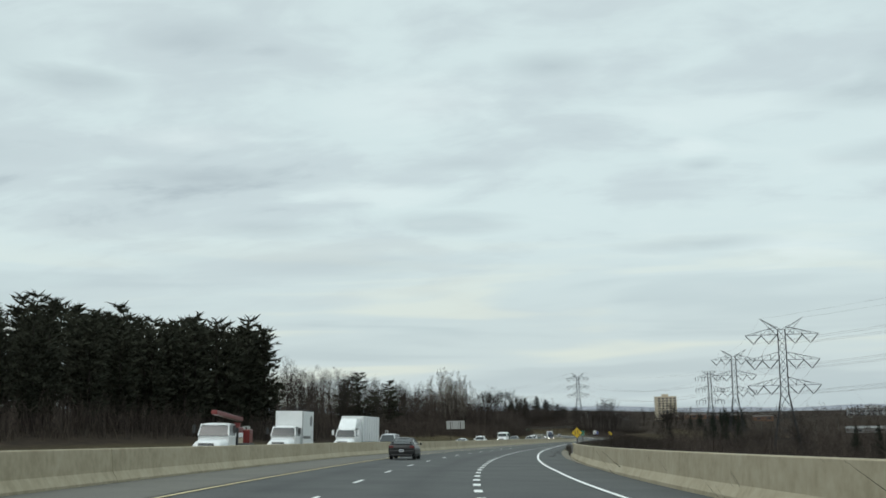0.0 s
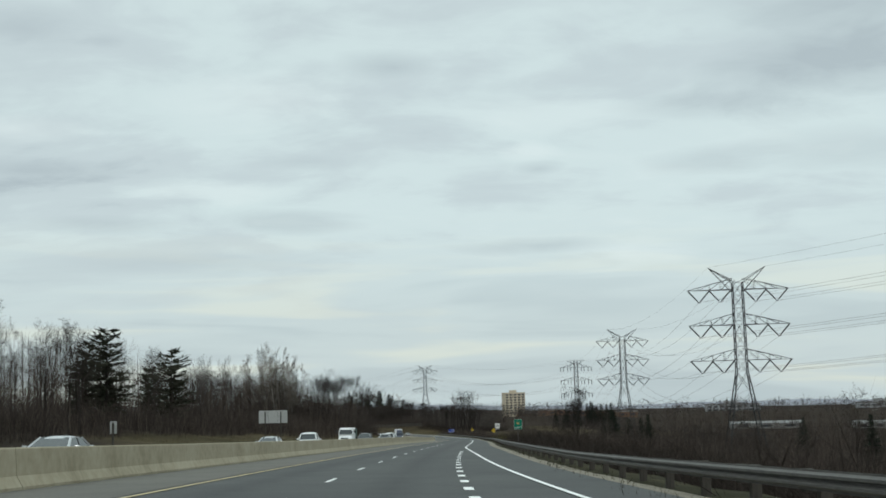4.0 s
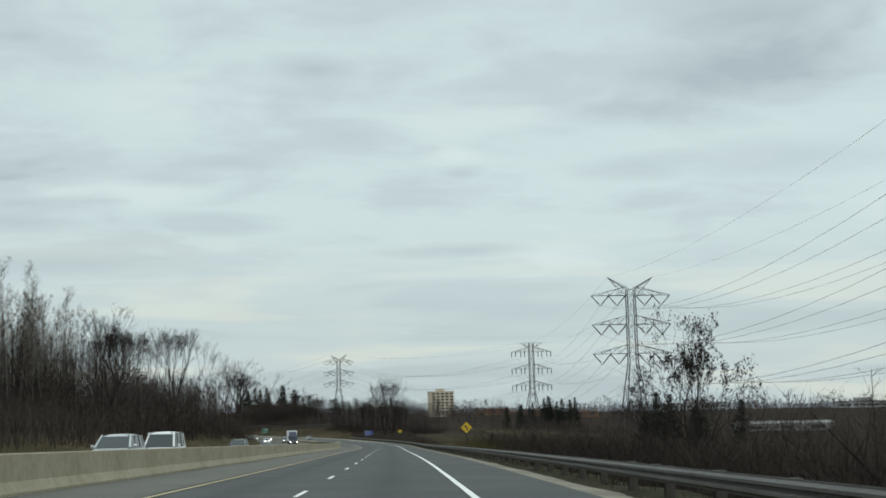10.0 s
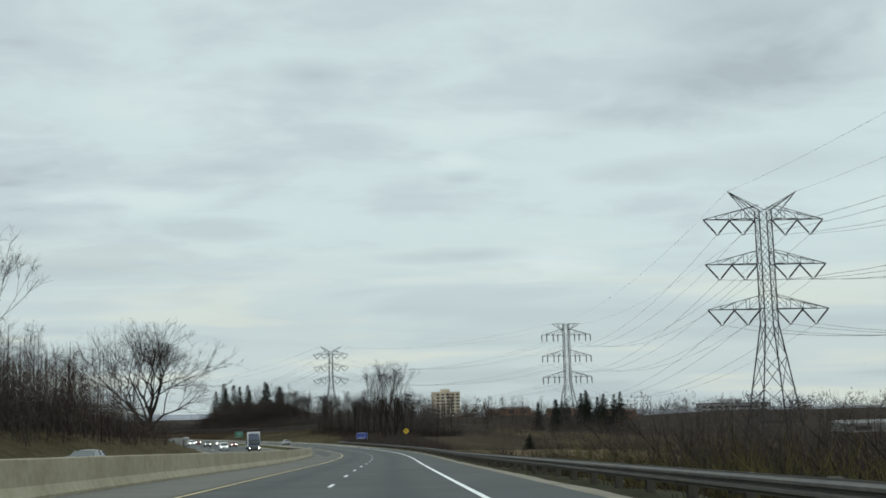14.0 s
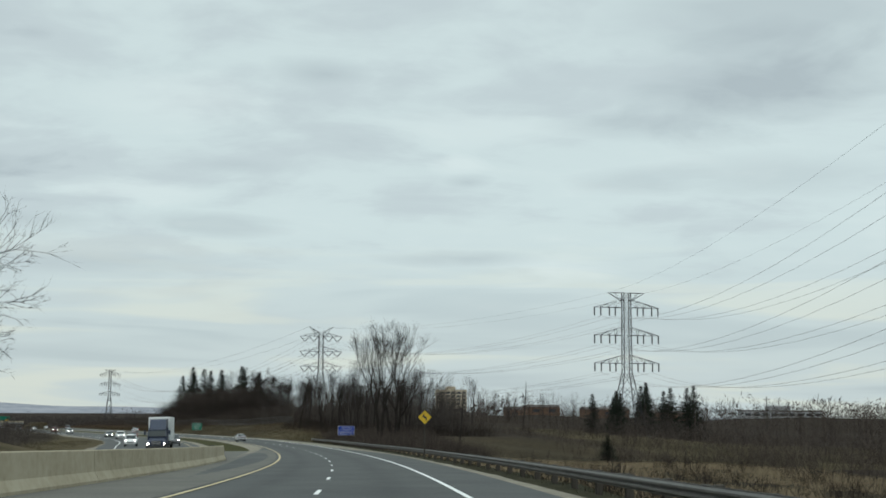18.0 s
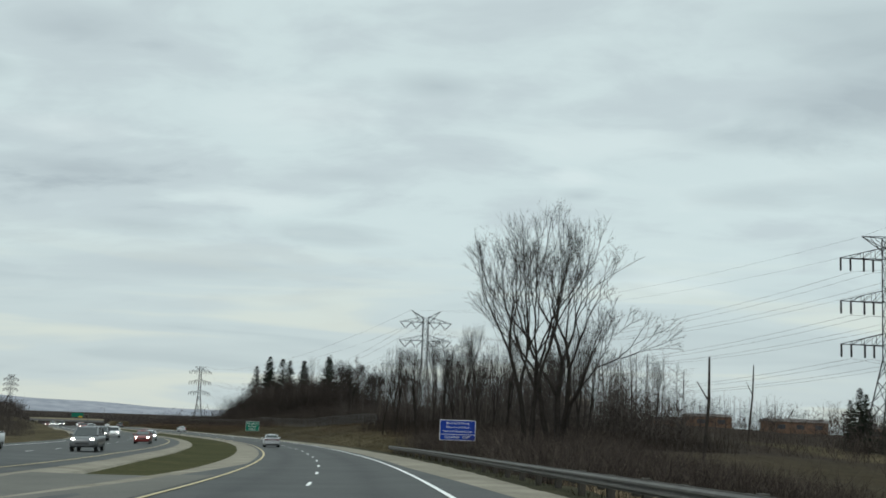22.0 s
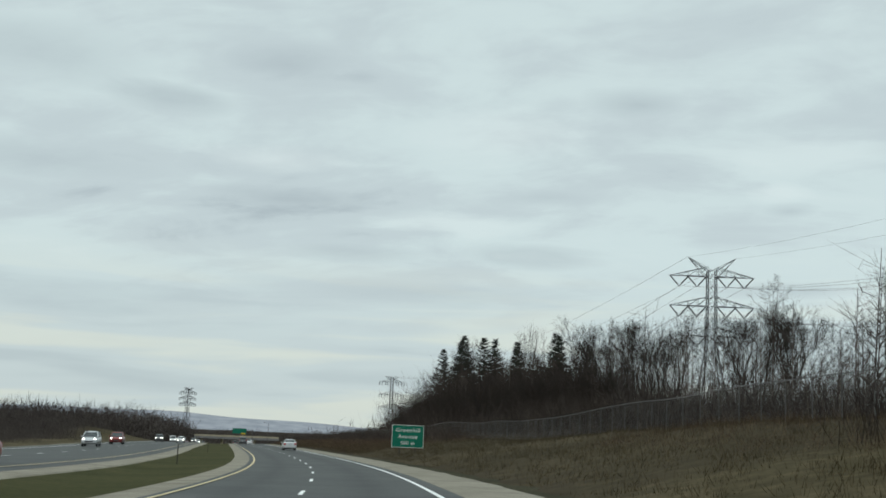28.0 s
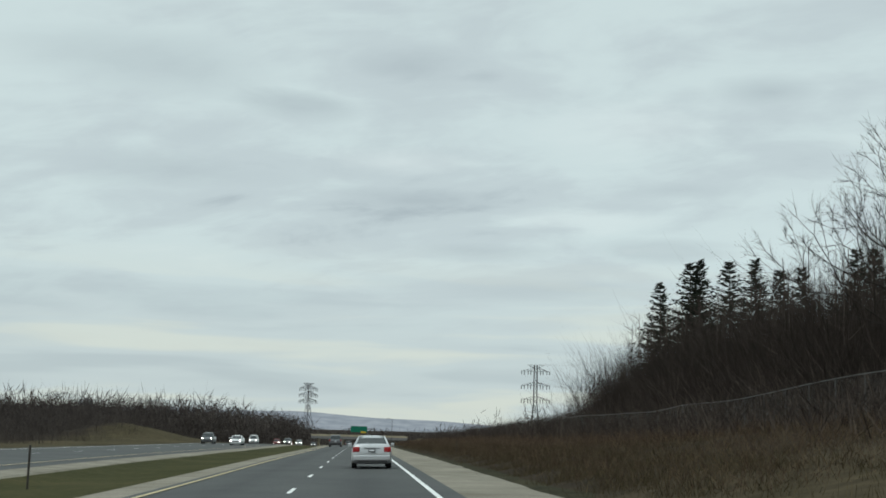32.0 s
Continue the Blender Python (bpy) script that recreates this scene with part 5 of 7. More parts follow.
def far_woods(name, n, near, far, a0, a1, seed, material, low=8, high=13):
    """Far tree cover on the ground round the head of the valley."""
    rng = np.random.default_rng(seed)
    d, a = near + (far - near) * rng.uniform(0, 1, n) ** 1.2, np.radians(rng.uniform(a0, a1, n))
    x, y = -30 - d * np.sin(a), 300 + d * np.cos(a)
    s, off = nearest(x, y)
    keep = (np.abs(off + 8) > 150) | (s > 1640)
    x, y = x[keep], y[keep]
    p = np.stack([x, y, land(x, y)], 1)
    v, f = shards(p, rng.uniform(low, high, len(p)), 44, 0.5, rng, 0.7)
    return tagged(quick(name, v, f, material), "far grey-brown woodland across the valley", "woodland", kind="stuff")


def canopy(name, zones, seed, material):
    """Bare woodland too far off for single twigs: rows of count, s0, s1, off0, off1, low, high."""
    rng = np.random.default_rng(seed)
    pairs = []
    for n, s0, s1, o0, o1, low, high, k, width in zones:
        pairs.append(shards(scatter(n, s0, s1, o0, o1, rng), rng.uniform(low, high, n), k, width, rng, 1.0 if width > 0.2 else 0.6))
    v, f = merge(*pairs)
    return tagged(quick(name, v, f, material), "bare grey-brown woodland beyond the carriageways", "woodland", kind="stuff")


FAR_WOOD = islands("far_woodland", [(0.034, 0.029, 0.027), (0.057, 0.048, 0.044), (0.09, 0.077, 0.069)])
far_woods("far_woods", 3600, 620, 2500, -42, 66, 41, FAR_WOOD)
far_woods("plain_woods", 5200, 760, 2000, 0, 48, 45, FAR_WOOD, 10, 17)
canopy("distant_woods", [(900, 1140, 1420, -36, -150, 8, 15, 80, 0.24), (800, 1420, 1640, -30, -260, 12, 20, 70, 0.38), (700, 1000, 1160, -46, -150, 4, 8.5, 90, 0.06), (500, 640, 1040, -90, -320, 5, 8.5, 90, 0.085), (350, 1120, 1640, 30, 200, 7, 11, 50, 0.25), (300, 420, 960, 115, 450, 5, 9, 90, 0.07), (900, 1040, 1640, -150, -700, 8, 14, 60, 0.30), (500, 560, 1020, -44, -100, 3, 6, 80, 0.04), (240, 395, 500, -28, -46, 6, 9, 70, 0.06), (170, 610, 720, 66, 104, 4.5, 7.5, 60, 0.07)], 43, FAR_WOOD)

# ---- signs ----
SIGN_YELLOW = surface("warning_yellow", [(0.50, 0.33, 0.03), (0.58, 0.39, 0.045)], 0.7, 4, 0.8, sheen=0.12)
SIGN_TAN = surface("sign_tan", [(0.30, 0.22, 0.07), (0.38, 0.28, 0.10)], 0.5, 4, 0.8)
SIGN_BLACK = surface("sign_black", [(0.012, 0.012, 0.012), (0.02, 0.02, 0.02)], 0.5, 4, 0.8)
SIGN_WHITE = surface("sign_white", [(0.62, 0.63, 0.61), (0.72, 0.72, 0.70)], 0.7, 4, 0.8, sheen=0.12)
SIGN_GREEN = surface("sign_green", [(0.008, 0.115, 0.075), (0.012, 0.14, 0.09)], 0.7, 4, 0.8, sheen=0.12)
SIGN_BLUE = surface("sign_blue", [(0.012, 0.035, 0.22), (0.018, 0.045, 0.27)], 0.7, 4, 0.8, sheen=0.12)
SIGN_BACK = surface("sign_back_aluminium", [(0.30, 0.31, 0.30), (0.38, 0.39, 0.38)], 0.55, 3, 0.7, metal=0.2)


def stand(name, s, off, label, category, turn=0.0, group=""):
    """An empty on the ground beside the road whose +y looks back along the road at the traffic, and how far it is below the roadway."""
    g = ground_at(s, off)
    deck = road(s, off).z
    x, y, z, a = at_line(s)
    t = empty(name, Matrix.Translation(g) @ pose(0, 0, 0, 0, 0, math.degrees(float(a)) + 180 + turn), label, category, group)
    return t, deck - g.z


def slab(outline, depth, material, parent, name, y=0.0, label="", bevel=0.004):
    """A flat plate from an outline in x, z, with its face at y."""
    bm = bmesh.new()
    front = [bm.verts.new((x, y, z)) for x, z in outline]
    f = bm.faces.new(front)
    r = bmesh.ops.extrude_face_region(bm, geom=[f])
    for v in r["geom"]:
        if isinstance(v, bmesh.types.BMVert):
            v.co.y -= depth
    bmesh.ops.recalc_face_normals(bm, faces=bm.faces)
    return part(name, bm, material, parent, label)


def rounded(w, h, r, x=0.0, z=0.0):
    pts = []
    for cx, cz, a0 in ((w / 2 - r, h / 2 - r, 0), (-w / 2 + r, h / 2 - r, 90), (-w / 2 + r, -h / 2 + r, 180), (w / 2 - r, -h / 2 + r, 270)):
        for k in range(4):
            a = radians(a0 + 30 * k)
            pts.append((x + cx + r * math.cos(a), z + cz + r * math.sin(a)))
    return pts


def letters(text, size, x, z, y, material, parent, name="lettering"):
    """Raised lettering on a sign, made a mesh."""
    cu = bpy.data.curves.new(name, "FONT")
    cu.body, cu.size, cu.align_x, cu.align_y, cu.extrude = text, size, "CENTER", "CENTER", 0.003
    cu.resolution_u, cu.space_character = 3, 1.16
    tmp = bpy.data.objects.new("tmp", cu)
    me = bpy.data.meshes.new_from_object(tmp)
    bpy.data.objects.remove(tmp)
    bpy.data.curves.remove(cu)
    # text lies in x, y and reads from +z: stand it up so that it reads from +y
    me.transform(Matrix.Translation((x, y, z)) @ Matrix(((-1, 0, 0, 0), (0, 0, 1, 0), (0, 1, 0, 0), (0, 0, 0, 1))))
    me.materials.clear()
    me.materials.append(material)
    ob = new(name, me)
    ob.parent = parent
    return ob


def post(parent, x, z0, z1, wide=0.09, material=None, y=-0.09):
    return part("post", cube(x - wide / 2, y - wide / 2, z0, x + wide / 2, y + wide / 2, z1, 0.008), material or WEATHERED_WOOD, parent)


def diamond_sign(s, off, low, glyph, label, diag=1.06):
    t, d = stand("warning_sign", s, off, label, "road sign")
    c = d + low + diag / 2
    h = diag / 2
    post(t, 0, -0.4, c + 0.2, 0.1)
    dia = lambda k, r: [(k * math.cos(radians(a)) , c + k * math.sin(radians(a))) for a in (90, 180, 270, 0)]
    slab(dia(h, 0), 0.01, SIGN_BLACK, t, "border", 0.0)
    slab(dia(h - 0.035, 0), 0.006, SIGN_YELLOW, t, "panel", 0.008)
    for k, shape in enumerate(glyph):
        slab([(-x * diag, c + z * diag) for x, z in shape], 0.004, SIGN_BLACK, t, "symbol", 0.014)
    return t


MERGE = [[(-0.17, -0.23), (-0.11, -0.23), (-0.11, 0.23), (-0.17, 0.23)],
         [(0.17, -0.23), (0.23, -0.23), (0.23, -0.10), (0.10, 0.06), (0.10, 0.23), (0.04, 0.23), (0.04, 0.04), (0.17, -0.12)],
         [(0.02, -0.23), (0.05, -0.23), (0.05, -0.15), (0.02, -0.15)], [(0.02, -0.10), (0.05, -0.10), (0.05, -0.02), (0.02, -0.02)]]
CURVE = [[(0.02, -0.25), (0.12, -0.25), (0.12, -0.10), (0.09, 0.02), (0.01, 0.11), (-0.05, 0.03), (0.01, -0.04), (0.02, -0.12)],
         [(-0.17, 0.17), (0.05, 0.21), (-0.01, 0.13), (-0.10, -0.02)]]
DEER = [[(-0.16, -0.02), (0.10, -0.10), (0.17, -0.04), (0.12, 0.05), (-0.08, 0.08), (-0.13, 0.15), (-0.22, 0.12), (-0.17, 0.06)],
        [(-0.15, 0.0), (-0.19, -0.10), (-0.14, -0.17), (-0.12, -0.16), (-0.15, -0.10), (-0.11, -0.02)],
        [(0.10, -0.06), (0.18, -0.20), (0.21, -0.19), (0.17, -0.04)], [(-0.15, 0.12), (-0.13, 0.22), (-0.11, 0.22), (-0.12, 0.12)]]
_c, _s = math.cos(radians(28)), math.sin(radians(28))
DEER = [[(x * _c + z * _s, z * _c - x * _s) for x, z in shape] for shape in DEER]
diamond_sign(114.9, 9.95, 1.45, MERGE, "yellow diamond sign of merging lanes on a wooden post")
diamond_sign(353.8, 8.4, 1.62, CURVE, "yellow diamond sign with a bent arrow")
diamond_sign(537, 7.0, 2.42, DEER, "yellow diamond sign with leaping deer symbol")

t, d = stand("speed_limit_sign", 256.6, 7.45, "white sign with maximum 90 km/h on a post", "road sign")
post(t, 0, -0.4, d + 2.3, 0.09)
slab(rounded(0.60, 0.70, 0.04, 0, d + 2.27), 0.01, SIGN_BLACK, t, "border", 0.0)
slab(rounded(0.575, 0.675, 0.035, 0, d + 2.27), 0.006, SIGN_WHITE, t, "panel", 0.008)
letters("MAXIMUM", 0.13, 0, d + 2.53, 0.012, SIGN_BLACK, t)
letters("90", 0.46, 0, d + 2.20, 0.012, SIGN_BLACK, t)
slab(rounded(0.60, 0.22, 0.02, 0, d + 1.80), 0.012, SIGN_BLACK, t, "unit_plate", 0.004)
letters("km/h", 0.21, 0, d + 1.82, 0.008, SIGN_WHITE, t)

t, d = stand("route_sign", 192.5, 8.2, "small green route marker sign on a post", "road sign")
post(t, 0, -0.4, d + 1.7, 0.08)
slab(rounded(0.62, 0.76, 0.03, 0, d + 1.95), 0.01, SIGN_WHITE, t, "border", 0.0)
slab(rounded(0.60, 0.74, 0.03, 0, d + 1.95), 0.006, SIGN_GREEN, t, "panel", 0.008)
for x0, x1, z0, z1 in ((-0.10, -0.04, 1.96, 2.12), (0.04, 0.10, 1.96, 2.12), (-0.04, 0.04, 1.96, 2.03)):
    slab([(x0, d + z0), (x1, d + z0), (x1, d + z1), (x0, d + z1)], 0.004, SIGN_TAN, t, "emblem", 0.013)
letters("NORTH", 0.13, 0, d + 1.70, 0.013, SIGN_WHITE, t)

t, d = stand("tourist_sign", 638.5, 10.3, "blue sign with white lettering for a historic site", "road sign")
for x in (-0.85, 0.85):
    post(t, x, -0.5, d + 1.9, 0.12)
slab(rounded(2.62, 1.46, 0.05, 0, d + 2.0), 0.02, SIGN_WHITE, t, "border", 0.0)
slab(rounded(2.55, 0.98, 0.04, 0, d + 2.20), 0.008, SIGN_BLUE, t, "panel", 0.010)
slab(rounded(2.55, 0.38, 0.04, 0, d + 1.49), 0.008, SIGN_BLUE, t, "panel", 0.010)
for k, line in enumerate(("Battlefield House", "Museum and Park", "National Historic Site")):
    letters(line, 0.205, 0, d + 2.50 - 0.29 * k, 0.014, SIGN_WHITE, t)
letters("SECOND  EXIT", 0.25, 0, d + 1.49, 0.014, SIGN_WHITE, t)

t, d = stand("guide_sign", 825, 10.8, "green exit sign with white lettering on two posts", "road sign")
for x in (-0.75, 0.75):
    post(t, x, -0.5, d + 2.4, 0.12)
slab(rounded(3.05, 2.12, 0.06, 0, d + 2.05), 0.02, SIGN_WHITE, t, "border", 0.0)
slab(rounded(2.97, 2.04, 0.05, 0, d + 2.05), 0.008, SIGN_GREEN, t, "panel", 0.010)
for k, (line, size) in enumerate((("Greenhill", 0.54), ("Avenue", 0.54), ("500 m", 0.48))):
    letters(line, size, 0, d + 2.62 - 0.60 * k, 0.014, SIGN_WHITE, t)

# backs of signs for the oncoming traffic
def sign_back(s, off, low, w, h, posts, label, panels=1):
    t, d = stand("road_sign", s, off, label, "road sign", group="signs seen from behind")
    for x in posts:
        post(t, x, -0.5, d + low + h * 0.9, 0.14, y=0.12)
    for k in range(panels):
        pw = w / panels
        slab(rounded(pw - 0.04, h, 0.03, -w / 2 + pw * (k + 0.5), d + low + h / 2), 0.02, SIGN_BACK, t, "panel", 0.0)
        for z in (0.25, 0.75):
            part("stiffener", cube(-w / 2 + pw * k + 0.06, 0.0, d + low + h * z - 0.03, -w / 2 + pw * (k + 1) - 0.06, 0.04, d + low + h * z + 0.03, 0.006), SIGN_BACK, t)


sign_back(280, -26.3, 3.7, 4.4, 1.9, (-1.2, 1.2), "large three-panel road sign seen from behind", 3)
sign_back(122, -24.5, 2.0, 0.75, 1.0, (0,), "small road sign seen from its grey back")
sign_back(196, -24.5, 2.0, 0.6, 1.0, (0,), "small road sign seen from its grey back")
sign_back(60, -24.5, 2.4, 0.9, 0.9, (0,), "small road sign seen from its grey back")
sign_back(548, -29.0, 1.0, 2.6, 2.2, (-0.8, 0.8), "pair of grey sign backs on the verge", 2)

# overhead direction signs before the bridge
t, d = stand("overhead_sign", 1330, 7.5, "green overhead direction sign on a steel gantry", "road sign")
part("column", cube(-0.2, -0.2, -0.5, 0.2, 0.2, d + 8.5, 0.02), GALVANIZED, t)
part("beam", cube(-0.2, -0.2, d + 7.6, 11.0, 0.2, d + 8.0, 0.02), GALVANIZED, t)
slab(rounded(7.0, 2.6, 0.1, 6.5, d + 7.6), 0.06, SIGN_GREEN, t, "panel", 0.3)
slab(rounded(2.2, 0.7, 0.05, 4.6, d + 6.4), 0.02, SIGN_YELLOW, t, "exit_plate", 0.34)

# delineator posts
for s, off in ((668, 9.3), (700, 9.4), (795, -8.6), (860, -8.4), (915, 9.3)):
    t, d = stand("marker_post", s, off, "thin dark marker post in the grass", "post", group="marker posts")
    part("stake", cube(-0.03, -0.03, -0.3, 0.03, 0.03, d + 1.15, 0.005), WEATHERED_WOOD, t)

# ---- chain-link fence on the bank ----
FENCE_WIRE = bpy.data.materials.new("chain_link")
FENCE_WIRE.use_nodes = True
fn_, fl_ = FENCE_WIRE.node_tree.nodes, FENCE_WIRE.node_tree.links
fn_["Principled BSDF"].inputs["Base Color"].default_value = (0.055, 0.054, 0.051, 1)
fn_["Principled BSDF"].inputs["Roughness"].default_value = 0.5
FENCE_OFF = fn((758, 22), (840, 22.3), (900, 22), (1000, 21.5), (1100, 21))


def chain_fence(s0, s1):
    base = ground_at(s0, FENCE_OFF(s0))
    t = empty("chain_link_fence", Matrix.Translation(base), "grey galvanized chain-link fence along the bank top", "fence")
    inv = t.matrix_world.inverted()
    bm = bmesh.new()
    rod(bm, (0, 0, -0.4), (0, 0, 1.95), 0.032, 6)
    me = bpy.data.meshes.new("fence_post")
    bm.to_mesh(me)
    bm.free()
    me.materials.append(FENCE_WIRE)
    rng = np.random.default_rng(5)
    a = s0
    while a < s1:
        b = min(a + 3.0, s1)
        p, q = ground_at(a, FENCE_OFF(a)), ground_at(b, FENCE_OFF(b))
        ob = new("fence_post", me)
        ob.parent = t
        ob.matrix_world = Matrix.Translation(p)
        bm = bmesh.new()
        rod(bm, p + Vector((0, 0, 1.9)), q + Vector((0, 0, 1.9)), 0.03, 4)
        ob = part("top_rail", bm, FENCE_WIRE, t)
        ob.matrix_parent_inverse = inv
        # the mesh of wire: crossing strands
        n = 22
        A, B = [], []
        for i in range(-10, n):
            for up in (1, -1):
                u0, u1, z0, z1 = i / n, (i + 10) / n, 0.05, 1.88
                if u0 < 0:
                    z0, u0 = z0 + (0 - u0) / (10 / n) * (z1 - z0), 0
                if u1 > 1:
                    z1, u1 = z1 - (u1 - 1) / (10 / n) * 1.83, 1
                if up < 0:
                    z0, z1 = 1.93 - z0, 1.93 - z1
                A.append(p.lerp(q, u0) + Vector((0, 0, z0)))
                B.append(p.lerp(q, u1) + Vector((0, 0, z1)))
        v, f = prisms(np.concatenate([np.array(A), np.array(B), np.full((len(A), 2), 0.0022)], 1), 3)
        ob = quick("wire_mesh", v, f, FENCE_WIRE, t)
        ob.matrix_parent_inverse = inv
        a = b


chain_fence(758, 1000)

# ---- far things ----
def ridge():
    """The ridge beyond the plain, a glowing backdrop with the haze in its colour."""
    m = bpy.data.materials.new("painted_haze")
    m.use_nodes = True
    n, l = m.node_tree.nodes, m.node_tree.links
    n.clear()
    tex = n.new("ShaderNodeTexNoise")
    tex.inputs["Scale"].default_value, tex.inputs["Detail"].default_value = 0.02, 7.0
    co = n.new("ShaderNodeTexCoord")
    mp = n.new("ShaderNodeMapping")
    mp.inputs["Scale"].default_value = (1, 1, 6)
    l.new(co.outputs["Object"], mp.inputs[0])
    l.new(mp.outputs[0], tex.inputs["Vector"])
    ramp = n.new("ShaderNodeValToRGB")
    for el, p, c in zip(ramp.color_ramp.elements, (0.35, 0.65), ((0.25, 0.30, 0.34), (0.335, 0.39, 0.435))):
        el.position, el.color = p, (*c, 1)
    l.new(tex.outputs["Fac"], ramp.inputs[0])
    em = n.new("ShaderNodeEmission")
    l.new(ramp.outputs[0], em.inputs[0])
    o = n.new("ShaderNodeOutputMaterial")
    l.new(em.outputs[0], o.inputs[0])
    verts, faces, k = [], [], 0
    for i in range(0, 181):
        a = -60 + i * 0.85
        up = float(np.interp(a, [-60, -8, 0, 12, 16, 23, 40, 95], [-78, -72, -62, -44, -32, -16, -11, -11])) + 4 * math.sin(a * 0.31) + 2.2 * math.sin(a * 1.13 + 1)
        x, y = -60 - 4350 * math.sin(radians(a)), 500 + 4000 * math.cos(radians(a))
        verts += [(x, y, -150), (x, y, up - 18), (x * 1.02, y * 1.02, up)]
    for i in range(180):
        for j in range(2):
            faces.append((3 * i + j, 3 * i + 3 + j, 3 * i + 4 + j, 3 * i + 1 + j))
    tagged(mesh("backdrop", verts, faces, m, smooth=True), "ridge on the horizon painted blue-grey for haze", "distance", kind="structure")


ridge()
WALL_TAN = surface("tan_apartment_wall", [(0.42, 0.36, 0.27), (0.5, 0.43, 0.33)], 0.85, 0.8, 0.1)
WALL_GREY = surface("grey_apartment_wall", [(0.26, 0.27, 0.28), (0.33, 0.34, 0.35)], 0.85, 0.8, 0.1)
WALL_WHITE = surface("white_metal_wall", [(0.17, 0.17, 0.167), (0.23, 0.23, 0.226)], 0.7, 0.6, 0.1)
WALL_BRICK = surface("orange_brick_wall", [(0.11, 0.063, 0.042), (0.15, 0.086, 0.056)], 0.9, 3, 0.3)
ROOF_DARK = surface("dark_roof", [(0.07, 0.06, 0.055), (0.12, 0.10, 0.09)], 0.9, 1.5, 0.2)
PANE = surface("dark_window_pane", [(0.03, 0.035, 0.04), (0.06, 0.065, 0.075)], 0.2, 1.0, 0.3)


def apartment(x, y, z, w, d, floors, bays, turn, wall, label, base=None):
    """A block of flats: walls, flat roof with a lift house, rows of windows. z: its top."""
    high = floors * 2.9 + 1.2
    t = empty("apartment_building", Matrix.Translation((x, y, z - high)) @ pose(0, 0, 0, 0, 0, turn), label, "building", "far apartment blocks")
    part("wall", cube(-w / 2, -d / 2, -14, w / 2, d / 2, high - 0.6), wall, t)
    part("roof", cube(-w / 2 - 0.2, -d / 2 - 0.2, high - 0.6, w / 2 + 0.2, d / 2 + 0.2, high), ROOF_DARK if wall is not WALL_TAN else wall, t)
    part("lift_house", cube(-w / 6, -d / 4, high, w / 8, d / 4, high + 2.6), wall, t)
    me = bpy.data.meshes.new("window")
    bm = cube(-w / bays * 0.32, -0.06, -0.8, w / bays * 0.32, 0.06, 0.8)
    bm.to_mesh(me)
    bm.free()
    me.materials.append(PANE)
    for f in range(floors):
        for b in range(bays):
            ob = new("window", me)
            ob.parent = t
            ob.location = (-w / 2 + w * (b + 0.5) / bays, -d / 2, 1.6 + 2.9 * f)
    return t


apartment(26, 1434, -8.0, 23, 16, 8, 5, 12, WALL_TAN, "tan concrete apartment block of many storeys")
apartment(-30, 1300, -27.0, 30, 14, 5, 6, 14, WALL_GREY, "low grey apartment block behind the woods")
apartment(-62, 1310, -26.0, 26, 14, 5, 5, 14, WALL_GREY, "low grey apartment block behind the woods")
apartment(210, 1150, -21.5, 46, 16, 5, 9, -4, WALL_GREY, "long brown-grey apartment block behind bare trees")
apartment(330, 1120, -22.5, 40, 16, 5, 8, -8, WALL_GREY, "long brown-grey apartment block behind bare trees")
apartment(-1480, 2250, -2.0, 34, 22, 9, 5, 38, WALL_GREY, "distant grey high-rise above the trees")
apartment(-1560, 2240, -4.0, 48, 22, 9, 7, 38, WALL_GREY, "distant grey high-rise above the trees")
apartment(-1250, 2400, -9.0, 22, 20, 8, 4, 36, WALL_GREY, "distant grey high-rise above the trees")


def hall(x, y, w, d, high, turn, wall, label, name="warehouse"):
    g = float(land(x, y)[0])
    t = empty(name, Matrix.Translation((x, y, g)) @ pose(0, 0, 0, 0, 0, turn), label, "building")
    part("wall", cube(-w / 2, -d / 2, -2, w / 2, d / 2, high), wall, t)
    bm = bmesh.new()
    rise = high * 0.28
    vs = [bm.verts.new(p) for p in ((-w / 2 - 0.4, -d / 2 - 0.4, high), (w / 2 + 0.4, -d / 2 - 0.4, high), (w / 2 + 0.4, d / 2 + 0.4, high), (-w / 2 - 0.4, d / 2 + 0.4, high), (-w / 2 - 0.4, 0, high + rise), (w / 2 + 0.4, 0, high + rise))]
    for f in ((0, 1, 5, 4), (2, 3, 4, 5), (0, 4, 3), (1, 2, 5), (3, 2, 1, 0)):
        bm.faces.new([vs[i] for i in f])
    part("roof", bm, WALL_WHITE if wall is WALL_WHITE else ROOF_DARK, t)
    k = max(2, int(w / 5)) if wall is not WALL_WHITE else 3
    for i in range(k):
        part("window", cube(-w / 2 + w * (i + 0.3) / k, -d / 2 - 0.05, high * 0.35, -w / 2 + w * (i + 0.7) / k, -d / 2 + 0.02, high * 0.75), PANE, t)
    return t


hall(128, 690, 34, 14, 3.0, -6, WALL_WHITE, "long low white building behind brush")
hall(186, 700, 22, 12, 3.2, -6, WALL_WHITE, "low white building behind brush")
for x, y, w in ((62, 905, 17), (86, 900, 14), (40, 925, 13)):
    hall(x, y, w, 9, 3.2, 4 + x % 7, WALL_BRICK, "orange brick bungalow with a dark roof", "house")
for x, y, w in ((40, 1010, 14), (58, 1060, 14), (25, 1100, 12)):
    hall(x, y, w, 9, 5.0, 8, WALL_BRICK, "brick house with a dark roof among trees", "house")

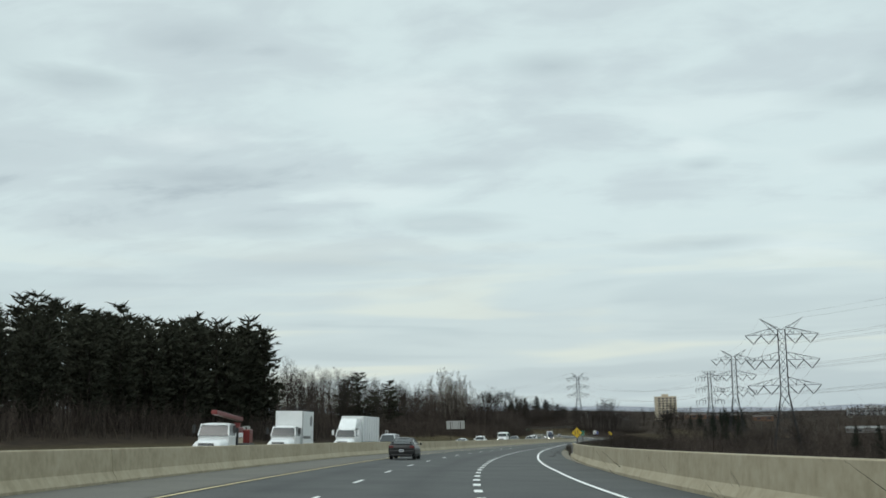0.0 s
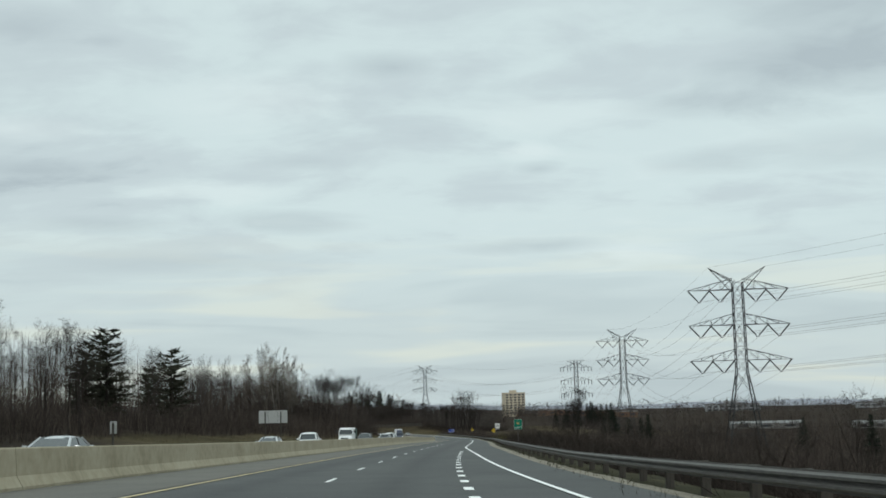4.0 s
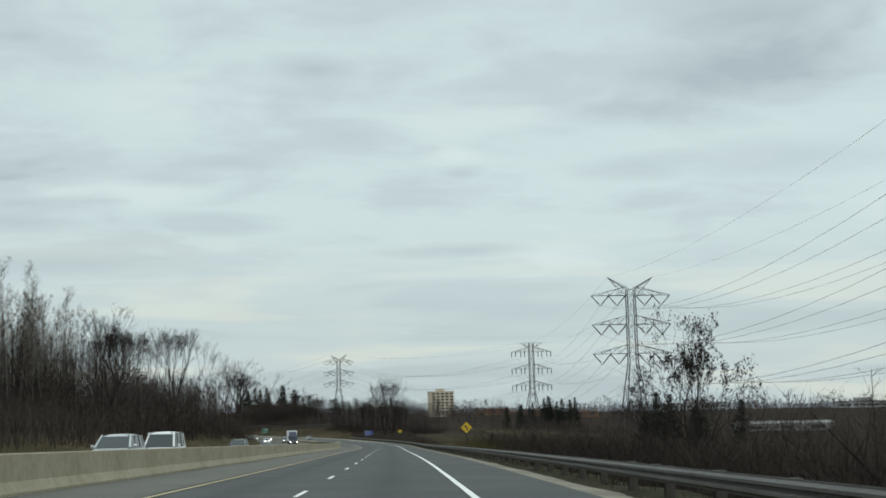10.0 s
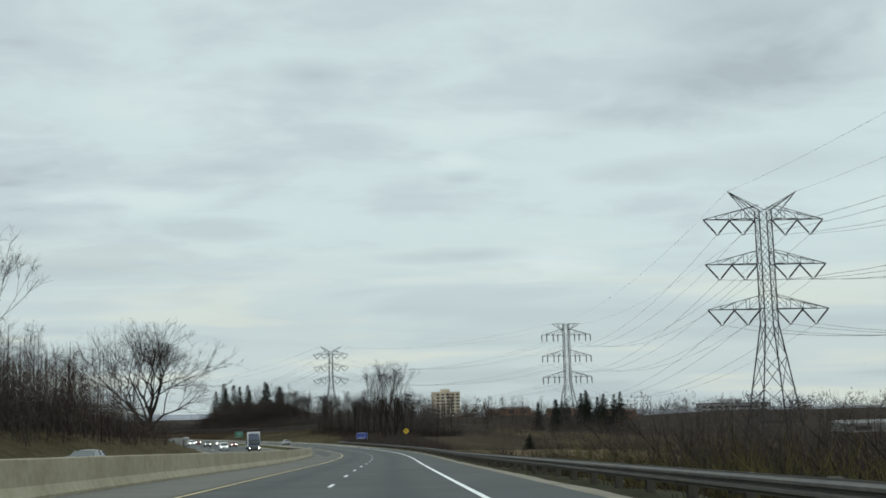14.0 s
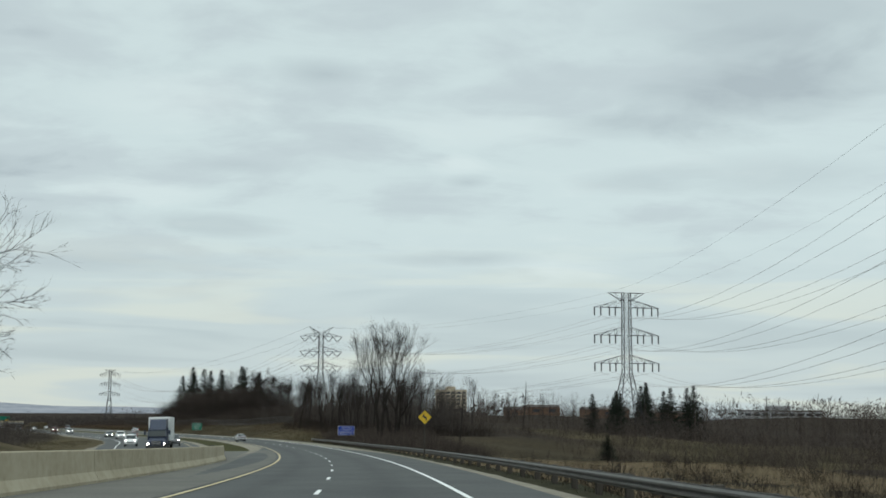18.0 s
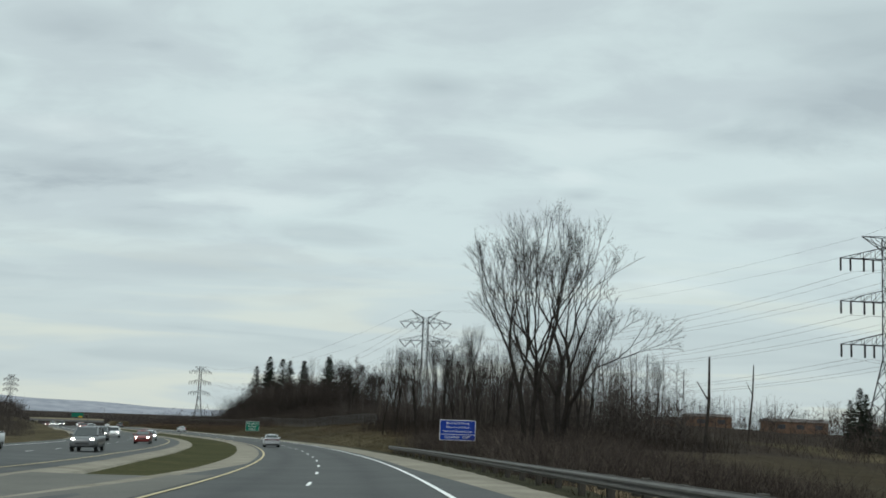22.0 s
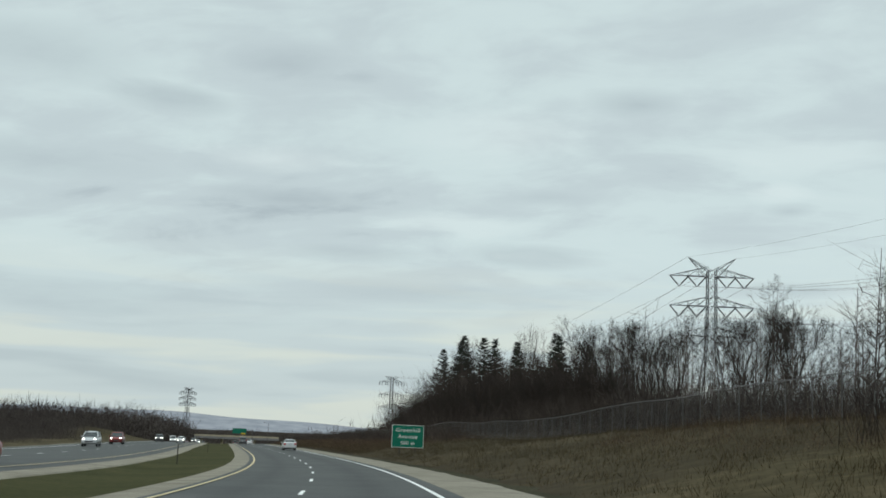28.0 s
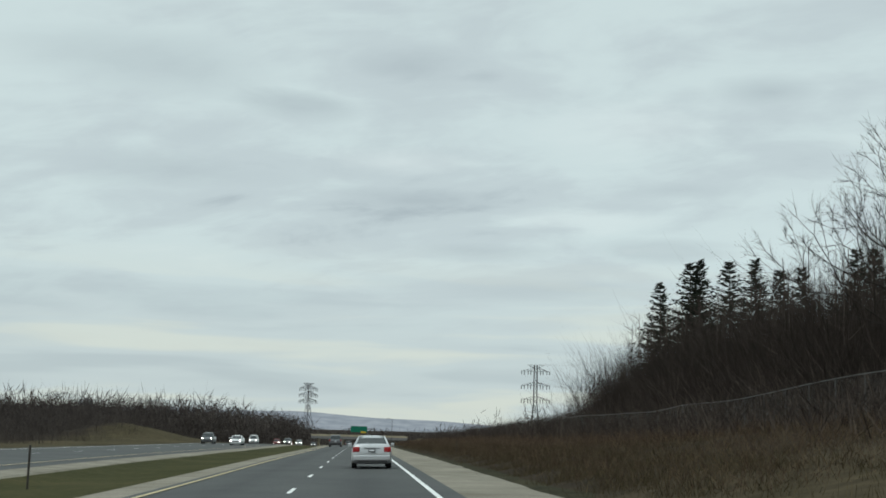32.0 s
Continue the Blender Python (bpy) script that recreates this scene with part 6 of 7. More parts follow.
# ---- the overpass ----
s = 1450
p, a = road(s, 0), math.degrees(float(at_line(s)[3]))
t = empty("overpass", Matrix.Translation(p) @ pose(0, 0, 0, 0, 0, a + 4), "pale concrete road bridge over the carriageways", "bridge")
part("deck", cube(-24, -6, 4.6, 26, 6, 5.9, 0.05), DARK_CONCRETE, t)
for y in (-6.0, 5.7):
    part("parapet", cube(-24, y, 5.9, 26, y + 0.3, 6.7, 0.03), CONCRETE, t)
for x in (-20.0, -7.8, 11.5):
    for y in (-3.5, 0, 3.5):
        bm = bmesh.new()
        rod(bm, (x, y, -1.5), (x, y, 3.7), 0.55, 10)
        part("pier", bm, CONCRETE, t)
    part("pier_cap", cube(x - 0.7, -5, 3.6, x + 0.7, 5, 4.6, 0.05), CONCRETE, t)
for x0, x1 in ((-50, -22), (20, 44)):
    bm = bmesh.new()
    hi, lo = (x0, x1) if x0 < 0 else (x1, x0)
    vs = [bm.verts.new(q) for q in ((hi, -9, -2), (lo, -9, -2), (lo, 9, -2), (hi, 9, -2), (hi, -7, 5.6), (hi + (lo - hi) * 0.45, -7, 5.6), (hi + (lo - hi) * 0.45, 7, 5.6), (hi, 7, 5.6))]
    for f in ((0, 1, 5, 4), (1, 2, 6, 5), (2, 3, 7, 6), (3, 0, 4, 7), (4, 5, 6, 7)):
        bm.faces.new([vs[i] for i in f])
    part("abutment_slope", bm, MEADOW, t)


# ---- poles ----
def lamp_post(s, off, high, turn):
    g = ground_at(s, off)
    t = empty("street_lamp", Matrix.Translation(g) @ pose(0, 0, 0, 0, 0, turn), "grey steel street lamp with a curved arm", "street lamp", "street lamps")
    bm = bmesh.new()
    rod(bm, (0, 0, -0.3), (0, 0, high), 0.13, 8, 0.08)
    part("pole", bm, GALVANIZED, t)
    bm = bmesh.new()
    for i in range(4):
        rod(bm, (0.6 * i, 0, high + 0.5 * math.sin(i * 0.45)), (0.6 * (i + 1), 0, high + 0.5 * math.sin((i + 1) * 0.45)), 0.05, 6)
    part("arm", bm, GALVANIZED, t)
    part("lamp_head", cube(2.3, -0.15, high + 0.35, 3.0, 0.15, high + 0.52, 0.04), GALVANIZED, t)


lamp_post(600, 88, 9, 190)
lamp_post(660, 150, 9, 190)
lamp_post(1290, 14, 11, 160)


def utility_pole(s, off, high):
    g = ground_at(s, off)
    t = empty("utility_pole", Matrix.Translation(g), "dark wooden utility pole with cross arm", "utility pole", "utility poles")
    bm = bmesh.new()
    rod(bm, (0, 0, -0.5), (0, 0, high), 0.16, 7, 0.11)
    part("pole", bm, WEATHERED_WOOD, t)
    part("cross_arm", cube(-1.1, -0.06, high - 0.9, 1.1, 0.06, high - 0.76, 0.01), WEATHERED_WOOD, t)
    for x in (-1.0, -0.4, 0.4, 1.0):
        part("insulator", cube(x - 0.05, -0.05, high - 0.76, x + 0.05, 0.05, high - 0.55, 0.01), SIGN_BACK, t)


for s, o, h in ((690, 150, 11), (620, 140, 11), (760, 170, 11), (1210, -60, 12), (1260, -62, 12), (560, 170, 11)):
    utility_pole(s, o, h)

# the broken dead trunks by the meadow
for s, off, h, lean in ((638.7, 28.8, 8.6, 4), (702.5, 62.3, 10.5, 5)):
    g = ground_at(s, off)
    t = empty("dead_tree", Matrix.Translation(g) @ pose(0, 0, 0, 0, lean, 0), "broken dead tree trunk without crown", "tree", "dead trunks")
    bm = bmesh.new()
    rod(bm, (0, 0, -0.4), (0.1, 0, h * 0.6), 0.15, 7, 0.12)
    rod(bm, (0.1, 0, h * 0.6), (-0.1, 0.1, h), 0.12, 7, 0.07)
    part("trunk", bm, BARK, t)
    bm = bmesh.new()
    rod(bm, (0.05, 0, h * 0.62), (-0.9, 0.1, h * 0.78), 0.06, 5, 0.03)
    part("branch_stub", bm, BARK, t)

# ---- vehicles ----
def paint(name, colour, rough=0.3, metal=0.4):
    m = surface(name, [tuple(c * 0.93 for c in colour), tuple(min(1, c * 1.05) for c in colour)], rough, 2.0, 0.7, metal=metal)
    m.node_tree.nodes["Principled BSDF"].inputs["Coat Weight"].default_value = 0.25
    return m


def glow(name, colour, power):
    m = bpy.data.materials.new(name)
    m.use_nodes = True
    b = m.node_tree.nodes["Principled BSDF"]
    b.inputs["Base Color"].default_value = (*colour, 1)
    b.inputs["Emission Color"].default_value, b.inputs["Emission Strength"].default_value = (*colour, 1), power
    return m


SILVER = paint("silver_paint", (0.46, 0.47, 0.48))
CHAMPAGNE = paint("pale_silver_paint", (0.36, 0.37, 0.38))
BLACK_PAINT = paint("black_paint", (0.006, 0.006, 0.007), 0.3, 0.0)
_b = BLACK_PAINT.node_tree.nodes["Principled BSDF"]
_b.inputs["Coat Weight"].default_value, _b.inputs["Specular IOR Level"].default_value = 0.05, 0.35
WHITE_PAINT = paint("white_paint", (0.68, 0.69, 0.69), 0.35, 0.0)
RED_PAINT = paint("dark_red_paint", (0.16, 0.02, 0.018), 0.35, 0.2)
BLUE_PAINT = paint("dark_blue_paint", (0.010, 0.018, 0.045), 0.45, 0.0)
BLUE_PAINT.node_tree.nodes["Principled BSDF"].inputs["Coat Weight"].default_value = 0.0
GREY_PAINT = paint("grey_paint", (0.12, 0.125, 0.13), 0.3, 0.4)
YELLOW_PAINT = paint("yellow_paint", (0.5, 0.34, 0.04), 0.4, 0.0)
GLASS_DARK = bpy.data.materials.new("vehicle_glass")
GLASS_DARK.use_nodes = True
_b = GLASS_DARK.node_tree.nodes["Principled BSDF"]
_b.inputs["Base Color"].default_value, _b.inputs["Roughness"].default_value, _b.inputs["Specular IOR Level"].default_value = (0.022, 0.028, 0.030, 1), 0.08, 0.45
RUBBER = surface("tyre_rubber", [(0.012, 0.012, 0.012), (0.024, 0.024, 0.024)], 0.85, 8, 1)
RIM = surface("alloy_rim", [(0.28, 0.285, 0.29), (0.38, 0.385, 0.39)], 0.35, 5, 1, metal=0.7)
PLASTIC = surface("black_plastic", [(0.015, 0.015, 0.016), (0.03, 0.03, 0.031)], 0.6, 6, 1)
TAIL = surface("red_lamp_lens", [(0.26, 0.015, 0.018), (0.34, 0.025, 0.025)], 0.2, 4, 1)
TAIL_DARK = surface("smoked_red_lens", [(0.075, 0.012, 0.014), (0.10, 0.018, 0.018)], 0.2, 4, 1)
LENS = surface("clear_lamp_lens", [(0.55, 0.56, 0.57), (0.65, 0.66, 0.67)], 0.15, 4, 1)
HEADLAMP = glow("lit_headlamp", (1.0, 0.93, 0.8), 12.0)
PLATE = surface("number_plate", [(0.6, 0.62, 0.64), (0.68, 0.7, 0.72)], 0.4, 6, 1)
CANVAS = surface("white_box_panel", [(0.60, 0.62, 0.62), (0.70, 0.71, 0.71)], 0.5, 1.2, 0.3)

_cache = {}


def wheel(parent, x, y, r, w, deep=True):
    key = (round(r, 3), round(w, 3))
    if key not in _cache:
        bm = bmesh.new()
        prof = [(r * 0.62, -w / 2), (r * 0.93, -w / 2), (r, -w * 0.36), (r, w * 0.36), (r * 0.93, w / 2), (r * 0.62, w / 2)]
        n = 20
        rings = [[bm.verts.new((o, q * math.cos(2 * math.pi * k / n), q * math.sin(2 * math.pi * k / n))) for q, o in prof] for k in range(n)]
        for k in range(n):
            for j in range(len(prof)):
                j2 = (j + 1) % len(prof)
                bm.faces.new((rings[k][j], rings[k][j2], rings[(k + 1) % n][j2], rings[(k + 1) % n][j]))
        tyre = bpy.data.meshes.new("tyre")
        bmesh.ops.recalc_face_normals(bm, faces=bm.faces)
        bm.to_mesh(tyre)
        bm.free()
        tyre.materials.append(RUBBER)
        bm = bmesh.new()
        for side in (-1, 1):
            x0 = side * w * 0.36
            bmesh.ops.create_cone(bm, cap_ends=True, segments=16, radius1=r * 0.2, radius2=r * 0.16, depth=0.03, matrix=Matrix.Translation((x0 + side * 0.03, 0, 0)) @ Matrix.Rotation(math.pi / 2, 4, "Y"))
            for k in range(5):
                a = 2 * math.pi * k / 5
                rod(bm, (x0 + side * 0.02, 0.1 * r * math.cos(a), 0.1 * r * math.sin(a)), (x0, 0.62 * r * math.cos(a), 0.62 * r * math.sin(a)), r * 0.13, 4)
            bmesh.ops.create_cone(bm, cap_ends=True, segments=20, radius1=r * 0.63, radius2=r * 0.63, depth=0.02, matrix=Matrix.Translation((x0 - side * 0.04, 0, 0)) @ Matrix.Rotation(math.pi / 2, 4, "Y"))
        rim = bpy.data.meshes.new("rim")
        bm.to_mesh(rim)
        bm.free()
        rim.materials.append(RIM)
        _cache[key] = (tyre, rim)
    hub = new("wheel", _cache[key][0])
    hub.parent, hub.location = parent, (x, y, r)
    rim = new("rim", _cache[key][1])
    rim.parent = hub


def shell(stations, material, parent, name="body"):
    """Lofted body: rows of y, bottom, shoulder height, top height, half width, half width on top."""
    rows, st = [], np.array(stations, float)
    grad = np.gradient(st, st[:, 0], axis=0)
    for i in range(len(st) - 1):
        d = st[i + 1, 0] - st[i, 0]
        for u in (0.0, 0.5) if d < 0.2 else (0.0, 0.25, 0.5, 0.75):
            lin = st[i] + (st[i + 1] - st[i]) * u
            cub = (2 * u**3 - 3 * u**2 + 1) * st[i] + (u**3 - 2 * u**2 + u) * d * grad[i] + (3 * u**2 - 2 * u**3) * st[i + 1] + (u**3 - u**2) * d * grad[i + 1]
            rows.append([lin[0], *(0.5 * lin[1:] + 0.5 * cub[1:])] if d >= 0.2 else lin)
    stations = rows + [st[-1]]
    verts, faces = [], []
    for y, zb, zs, zt, hw, ht in stations:
        half = [(hw * 0.80, zb), (hw * 0.96, zb + 0.05), (hw, zb + (zs - zb) * 0.45), (hw * 0.985, zs - 0.06), (hw * 0.94, zs), (ht, zt - 0.012), (ht * 0.5, zt)]
        ring = [(x, y, z) for x, z in half] + [(-x, y, z) for x, z in half[::-1]]
        verts += ring
    k = 14
    for i in range(len(stations) - 1):
        for j in range(k):
            faces.append((i * k + j, i * k + (j + 1) % k, (i + 1) * k + (j + 1) % k, (i + 1) * k + j))
    faces += [tuple(range(k))[::-1], tuple((len(stations) - 1) * k + j for j in range(k))]
    ob = mesh(name, verts, faces, material, parent, smooth=False)
    bm = bmesh.new()
    bm.from_mesh(ob.data)
    bmesh.ops.recalc_face_normals(bm, faces=bm.faces)
    bm.to_mesh(ob.data)
    bm.free()
    ob.data.polygons.foreach_set("use_smooth", [len(p.vertices) == 4 for p in ob.data.polygons])
    return ob


def panel(pts, material, parent, name, out=0.0):
    """A thin pane through four points, pushed out along its normal."""
    p = [Vector(q) for q in pts]
    nrm = (p[1] - p[0]).cross(p[-1] - p[0]).normalized()
    bm = bmesh.new()
    a = [bm.verts.new(q + nrm * out) for q in p]
    b = [bm.verts.new(q + nrm * (out - 0.012)) for q in p]
    bm.faces.new(a)
    bm.faces.new(b[::-1])
    n = len(p)
    for i in range(n):
        bm.faces.new((a[i], b[i], b[(i + 1) % n], a[(i + 1) % n]))
    bmesh.ops.recalc_face_normals(bm, faces=bm.faces)
    return part(name, bm, material, parent)


def cabin(parent, material, belt, roof, wb, wr, ys, split=2):
    """Pillars, roof and panes. ys: rear of glass at the belt, rear of roof, front of roof, front of glass at the belt."""
    y0, y1, y2, y3 = ys
    low = [(-wb, y0, belt), (wb, y0, belt), (wb, y3, belt), (-wb, y3, belt)]
    top = [(-wr, y1, roof), (wr, y1, roof), (wr, y2, roof), (-wr, y2, roof)]
    bm = bmesh.new()
    ring = [(wr * 1.02, roof - 0.05), (wr * 0.9, roof + 0.01), (wr * 0.45, roof + 0.045), (-wr * 0.45, roof + 0.045), (-wr * 0.9, roof + 0.01), (-wr * 1.02, roof - 0.05)]
    rows = []
    for y, dz in ((y1 - 0.10, -0.05), (y1 + 0.05, 0.0), ((y1 + y2) / 2, 0.03), (y2 - 0.05, 0.0), (y2 + 0.12, -0.06)):
        rows.append([bm.verts.new((x, y, z + dz)) for x, z in ring])
    for r0, r1 in zip(rows[:-1], rows[1:]):
        for j in range(5):
            bm.faces.new((r0[j], r0[j + 1], r1[j + 1], r1[j]))
    bm.faces.new(rows[0])
    bm.faces.new(rows[-1][::-1])
    bmesh.ops.recalc_face_normals(bm, faces=bm.faces)
    part("roof", bm, material, parent, smooth=True)
    for k in range(4):
        bm = bmesh.new()
        rod(bm, low[k], top[k], 0.06, 5, 0.05)
        part("pillar", bm, material, parent)
    mix = lambda a, b, u: tuple(a[i] + (b[i] - a[i]) * u for i in range(3))
    panel([low[0], low[1], top[1], top[0]], GLASS_DARK, parent, "rear_window", 0.02)
    panel([low[2], low[3], top[3], top[2]], GLASS_DARK, parent, "windshield", 0.02)
    for a, b, sgn in ((1, 2, 1), (3, 0, 1)):
        for k in range(split):
            u0, u1 = k / split, (k + 1) / split
            panel([mix(low[a], low[b], u0 + 0.015), mix(low[a], low[b], u1 - 0.015), mix(top[a], top[b], u1 - 0.015), mix(top[a], top[b], u0 + 0.015)], GLASS_DARK, parent, "side_window", 0.012)
        for k in range(1, split):
            bm = bmesh.new()
            rod(bm, mix(low[a], low[b], k / split), mix(top[a], top[b], k / split), 0.04, 4)
            part("door_pillar", bm, PLASTIC, parent)


def car(kind, material, label, lit=False, group="traffic"):
    """A car at the origin: tail at y = 0, nose at +y."""
    t = empty("car", None, label, "car", group)
    if kind == "sedan":
        L, w, belt, roof = 4.84, 0.915, 0.98, 1.42
        shell([(0.0, 0.40, 0.62, 0.70, w * 0.86, w * 0.7), (0.06, 0.30, 0.86, 1.02, w * 0.94, w * 0.78), (0.30, 0.24, 0.93, 1.10, w, w * 0.80), (0.9, 0.20, 0.96, 1.06, w, w * 0.80), (2.2, 0.18, 0.95, 1.00, w, w * 0.8), (3.4, 0.18, 0.90, 0.98, w, w * 0.78), (4.3, 0.20, 0.78, 0.88, w * 0.97, w * 0.72), (4.75, 0.24, 0.62, 0.74, w * 0.84, w * 0.6), (4.84, 0.34, 0.54, 0.6, w * 0.74, w * 0.5)], material, t)
        cabin(t, material, 1.0, roof, w * 0.86, w * 0.64, (0.62, 1.25, 2.65, 3.55))
        wy, wr_ = (0.98, 3.82), 0.335
    elif kind == "coupe":
        L, w, belt, roof = 4.75, 0.895, 0.95, 1.37
        shell([(0.0, 0.40, 0.66, 0.74, w * 0.88, w * 0.7), (0.07, 0.28, 0.84, 0.96, w * 0.96, w * 0.78), (0.35, 0.22, 0.90, 1.03, w, w * 0.8), (1.0, 0.18, 0.93, 1.02, w, w * 0.8), (2.2, 0.17, 0.92, 0.97, w, w * 0.8), (3.4, 0.17, 0.86, 0.93, w, w * 0.77), (4.2, 0.19, 0.74, 0.82, w * 0.96, w * 0.7), (4.65, 0.24, 0.58, 0.66, w * 0.82, w * 0.55), (4.75, 0.32, 0.5, 0.55, w * 0.7, w * 0.45)], material, t)
        cabin(t, material, 0.97, roof, w * 0.87, w * 0.62, (0.50, 1.35, 2.55, 3.50))
        wy, wr_ = (0.92, 3.65), 0.325
    elif kind == "small":
        L, w, belt, roof = 4.6, 0.87, 0.94, 1.37
        shell([(0.0, 0.40, 0.66, 0.74, w * 0.86, w * 0.7), (0.07, 0.28, 0.86, 0.96, w * 0.95, w * 0.8), (0.35, 0.22, 0.92, 1.02, w, w * 0.82), (1.0, 0.19, 0.94, 1.02, w, w * 0.8), (2.2, 0.18, 0.92, 0.97, w, w * 0.8), (3.4, 0.18, 0.86, 0.93, w, w * 0.77), (4.15, 0.2, 0.74, 0.82, w * 0.96, w * 0.7), (4.52, 0.24, 0.58, 0.66, w * 0.82, w * 0.55), (4.6, 0.32, 0.5, 0.55, w * 0.7, w * 0.45)], material, t)
        cabin(t, material, 0.97, roof, w * 0.87, w * 0.64, (0.55, 1.2, 2.55, 3.4))
        wy, wr_ = (0.92, 3.55), 0.315
    elif kind in ("suv", "van", "pickup"):
        L, w, belt, roof = 4.9, 0.95, 1.12, 1.74 if kind != "van" else 1.95
        shell([(0.0, 0.46, 0.8, 0.9, w * 0.9, w * 0.78), (0.06, 0.34, 1.05, 1.12, w * 0.96, w * 0.85), (0.5, 0.30, 1.08, 1.15, w, w * 0.86), (2.2, 0.28, 1.08, 1.14, w, w * 0.86), (3.5, 0.28, 1.04, 1.12, w, w * 0.84), (4.4, 0.30, 0.94, 1.04, w * 0.98, w * 0.8), (4.82, 0.34, 0.8, 0.9, w * 0.9, w * 0.7), (4.9, 0.42, 0.66, 0.72, w * 0.8, w * 0.6)], material, t)
        cabin(t, material, 1.12, roof, w * 0.9, w * 0.74, {"suv": (0.08, 0.35, 2.7, 3.55), "van": (0.05, 0.15, 3.1, 3.9), "pickup": (1.95, 2.05, 2.95, 3.6)}[kind], 3 if kind != "pickup" else 2)
        wy, wr_ = (0.95, 3.85), 0.37
    for y in wy:
        for sx in (-1, 1):
            wheel(t, sx * (w - 0.12), y, wr_, 0.23)
    for sx in (-1, 1):
        part("wing_mirror", cube(sx * (w + 0.02), wy[1] - 0.75, belt + 0.0, sx * (w + 0.19), wy[1] - 0.6, belt + 0.15, 0.03), material, t)
        if kind in ("sedan", "coupe"):
            m = TAIL if kind == "sedan" else TAIL_DARK
            part("tail_lamp", cube(sx * w * 0.60, -0.012, 0.74, sx * w * 0.95, 0.14, 0.97 if kind == "sedan" else 0.92, 0.03), m, t, "red tail lamp")
        elif kind == "small":
            part("tail_lamp", cube(sx * w * 0.46, -0.015, 0.74, sx * w * 0.95, 0.12, 0.90, 0.03), TAIL_DARK, t, "red tail lamp")
        else:
            part("tail_lamp", cube(sx * w * 0.8, -0.01, 0.85, sx * w * 0.96, 0.1, 1.2, 0.03), TAIL, t, "red tail lamp")
        z = 0.68 if kind in ("sedan", "coupe", "small") else 0.86
        bm = bmesh.new()
        bmesh.ops.create_uvsphere(bm, u_segments=10, v_segments=6, radius=0.12, matrix=Matrix.Translation((sx * w * 0.66, L - 0.16, z)) @ Matrix.Diagonal((1.5, 1.0, 0.7, 1)))
        part("headlamp", bm, HEADLAMP if lit else LENS, t, "lit headlamp" if lit else "", smooth=True)
    if kind == "small":
        part("tail_bar", cube(-w * 0.46, -0.012, 0.76, w * 0.46, 0.1, 0.89, 0.02), TAIL_DARK, t, "red lens strip across the boot lid")
        part("badge", cube(-0.07, -0.02, 0.80, 0.07, 0.0, 0.85, 0.01), RIM, t)
        part("trunk_spoiler", cube(-w * 0.72, 0.04, 1.0, w * 0.72, 0.24, 1.04, 0.015), material, t)
    if kind == "coupe":
        part("trunk_spoiler", cube(-w * 0.80, 0.06, 1.13, w * 0.80, 0.30, 1.165, 0.012), material, t)
        for sx in (-1, 1):
            part("spoiler_leg", cube(sx * w * 0.62, 0.12, 1.0, sx * w * 0.70, 0.26, 1.14, 0.01), material, t)
            part("reflector", cube(sx * w * 0.80, -0.02, 0.47, sx * w * 0.88, 0.03, 0.53, 0.01), LENS, t)
    part("rear_bumper", cube(-w * 0.93, -0.05, 0.36, w * 0.93, 0.16, 0.60, 0.05), material if kind in ("sedan", "small", "coupe") else PLASTIC, t)
    part("bumper_insert", cube(-w * 0.78, -0.03, 0.24, w * 0.78, 0.16, 0.40, 0.03), PLASTIC, t)
    part("grille", cube(-w * 0.5, L - 0.10, 0.48, w * 0.5, L + 0.01, 0.64, 0.02), PLASTIC, t)
    pz = {"coupe": 0.58, "small": 0.62}.get(kind, 0.82)
    pl = part("number_plate", cube(-0.155, -0.075, pz - 0.075, 0.155, 0.0 if kind != "sedan" else 0.02, pz + 0.075, 0.005), PLATE if kind != "sedan" else GREY_PAINT, t)
    part("plate_marking", cube(-0.12, -0.08, pz - 0.035, 0.12, -0.073, pz + 0.035), BLUE_PAINT if kind != "sedan" else PLATE, pl)
    if kind == "pickup":
        part("cargo_bed", cube(-w * 0.95, 0.02, 1.1, w * 0.95, 1.9, 1.2, 0.02), PLASTIC, t)
    if kind == "sedan":
        part("trim_strip", cube(-0.36, -0.012, 0.90, 0.36, 0.03, 0.945, 0.008), RIM, t, "chrome strip over the number plate")
        bm = bmesh.new()
        rod(bm, (0, 1.5, roof), (0, 1.35, roof + 0.16), 0.02, 5, 0.01)
        part("roof_aerial", bm, PLASTIC, t)
    return t


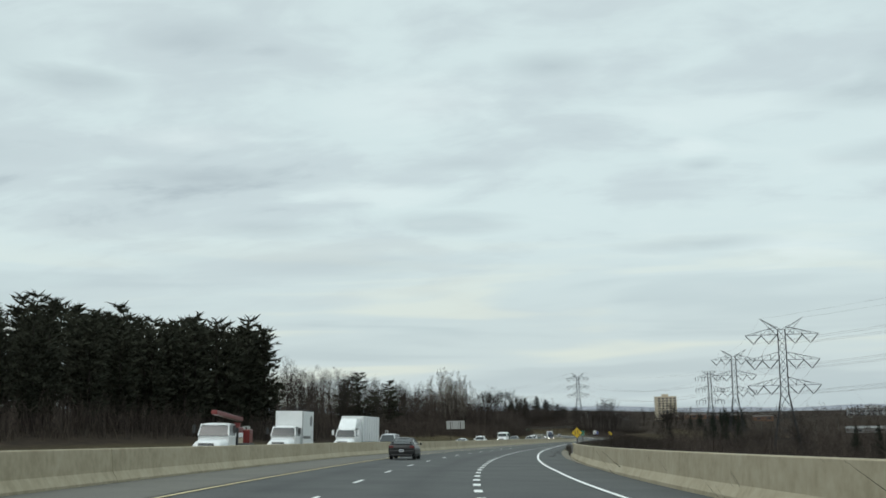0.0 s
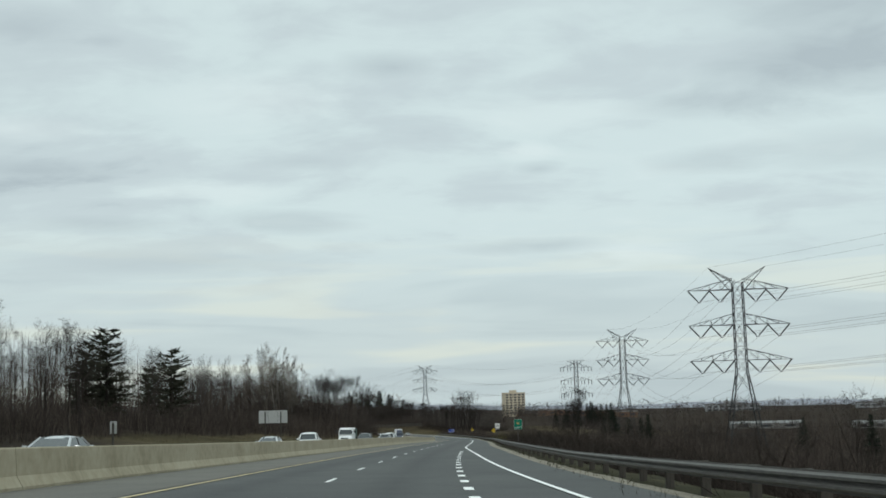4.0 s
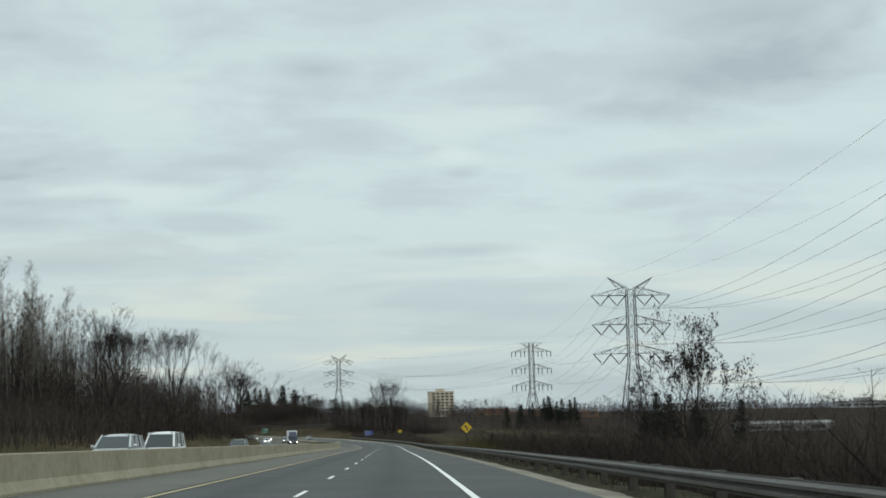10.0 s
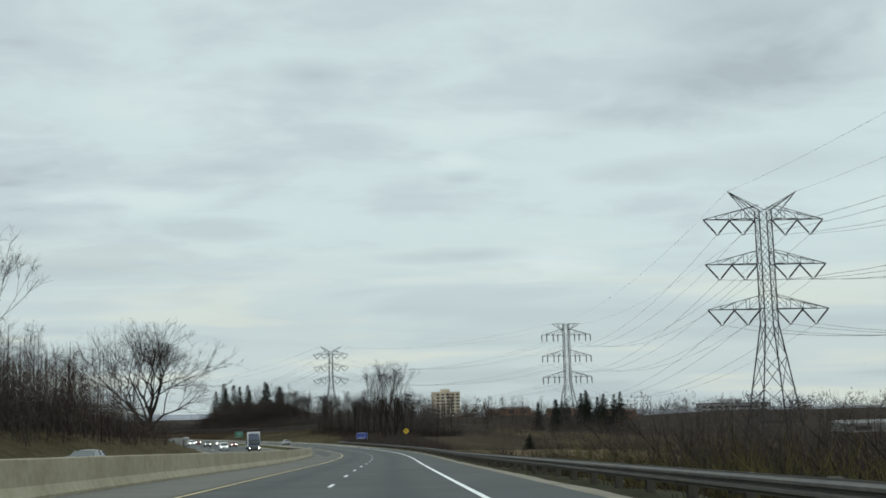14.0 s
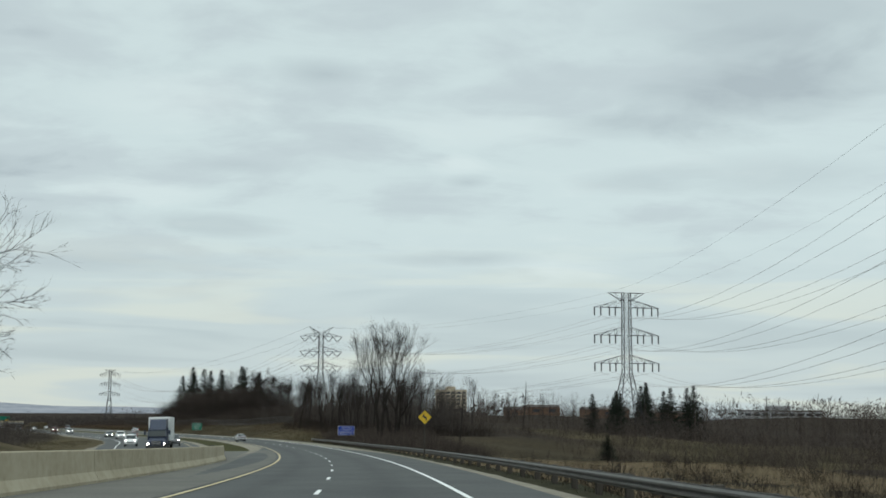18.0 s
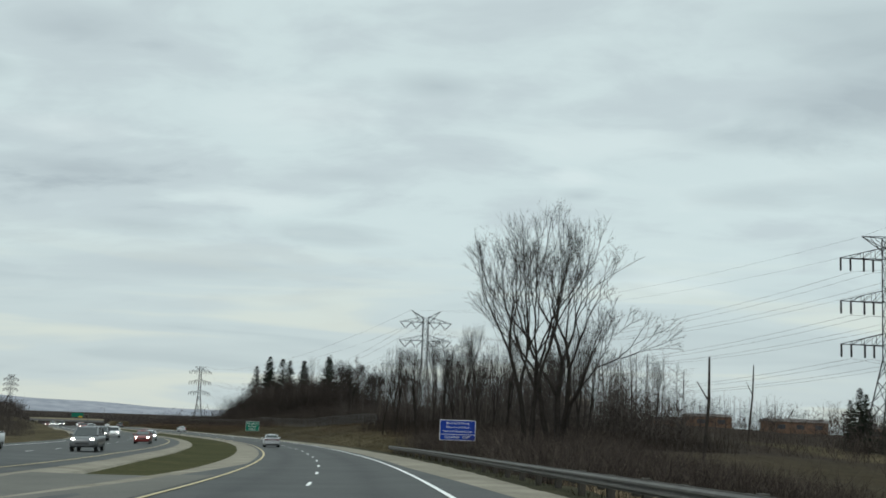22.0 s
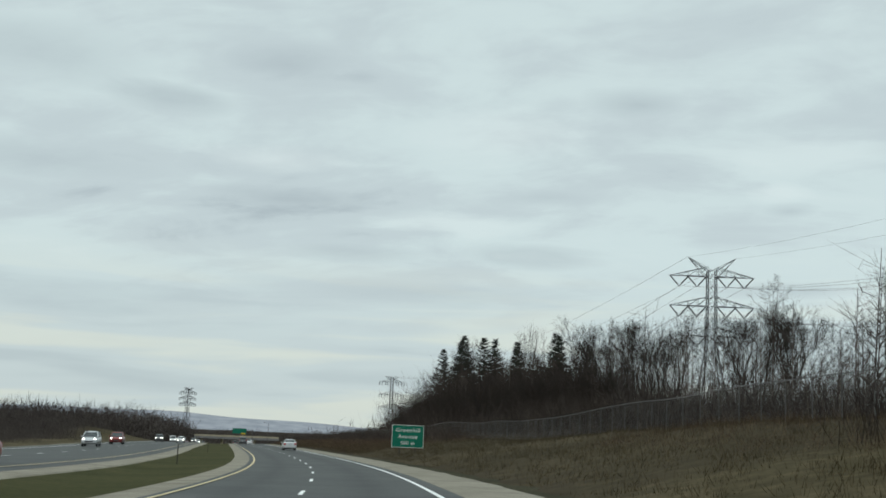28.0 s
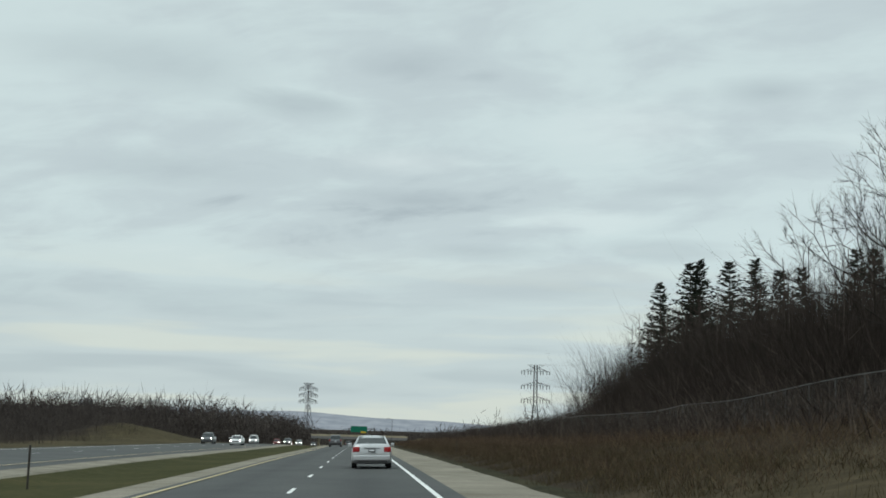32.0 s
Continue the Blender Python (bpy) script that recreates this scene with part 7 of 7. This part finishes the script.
def truck(kind, cab_paint, label):
    """A lorry at the origin: nose at +y end, tail at y = 0."""
    t = empty("truck", None, label, "truck", "oncoming trucks")
    L = {"crane": 9.0, "box": 8.6, "semi": 15.5, "flatbed": 15.0}[kind]
    w = 1.2
    y = L - 1.9
    shell([(y - 0.1, 0.6, 1.35, 1.55, w * 0.86, w * 0.7), (y + 0.7, 0.6, 1.3, 1.5, w * 0.86, w * 0.66), (y + 1.5, 0.6, 1.2, 1.36, w * 0.82, w * 0.6), (y + 1.85, 0.62, 1.05, 1.2, w * 0.76, w * 0.5), (y + 1.9, 0.7, 0.95, 1.0, w * 0.7, w * 0.45)], cab_paint, t, "hood")
    part("cab", cube(-w * 0.92, y - 1.9, 0.75, w * 0.92, y, 1.75, 0.06), cab_paint, t)
    cabin(t, cab_paint, 1.72, 2.55, w * 0.9, w * 0.8, (y - 1.85, y - 1.8, y - 0.3, y + 0.08), 1)
    if kind in ("semi", "flatbed"):
        part("sleeper", cube(-w * 0.95, y - 3.4, 0.8, w * 0.95, y - 1.85, 2.75, 0.08), cab_paint, t)
        if kind == "semi":
            bm = bmesh.new()
            vs = [bm.verts.new(q) for q in ((-w * 0.9, y - 3.3, 2.6), (w * 0.9, y - 3.3, 2.6), (w * 0.8, y - 0.4, 2.6), (-w * 0.8, y - 0.4, 2.6), (-w * 0.9, y - 3.3, 3.8), (w * 0.9, y - 3.3, 3.8), (w * 0.75, y - 1.7, 3.7), (-w * 0.75, y - 1.7, 3.7))]
            for f in ((0, 1, 5, 4), (1, 2, 6, 5), (2, 3, 7, 6), (3, 0, 4, 7), (4, 5, 6, 7)):
                bm.faces.new([vs[i] for i in f])
            bmesh.ops.recalc_face_normals(bm, faces=bm.faces)
            part("roof_fairing", bm, cab_paint, t)
    part("bumper", cube(-w * 0.95, L - 0.12, 0.4, w * 0.95, L + 0.08, 0.68, 0.05), cab_paint if cab_paint is not BLUE_PAINT else PLASTIC, t)
    grille = part("grille", cube(-w * 0.45, L - 0.03, 0.75, w * 0.45, L + 0.03, 1.22, 0.02), PLASTIC, t)
    for k in range(4):
        part("grille_bar", cube(-w * 0.43, L + 0.02, 0.80 + 0.11 * k, w * 0.43, L + 0.05, 0.84 + 0.11 * k, 0.008), RIM, grille)
    for sx in (-1, 1):
        bm = bmesh.new()
        bmesh.ops.create_uvsphere(bm, u_segments=10, v_segments=6, radius=0.15, matrix=Matrix.Translation((sx * w * 0.72, L - 0.12, 0.86)) @ Matrix.Diagonal((1.2, 0.8, 0.9, 1)))
        part("headlamp", bm, HEADLAMP, t, "lit headlamp", smooth=True)
        part("mirror", cube(sx * (w + 0.12), y - 0.1, 1.9, sx * (w + 0.34), y, 2.45, 0.03), PLASTIC if kind != "semi" else cab_paint, t)
        bm = bmesh.new()
        rod(bm, (sx * w * 0.9, y - 0.15, 2.1), (sx * (w + 0.2), y - 0.06, 2.2), 0.025, 5)
        part("mirror_arm", bm, PLASTIC, t)
        wheel(t, sx * 1.0, L - 1.35, 0.5, 0.3)
        for yy in {"crane": (1.5, 2.8), "box": (1.9,), "semi": (0.9, 2.1, L - 6.2, L - 5.0), "flatbed": (0.9, 2.1, L - 6.2, L - 5.0)}[kind]:
            wheel(t, sx * 0.95, yy, 0.5, 0.5)
    part("chassis", cube(-0.5, 0.2, 0.7, 0.5, L - 1.6, 0.98, 0.02), PLASTIC, t)
    if kind == "box":
        part("cargo_box", cube(-1.25, 0.0, 1.05, 1.25, y - 2.1, 3.95, 0.04), CANVAS, t, "white cargo box")
        part("box_corner", cube(-1.27, y - 2.16, 1.05, -1.2, y - 2.06, 4.0, 0.01), RIM, t)
        part("side_marking", cube(-1.256, 1.2, 1.5, -1.25, 4.2, 1.75), GREY_PAINT, t)
        bm = bmesh.new()
        bmesh.ops.create_cone(bm, cap_ends=True, segments=20, radius1=0.5, radius2=0.5, depth=0.012, matrix=Matrix.Translation((-1.252, 1.1, 3.1)) @ Matrix.Rotation(math.pi / 2, 4, "Y"))
        part("emblem", bm, GREY_PAINT, t)
    elif kind == "semi":
        part("trailer", cube(-1.28, 0.0, 1.15, 1.28, L - 5.6, 4.05, 0.04), CANVAS, t, "white box trailer")
        for k in range(7):
            part("trailer_rib", cube(-1.295, 0.4 + k * 1.45, 1.2, -1.28, 0.46 + k * 1.45, 4.0), RIM, t)
        part("side_skirt", cube(-1.1, 3.2, 0.75, 1.1, L - 8, 1.15, 0.02), PLASTIC, t)
    elif kind == "flatbed":
        part("trailer_deck", cube(-1.28, 0.0, 1.1, 1.28, L - 5.6, 1.35, 0.02), PLASTIC, t)
        for k in range(3):
            part("load_crate", cube(-0.9, 5.2 + k * 1.2, 1.36, 0.9, 6.2 + k * 1.2, 2.6, 0.03), surface_green, t, "dark green strapped load")
    elif kind == "crane":
        part("flat_deck", cube(-1.2, 0.0, 0.98, 1.2, y - 2.0, 1.18, 0.02), PLASTIC, t)
        part("headboard", cube(-1.2, y - 2.25, 1.18, 1.2, y - 2.1, 2.3, 0.02), PLASTIC, t)
        for k in range(3):
            for j in range(3):
                part("load_pallet", cube(-1.1 + 0.74 * j, y - 4.0, 1.2 + 0.4 * k, -0.42 + 0.74 * j, y - 2.5, 1.56 + 0.4 * k, 0.03), (WALL_TAN, CANVAS, RED_PAINT)[(k + j) % 3], t)
        bm = bmesh.new()
        rod(bm, (0, 0.6, 1.2), (0, 0.6, 2.7), 0.22, 8)
        part("crane_column", bm, RED_PAINT, t)
        bm = bmesh.new()
        box(bm, -0.22, -0.2, 2.85, 0.22, y + 0.1, 3.15, 0.03)
        bmesh.ops.rotate(bm, verts=bm.verts, cent=(0, 0.6, 2.9), matrix=Matrix.Rotation(radians(3), 3, "X"))
        part("crane_boom", bm, RED_PAINT, t, "folded red crane boom")
        part("crane_cabin", cube(-1.1, 0.2, 1.2, -0.2, 1.2, 2.2, 0.04), RED_PAINT, t)
    return t


surface_green = surface("dark_green_tarpaulin", [(0.012, 0.05, 0.04), (0.02, 0.075, 0.06)], 0.6, 3, 0.6)


def park(t, s, off, towards):
    """Sets a vehicle on the roadway; towards: +1 driving with the camera (tail at s), -1 oncoming (nose at s)."""
    length = max((o.matrix_basis.translation.y for o in t.children), default=0)
    x, y, z, a = at_line(s)
    p = road(s, off, 0.025)
    grade = math.degrees(math.atan((at_line(s + 2)[2] - at_line(s - 2)[2]) / 4))
    bank = math.degrees(math.atan(np.interp(s, BANK_S, BANK)))
    turn = math.degrees(float(a))
    m = Matrix.Translation(p) @ pose(0, 0, 0, 0, 0, turn) @ pose(0, 0, 0, grade, -bank, 0)
    if towards < 0:
        m = m @ pose(0, 0, 0, 0, 0, 180) @ Matrix.Translation((0, -LENGTHS.get(t["kind_of"], 4.8), 0))
    t.matrix_basis = m
    del t["kind_of"]
    return t


LENGTHS = {"sedan": 4.84, "coupe": 4.75, "small": 4.6, "suv": 4.9, "van": 4.9, "pickup": 4.9, "crane": 9.0, "box": 8.6, "semi": 15.5, "flatbed": 15.0}


def make(fun, kind, *args, **kw):
    t = fun(kind, *args, **kw)
    t["kind_of"] = kind
    return t


park(make(car, "coupe", BLACK_PAINT, "black sports sedan with a rear spoiler on the inner lane"), 78.4, -2.1, 1)
park(make(car, "small", CHAMPAGNE, "silver compact sedan with a red lens strip across the tail"), 686, -2.0, 1)
park(make(car, "sedan", SILVER, "silver sedan with red tail lamps on the outer lane"), 876.5, 2.35, 1)
park(make(truck, "crane", WHITE_PAINT, "white truck with folded red crane boom and load"), 80, -15.7, -1)
park(make(truck, "box", WHITE_PAINT, "white delivery truck with a tall cargo box"), 101, -15.7, -1)
park(make(truck, "semi", WHITE_PAINT, "white tractor with a long white box trailer"), 128, -15.7, -1)
truck_blue = park(make(truck, "semi", BLUE_PAINT, "dark blue tractor with a white box trailer"), 594, -17.2, -1)
park(make(truck, "flatbed", WHITE_PAINT, "white tractor with a flatbed and green load"), 282, -15.7, -1)
ON = [("van", SILVER, 133, -11.8, "silver minivan"), ("sedan", SILVER, 144, -11.8, "pale silver sedan"), ("pickup", WHITE_PAINT, 216, -11.8, "white pickup truck"),
      ("small", SILVER, 194, -11.8, "pale silver sedan"), ("suv", GREY_PAINT, 272, -11.8, "dark grey estate car"), ("suv", SILVER, 309, -11.8, "silver sport utility car"),
      ("van", WHITE_PAINT, 321, -11.8, "white van"), ("suv", GREY_PAINT, 388, -15.7, "dark grey estate car"), ("small", GREY_PAINT, 418, -15.7, "grey compact car"),
      ("suv", GREY_PAINT, 640, -16.2, "dark sport utility car"), ("pickup", WHITE_PAINT, 636, -22.6, "white pickup truck with lit headlamps"), ("sedan", RED_PAINT, 690, -16.2, "dark red sedan"),
      ("suv", GREY_PAINT, 705, -22, "dark sport utility car"), ("small", SILVER, 725, -16.4, "silver compact car"), ("pickup", WHITE_PAINT, 746, -22, "white pickup truck"),
      ("sedan", RED_PAINT, 770, -16.4, "red sedan"), ("sedan", GREY_PAINT, 776, -22, "dark grey sedan"), ("suv", SILVER, 858, -22.1, "pale silver sport utility car"),
      ("suv", RED_PAINT, 893, -22.1, "dark red sport utility car"), ("pickup", GREY_PAINT, 1010, -22.1, "dark pickup truck"), ("sedan", WHITE_PAINT, 1000, -16.6, "white sedan"),
      ("pickup", RED_PAINT, 1165, -22.1, "dark red pickup truck"), ("suv", GREY_PAINT, 1124, -16.6, "dark sport utility car"), ("van", WHITE_PAINT, 1090, -22.1, "white van"),
      ("suv", SILVER, 1180, -16.6, "silver sport utility car"), ("sedan", RED_PAINT, 1230, -22.1, "red sedan"), ("suv", GREY_PAINT, 1290, -16.6, "dark sport utility car")]
for kind, pnt, s, off, label in ON:
    park(make(car, kind, pnt, label + " with lit headlamps on the far carriageway" if "lit" not in label else label + " on the far carriageway", True, "oncoming cars"), s, off, -1)
for kind, pnt, s, off, label in (("suv", GREY_PAINT, 1005, -2.0, "dark car far ahead on the inner lane"), ("sedan", WHITE_PAINT, 1110, 1.9, "white car far ahead on the outer lane"), ("pickup", GREY_PAINT, 1195, -1.9, "dark pickup far ahead on the inner lane")):
    park(make(car, kind, pnt, label), s, off, 1)
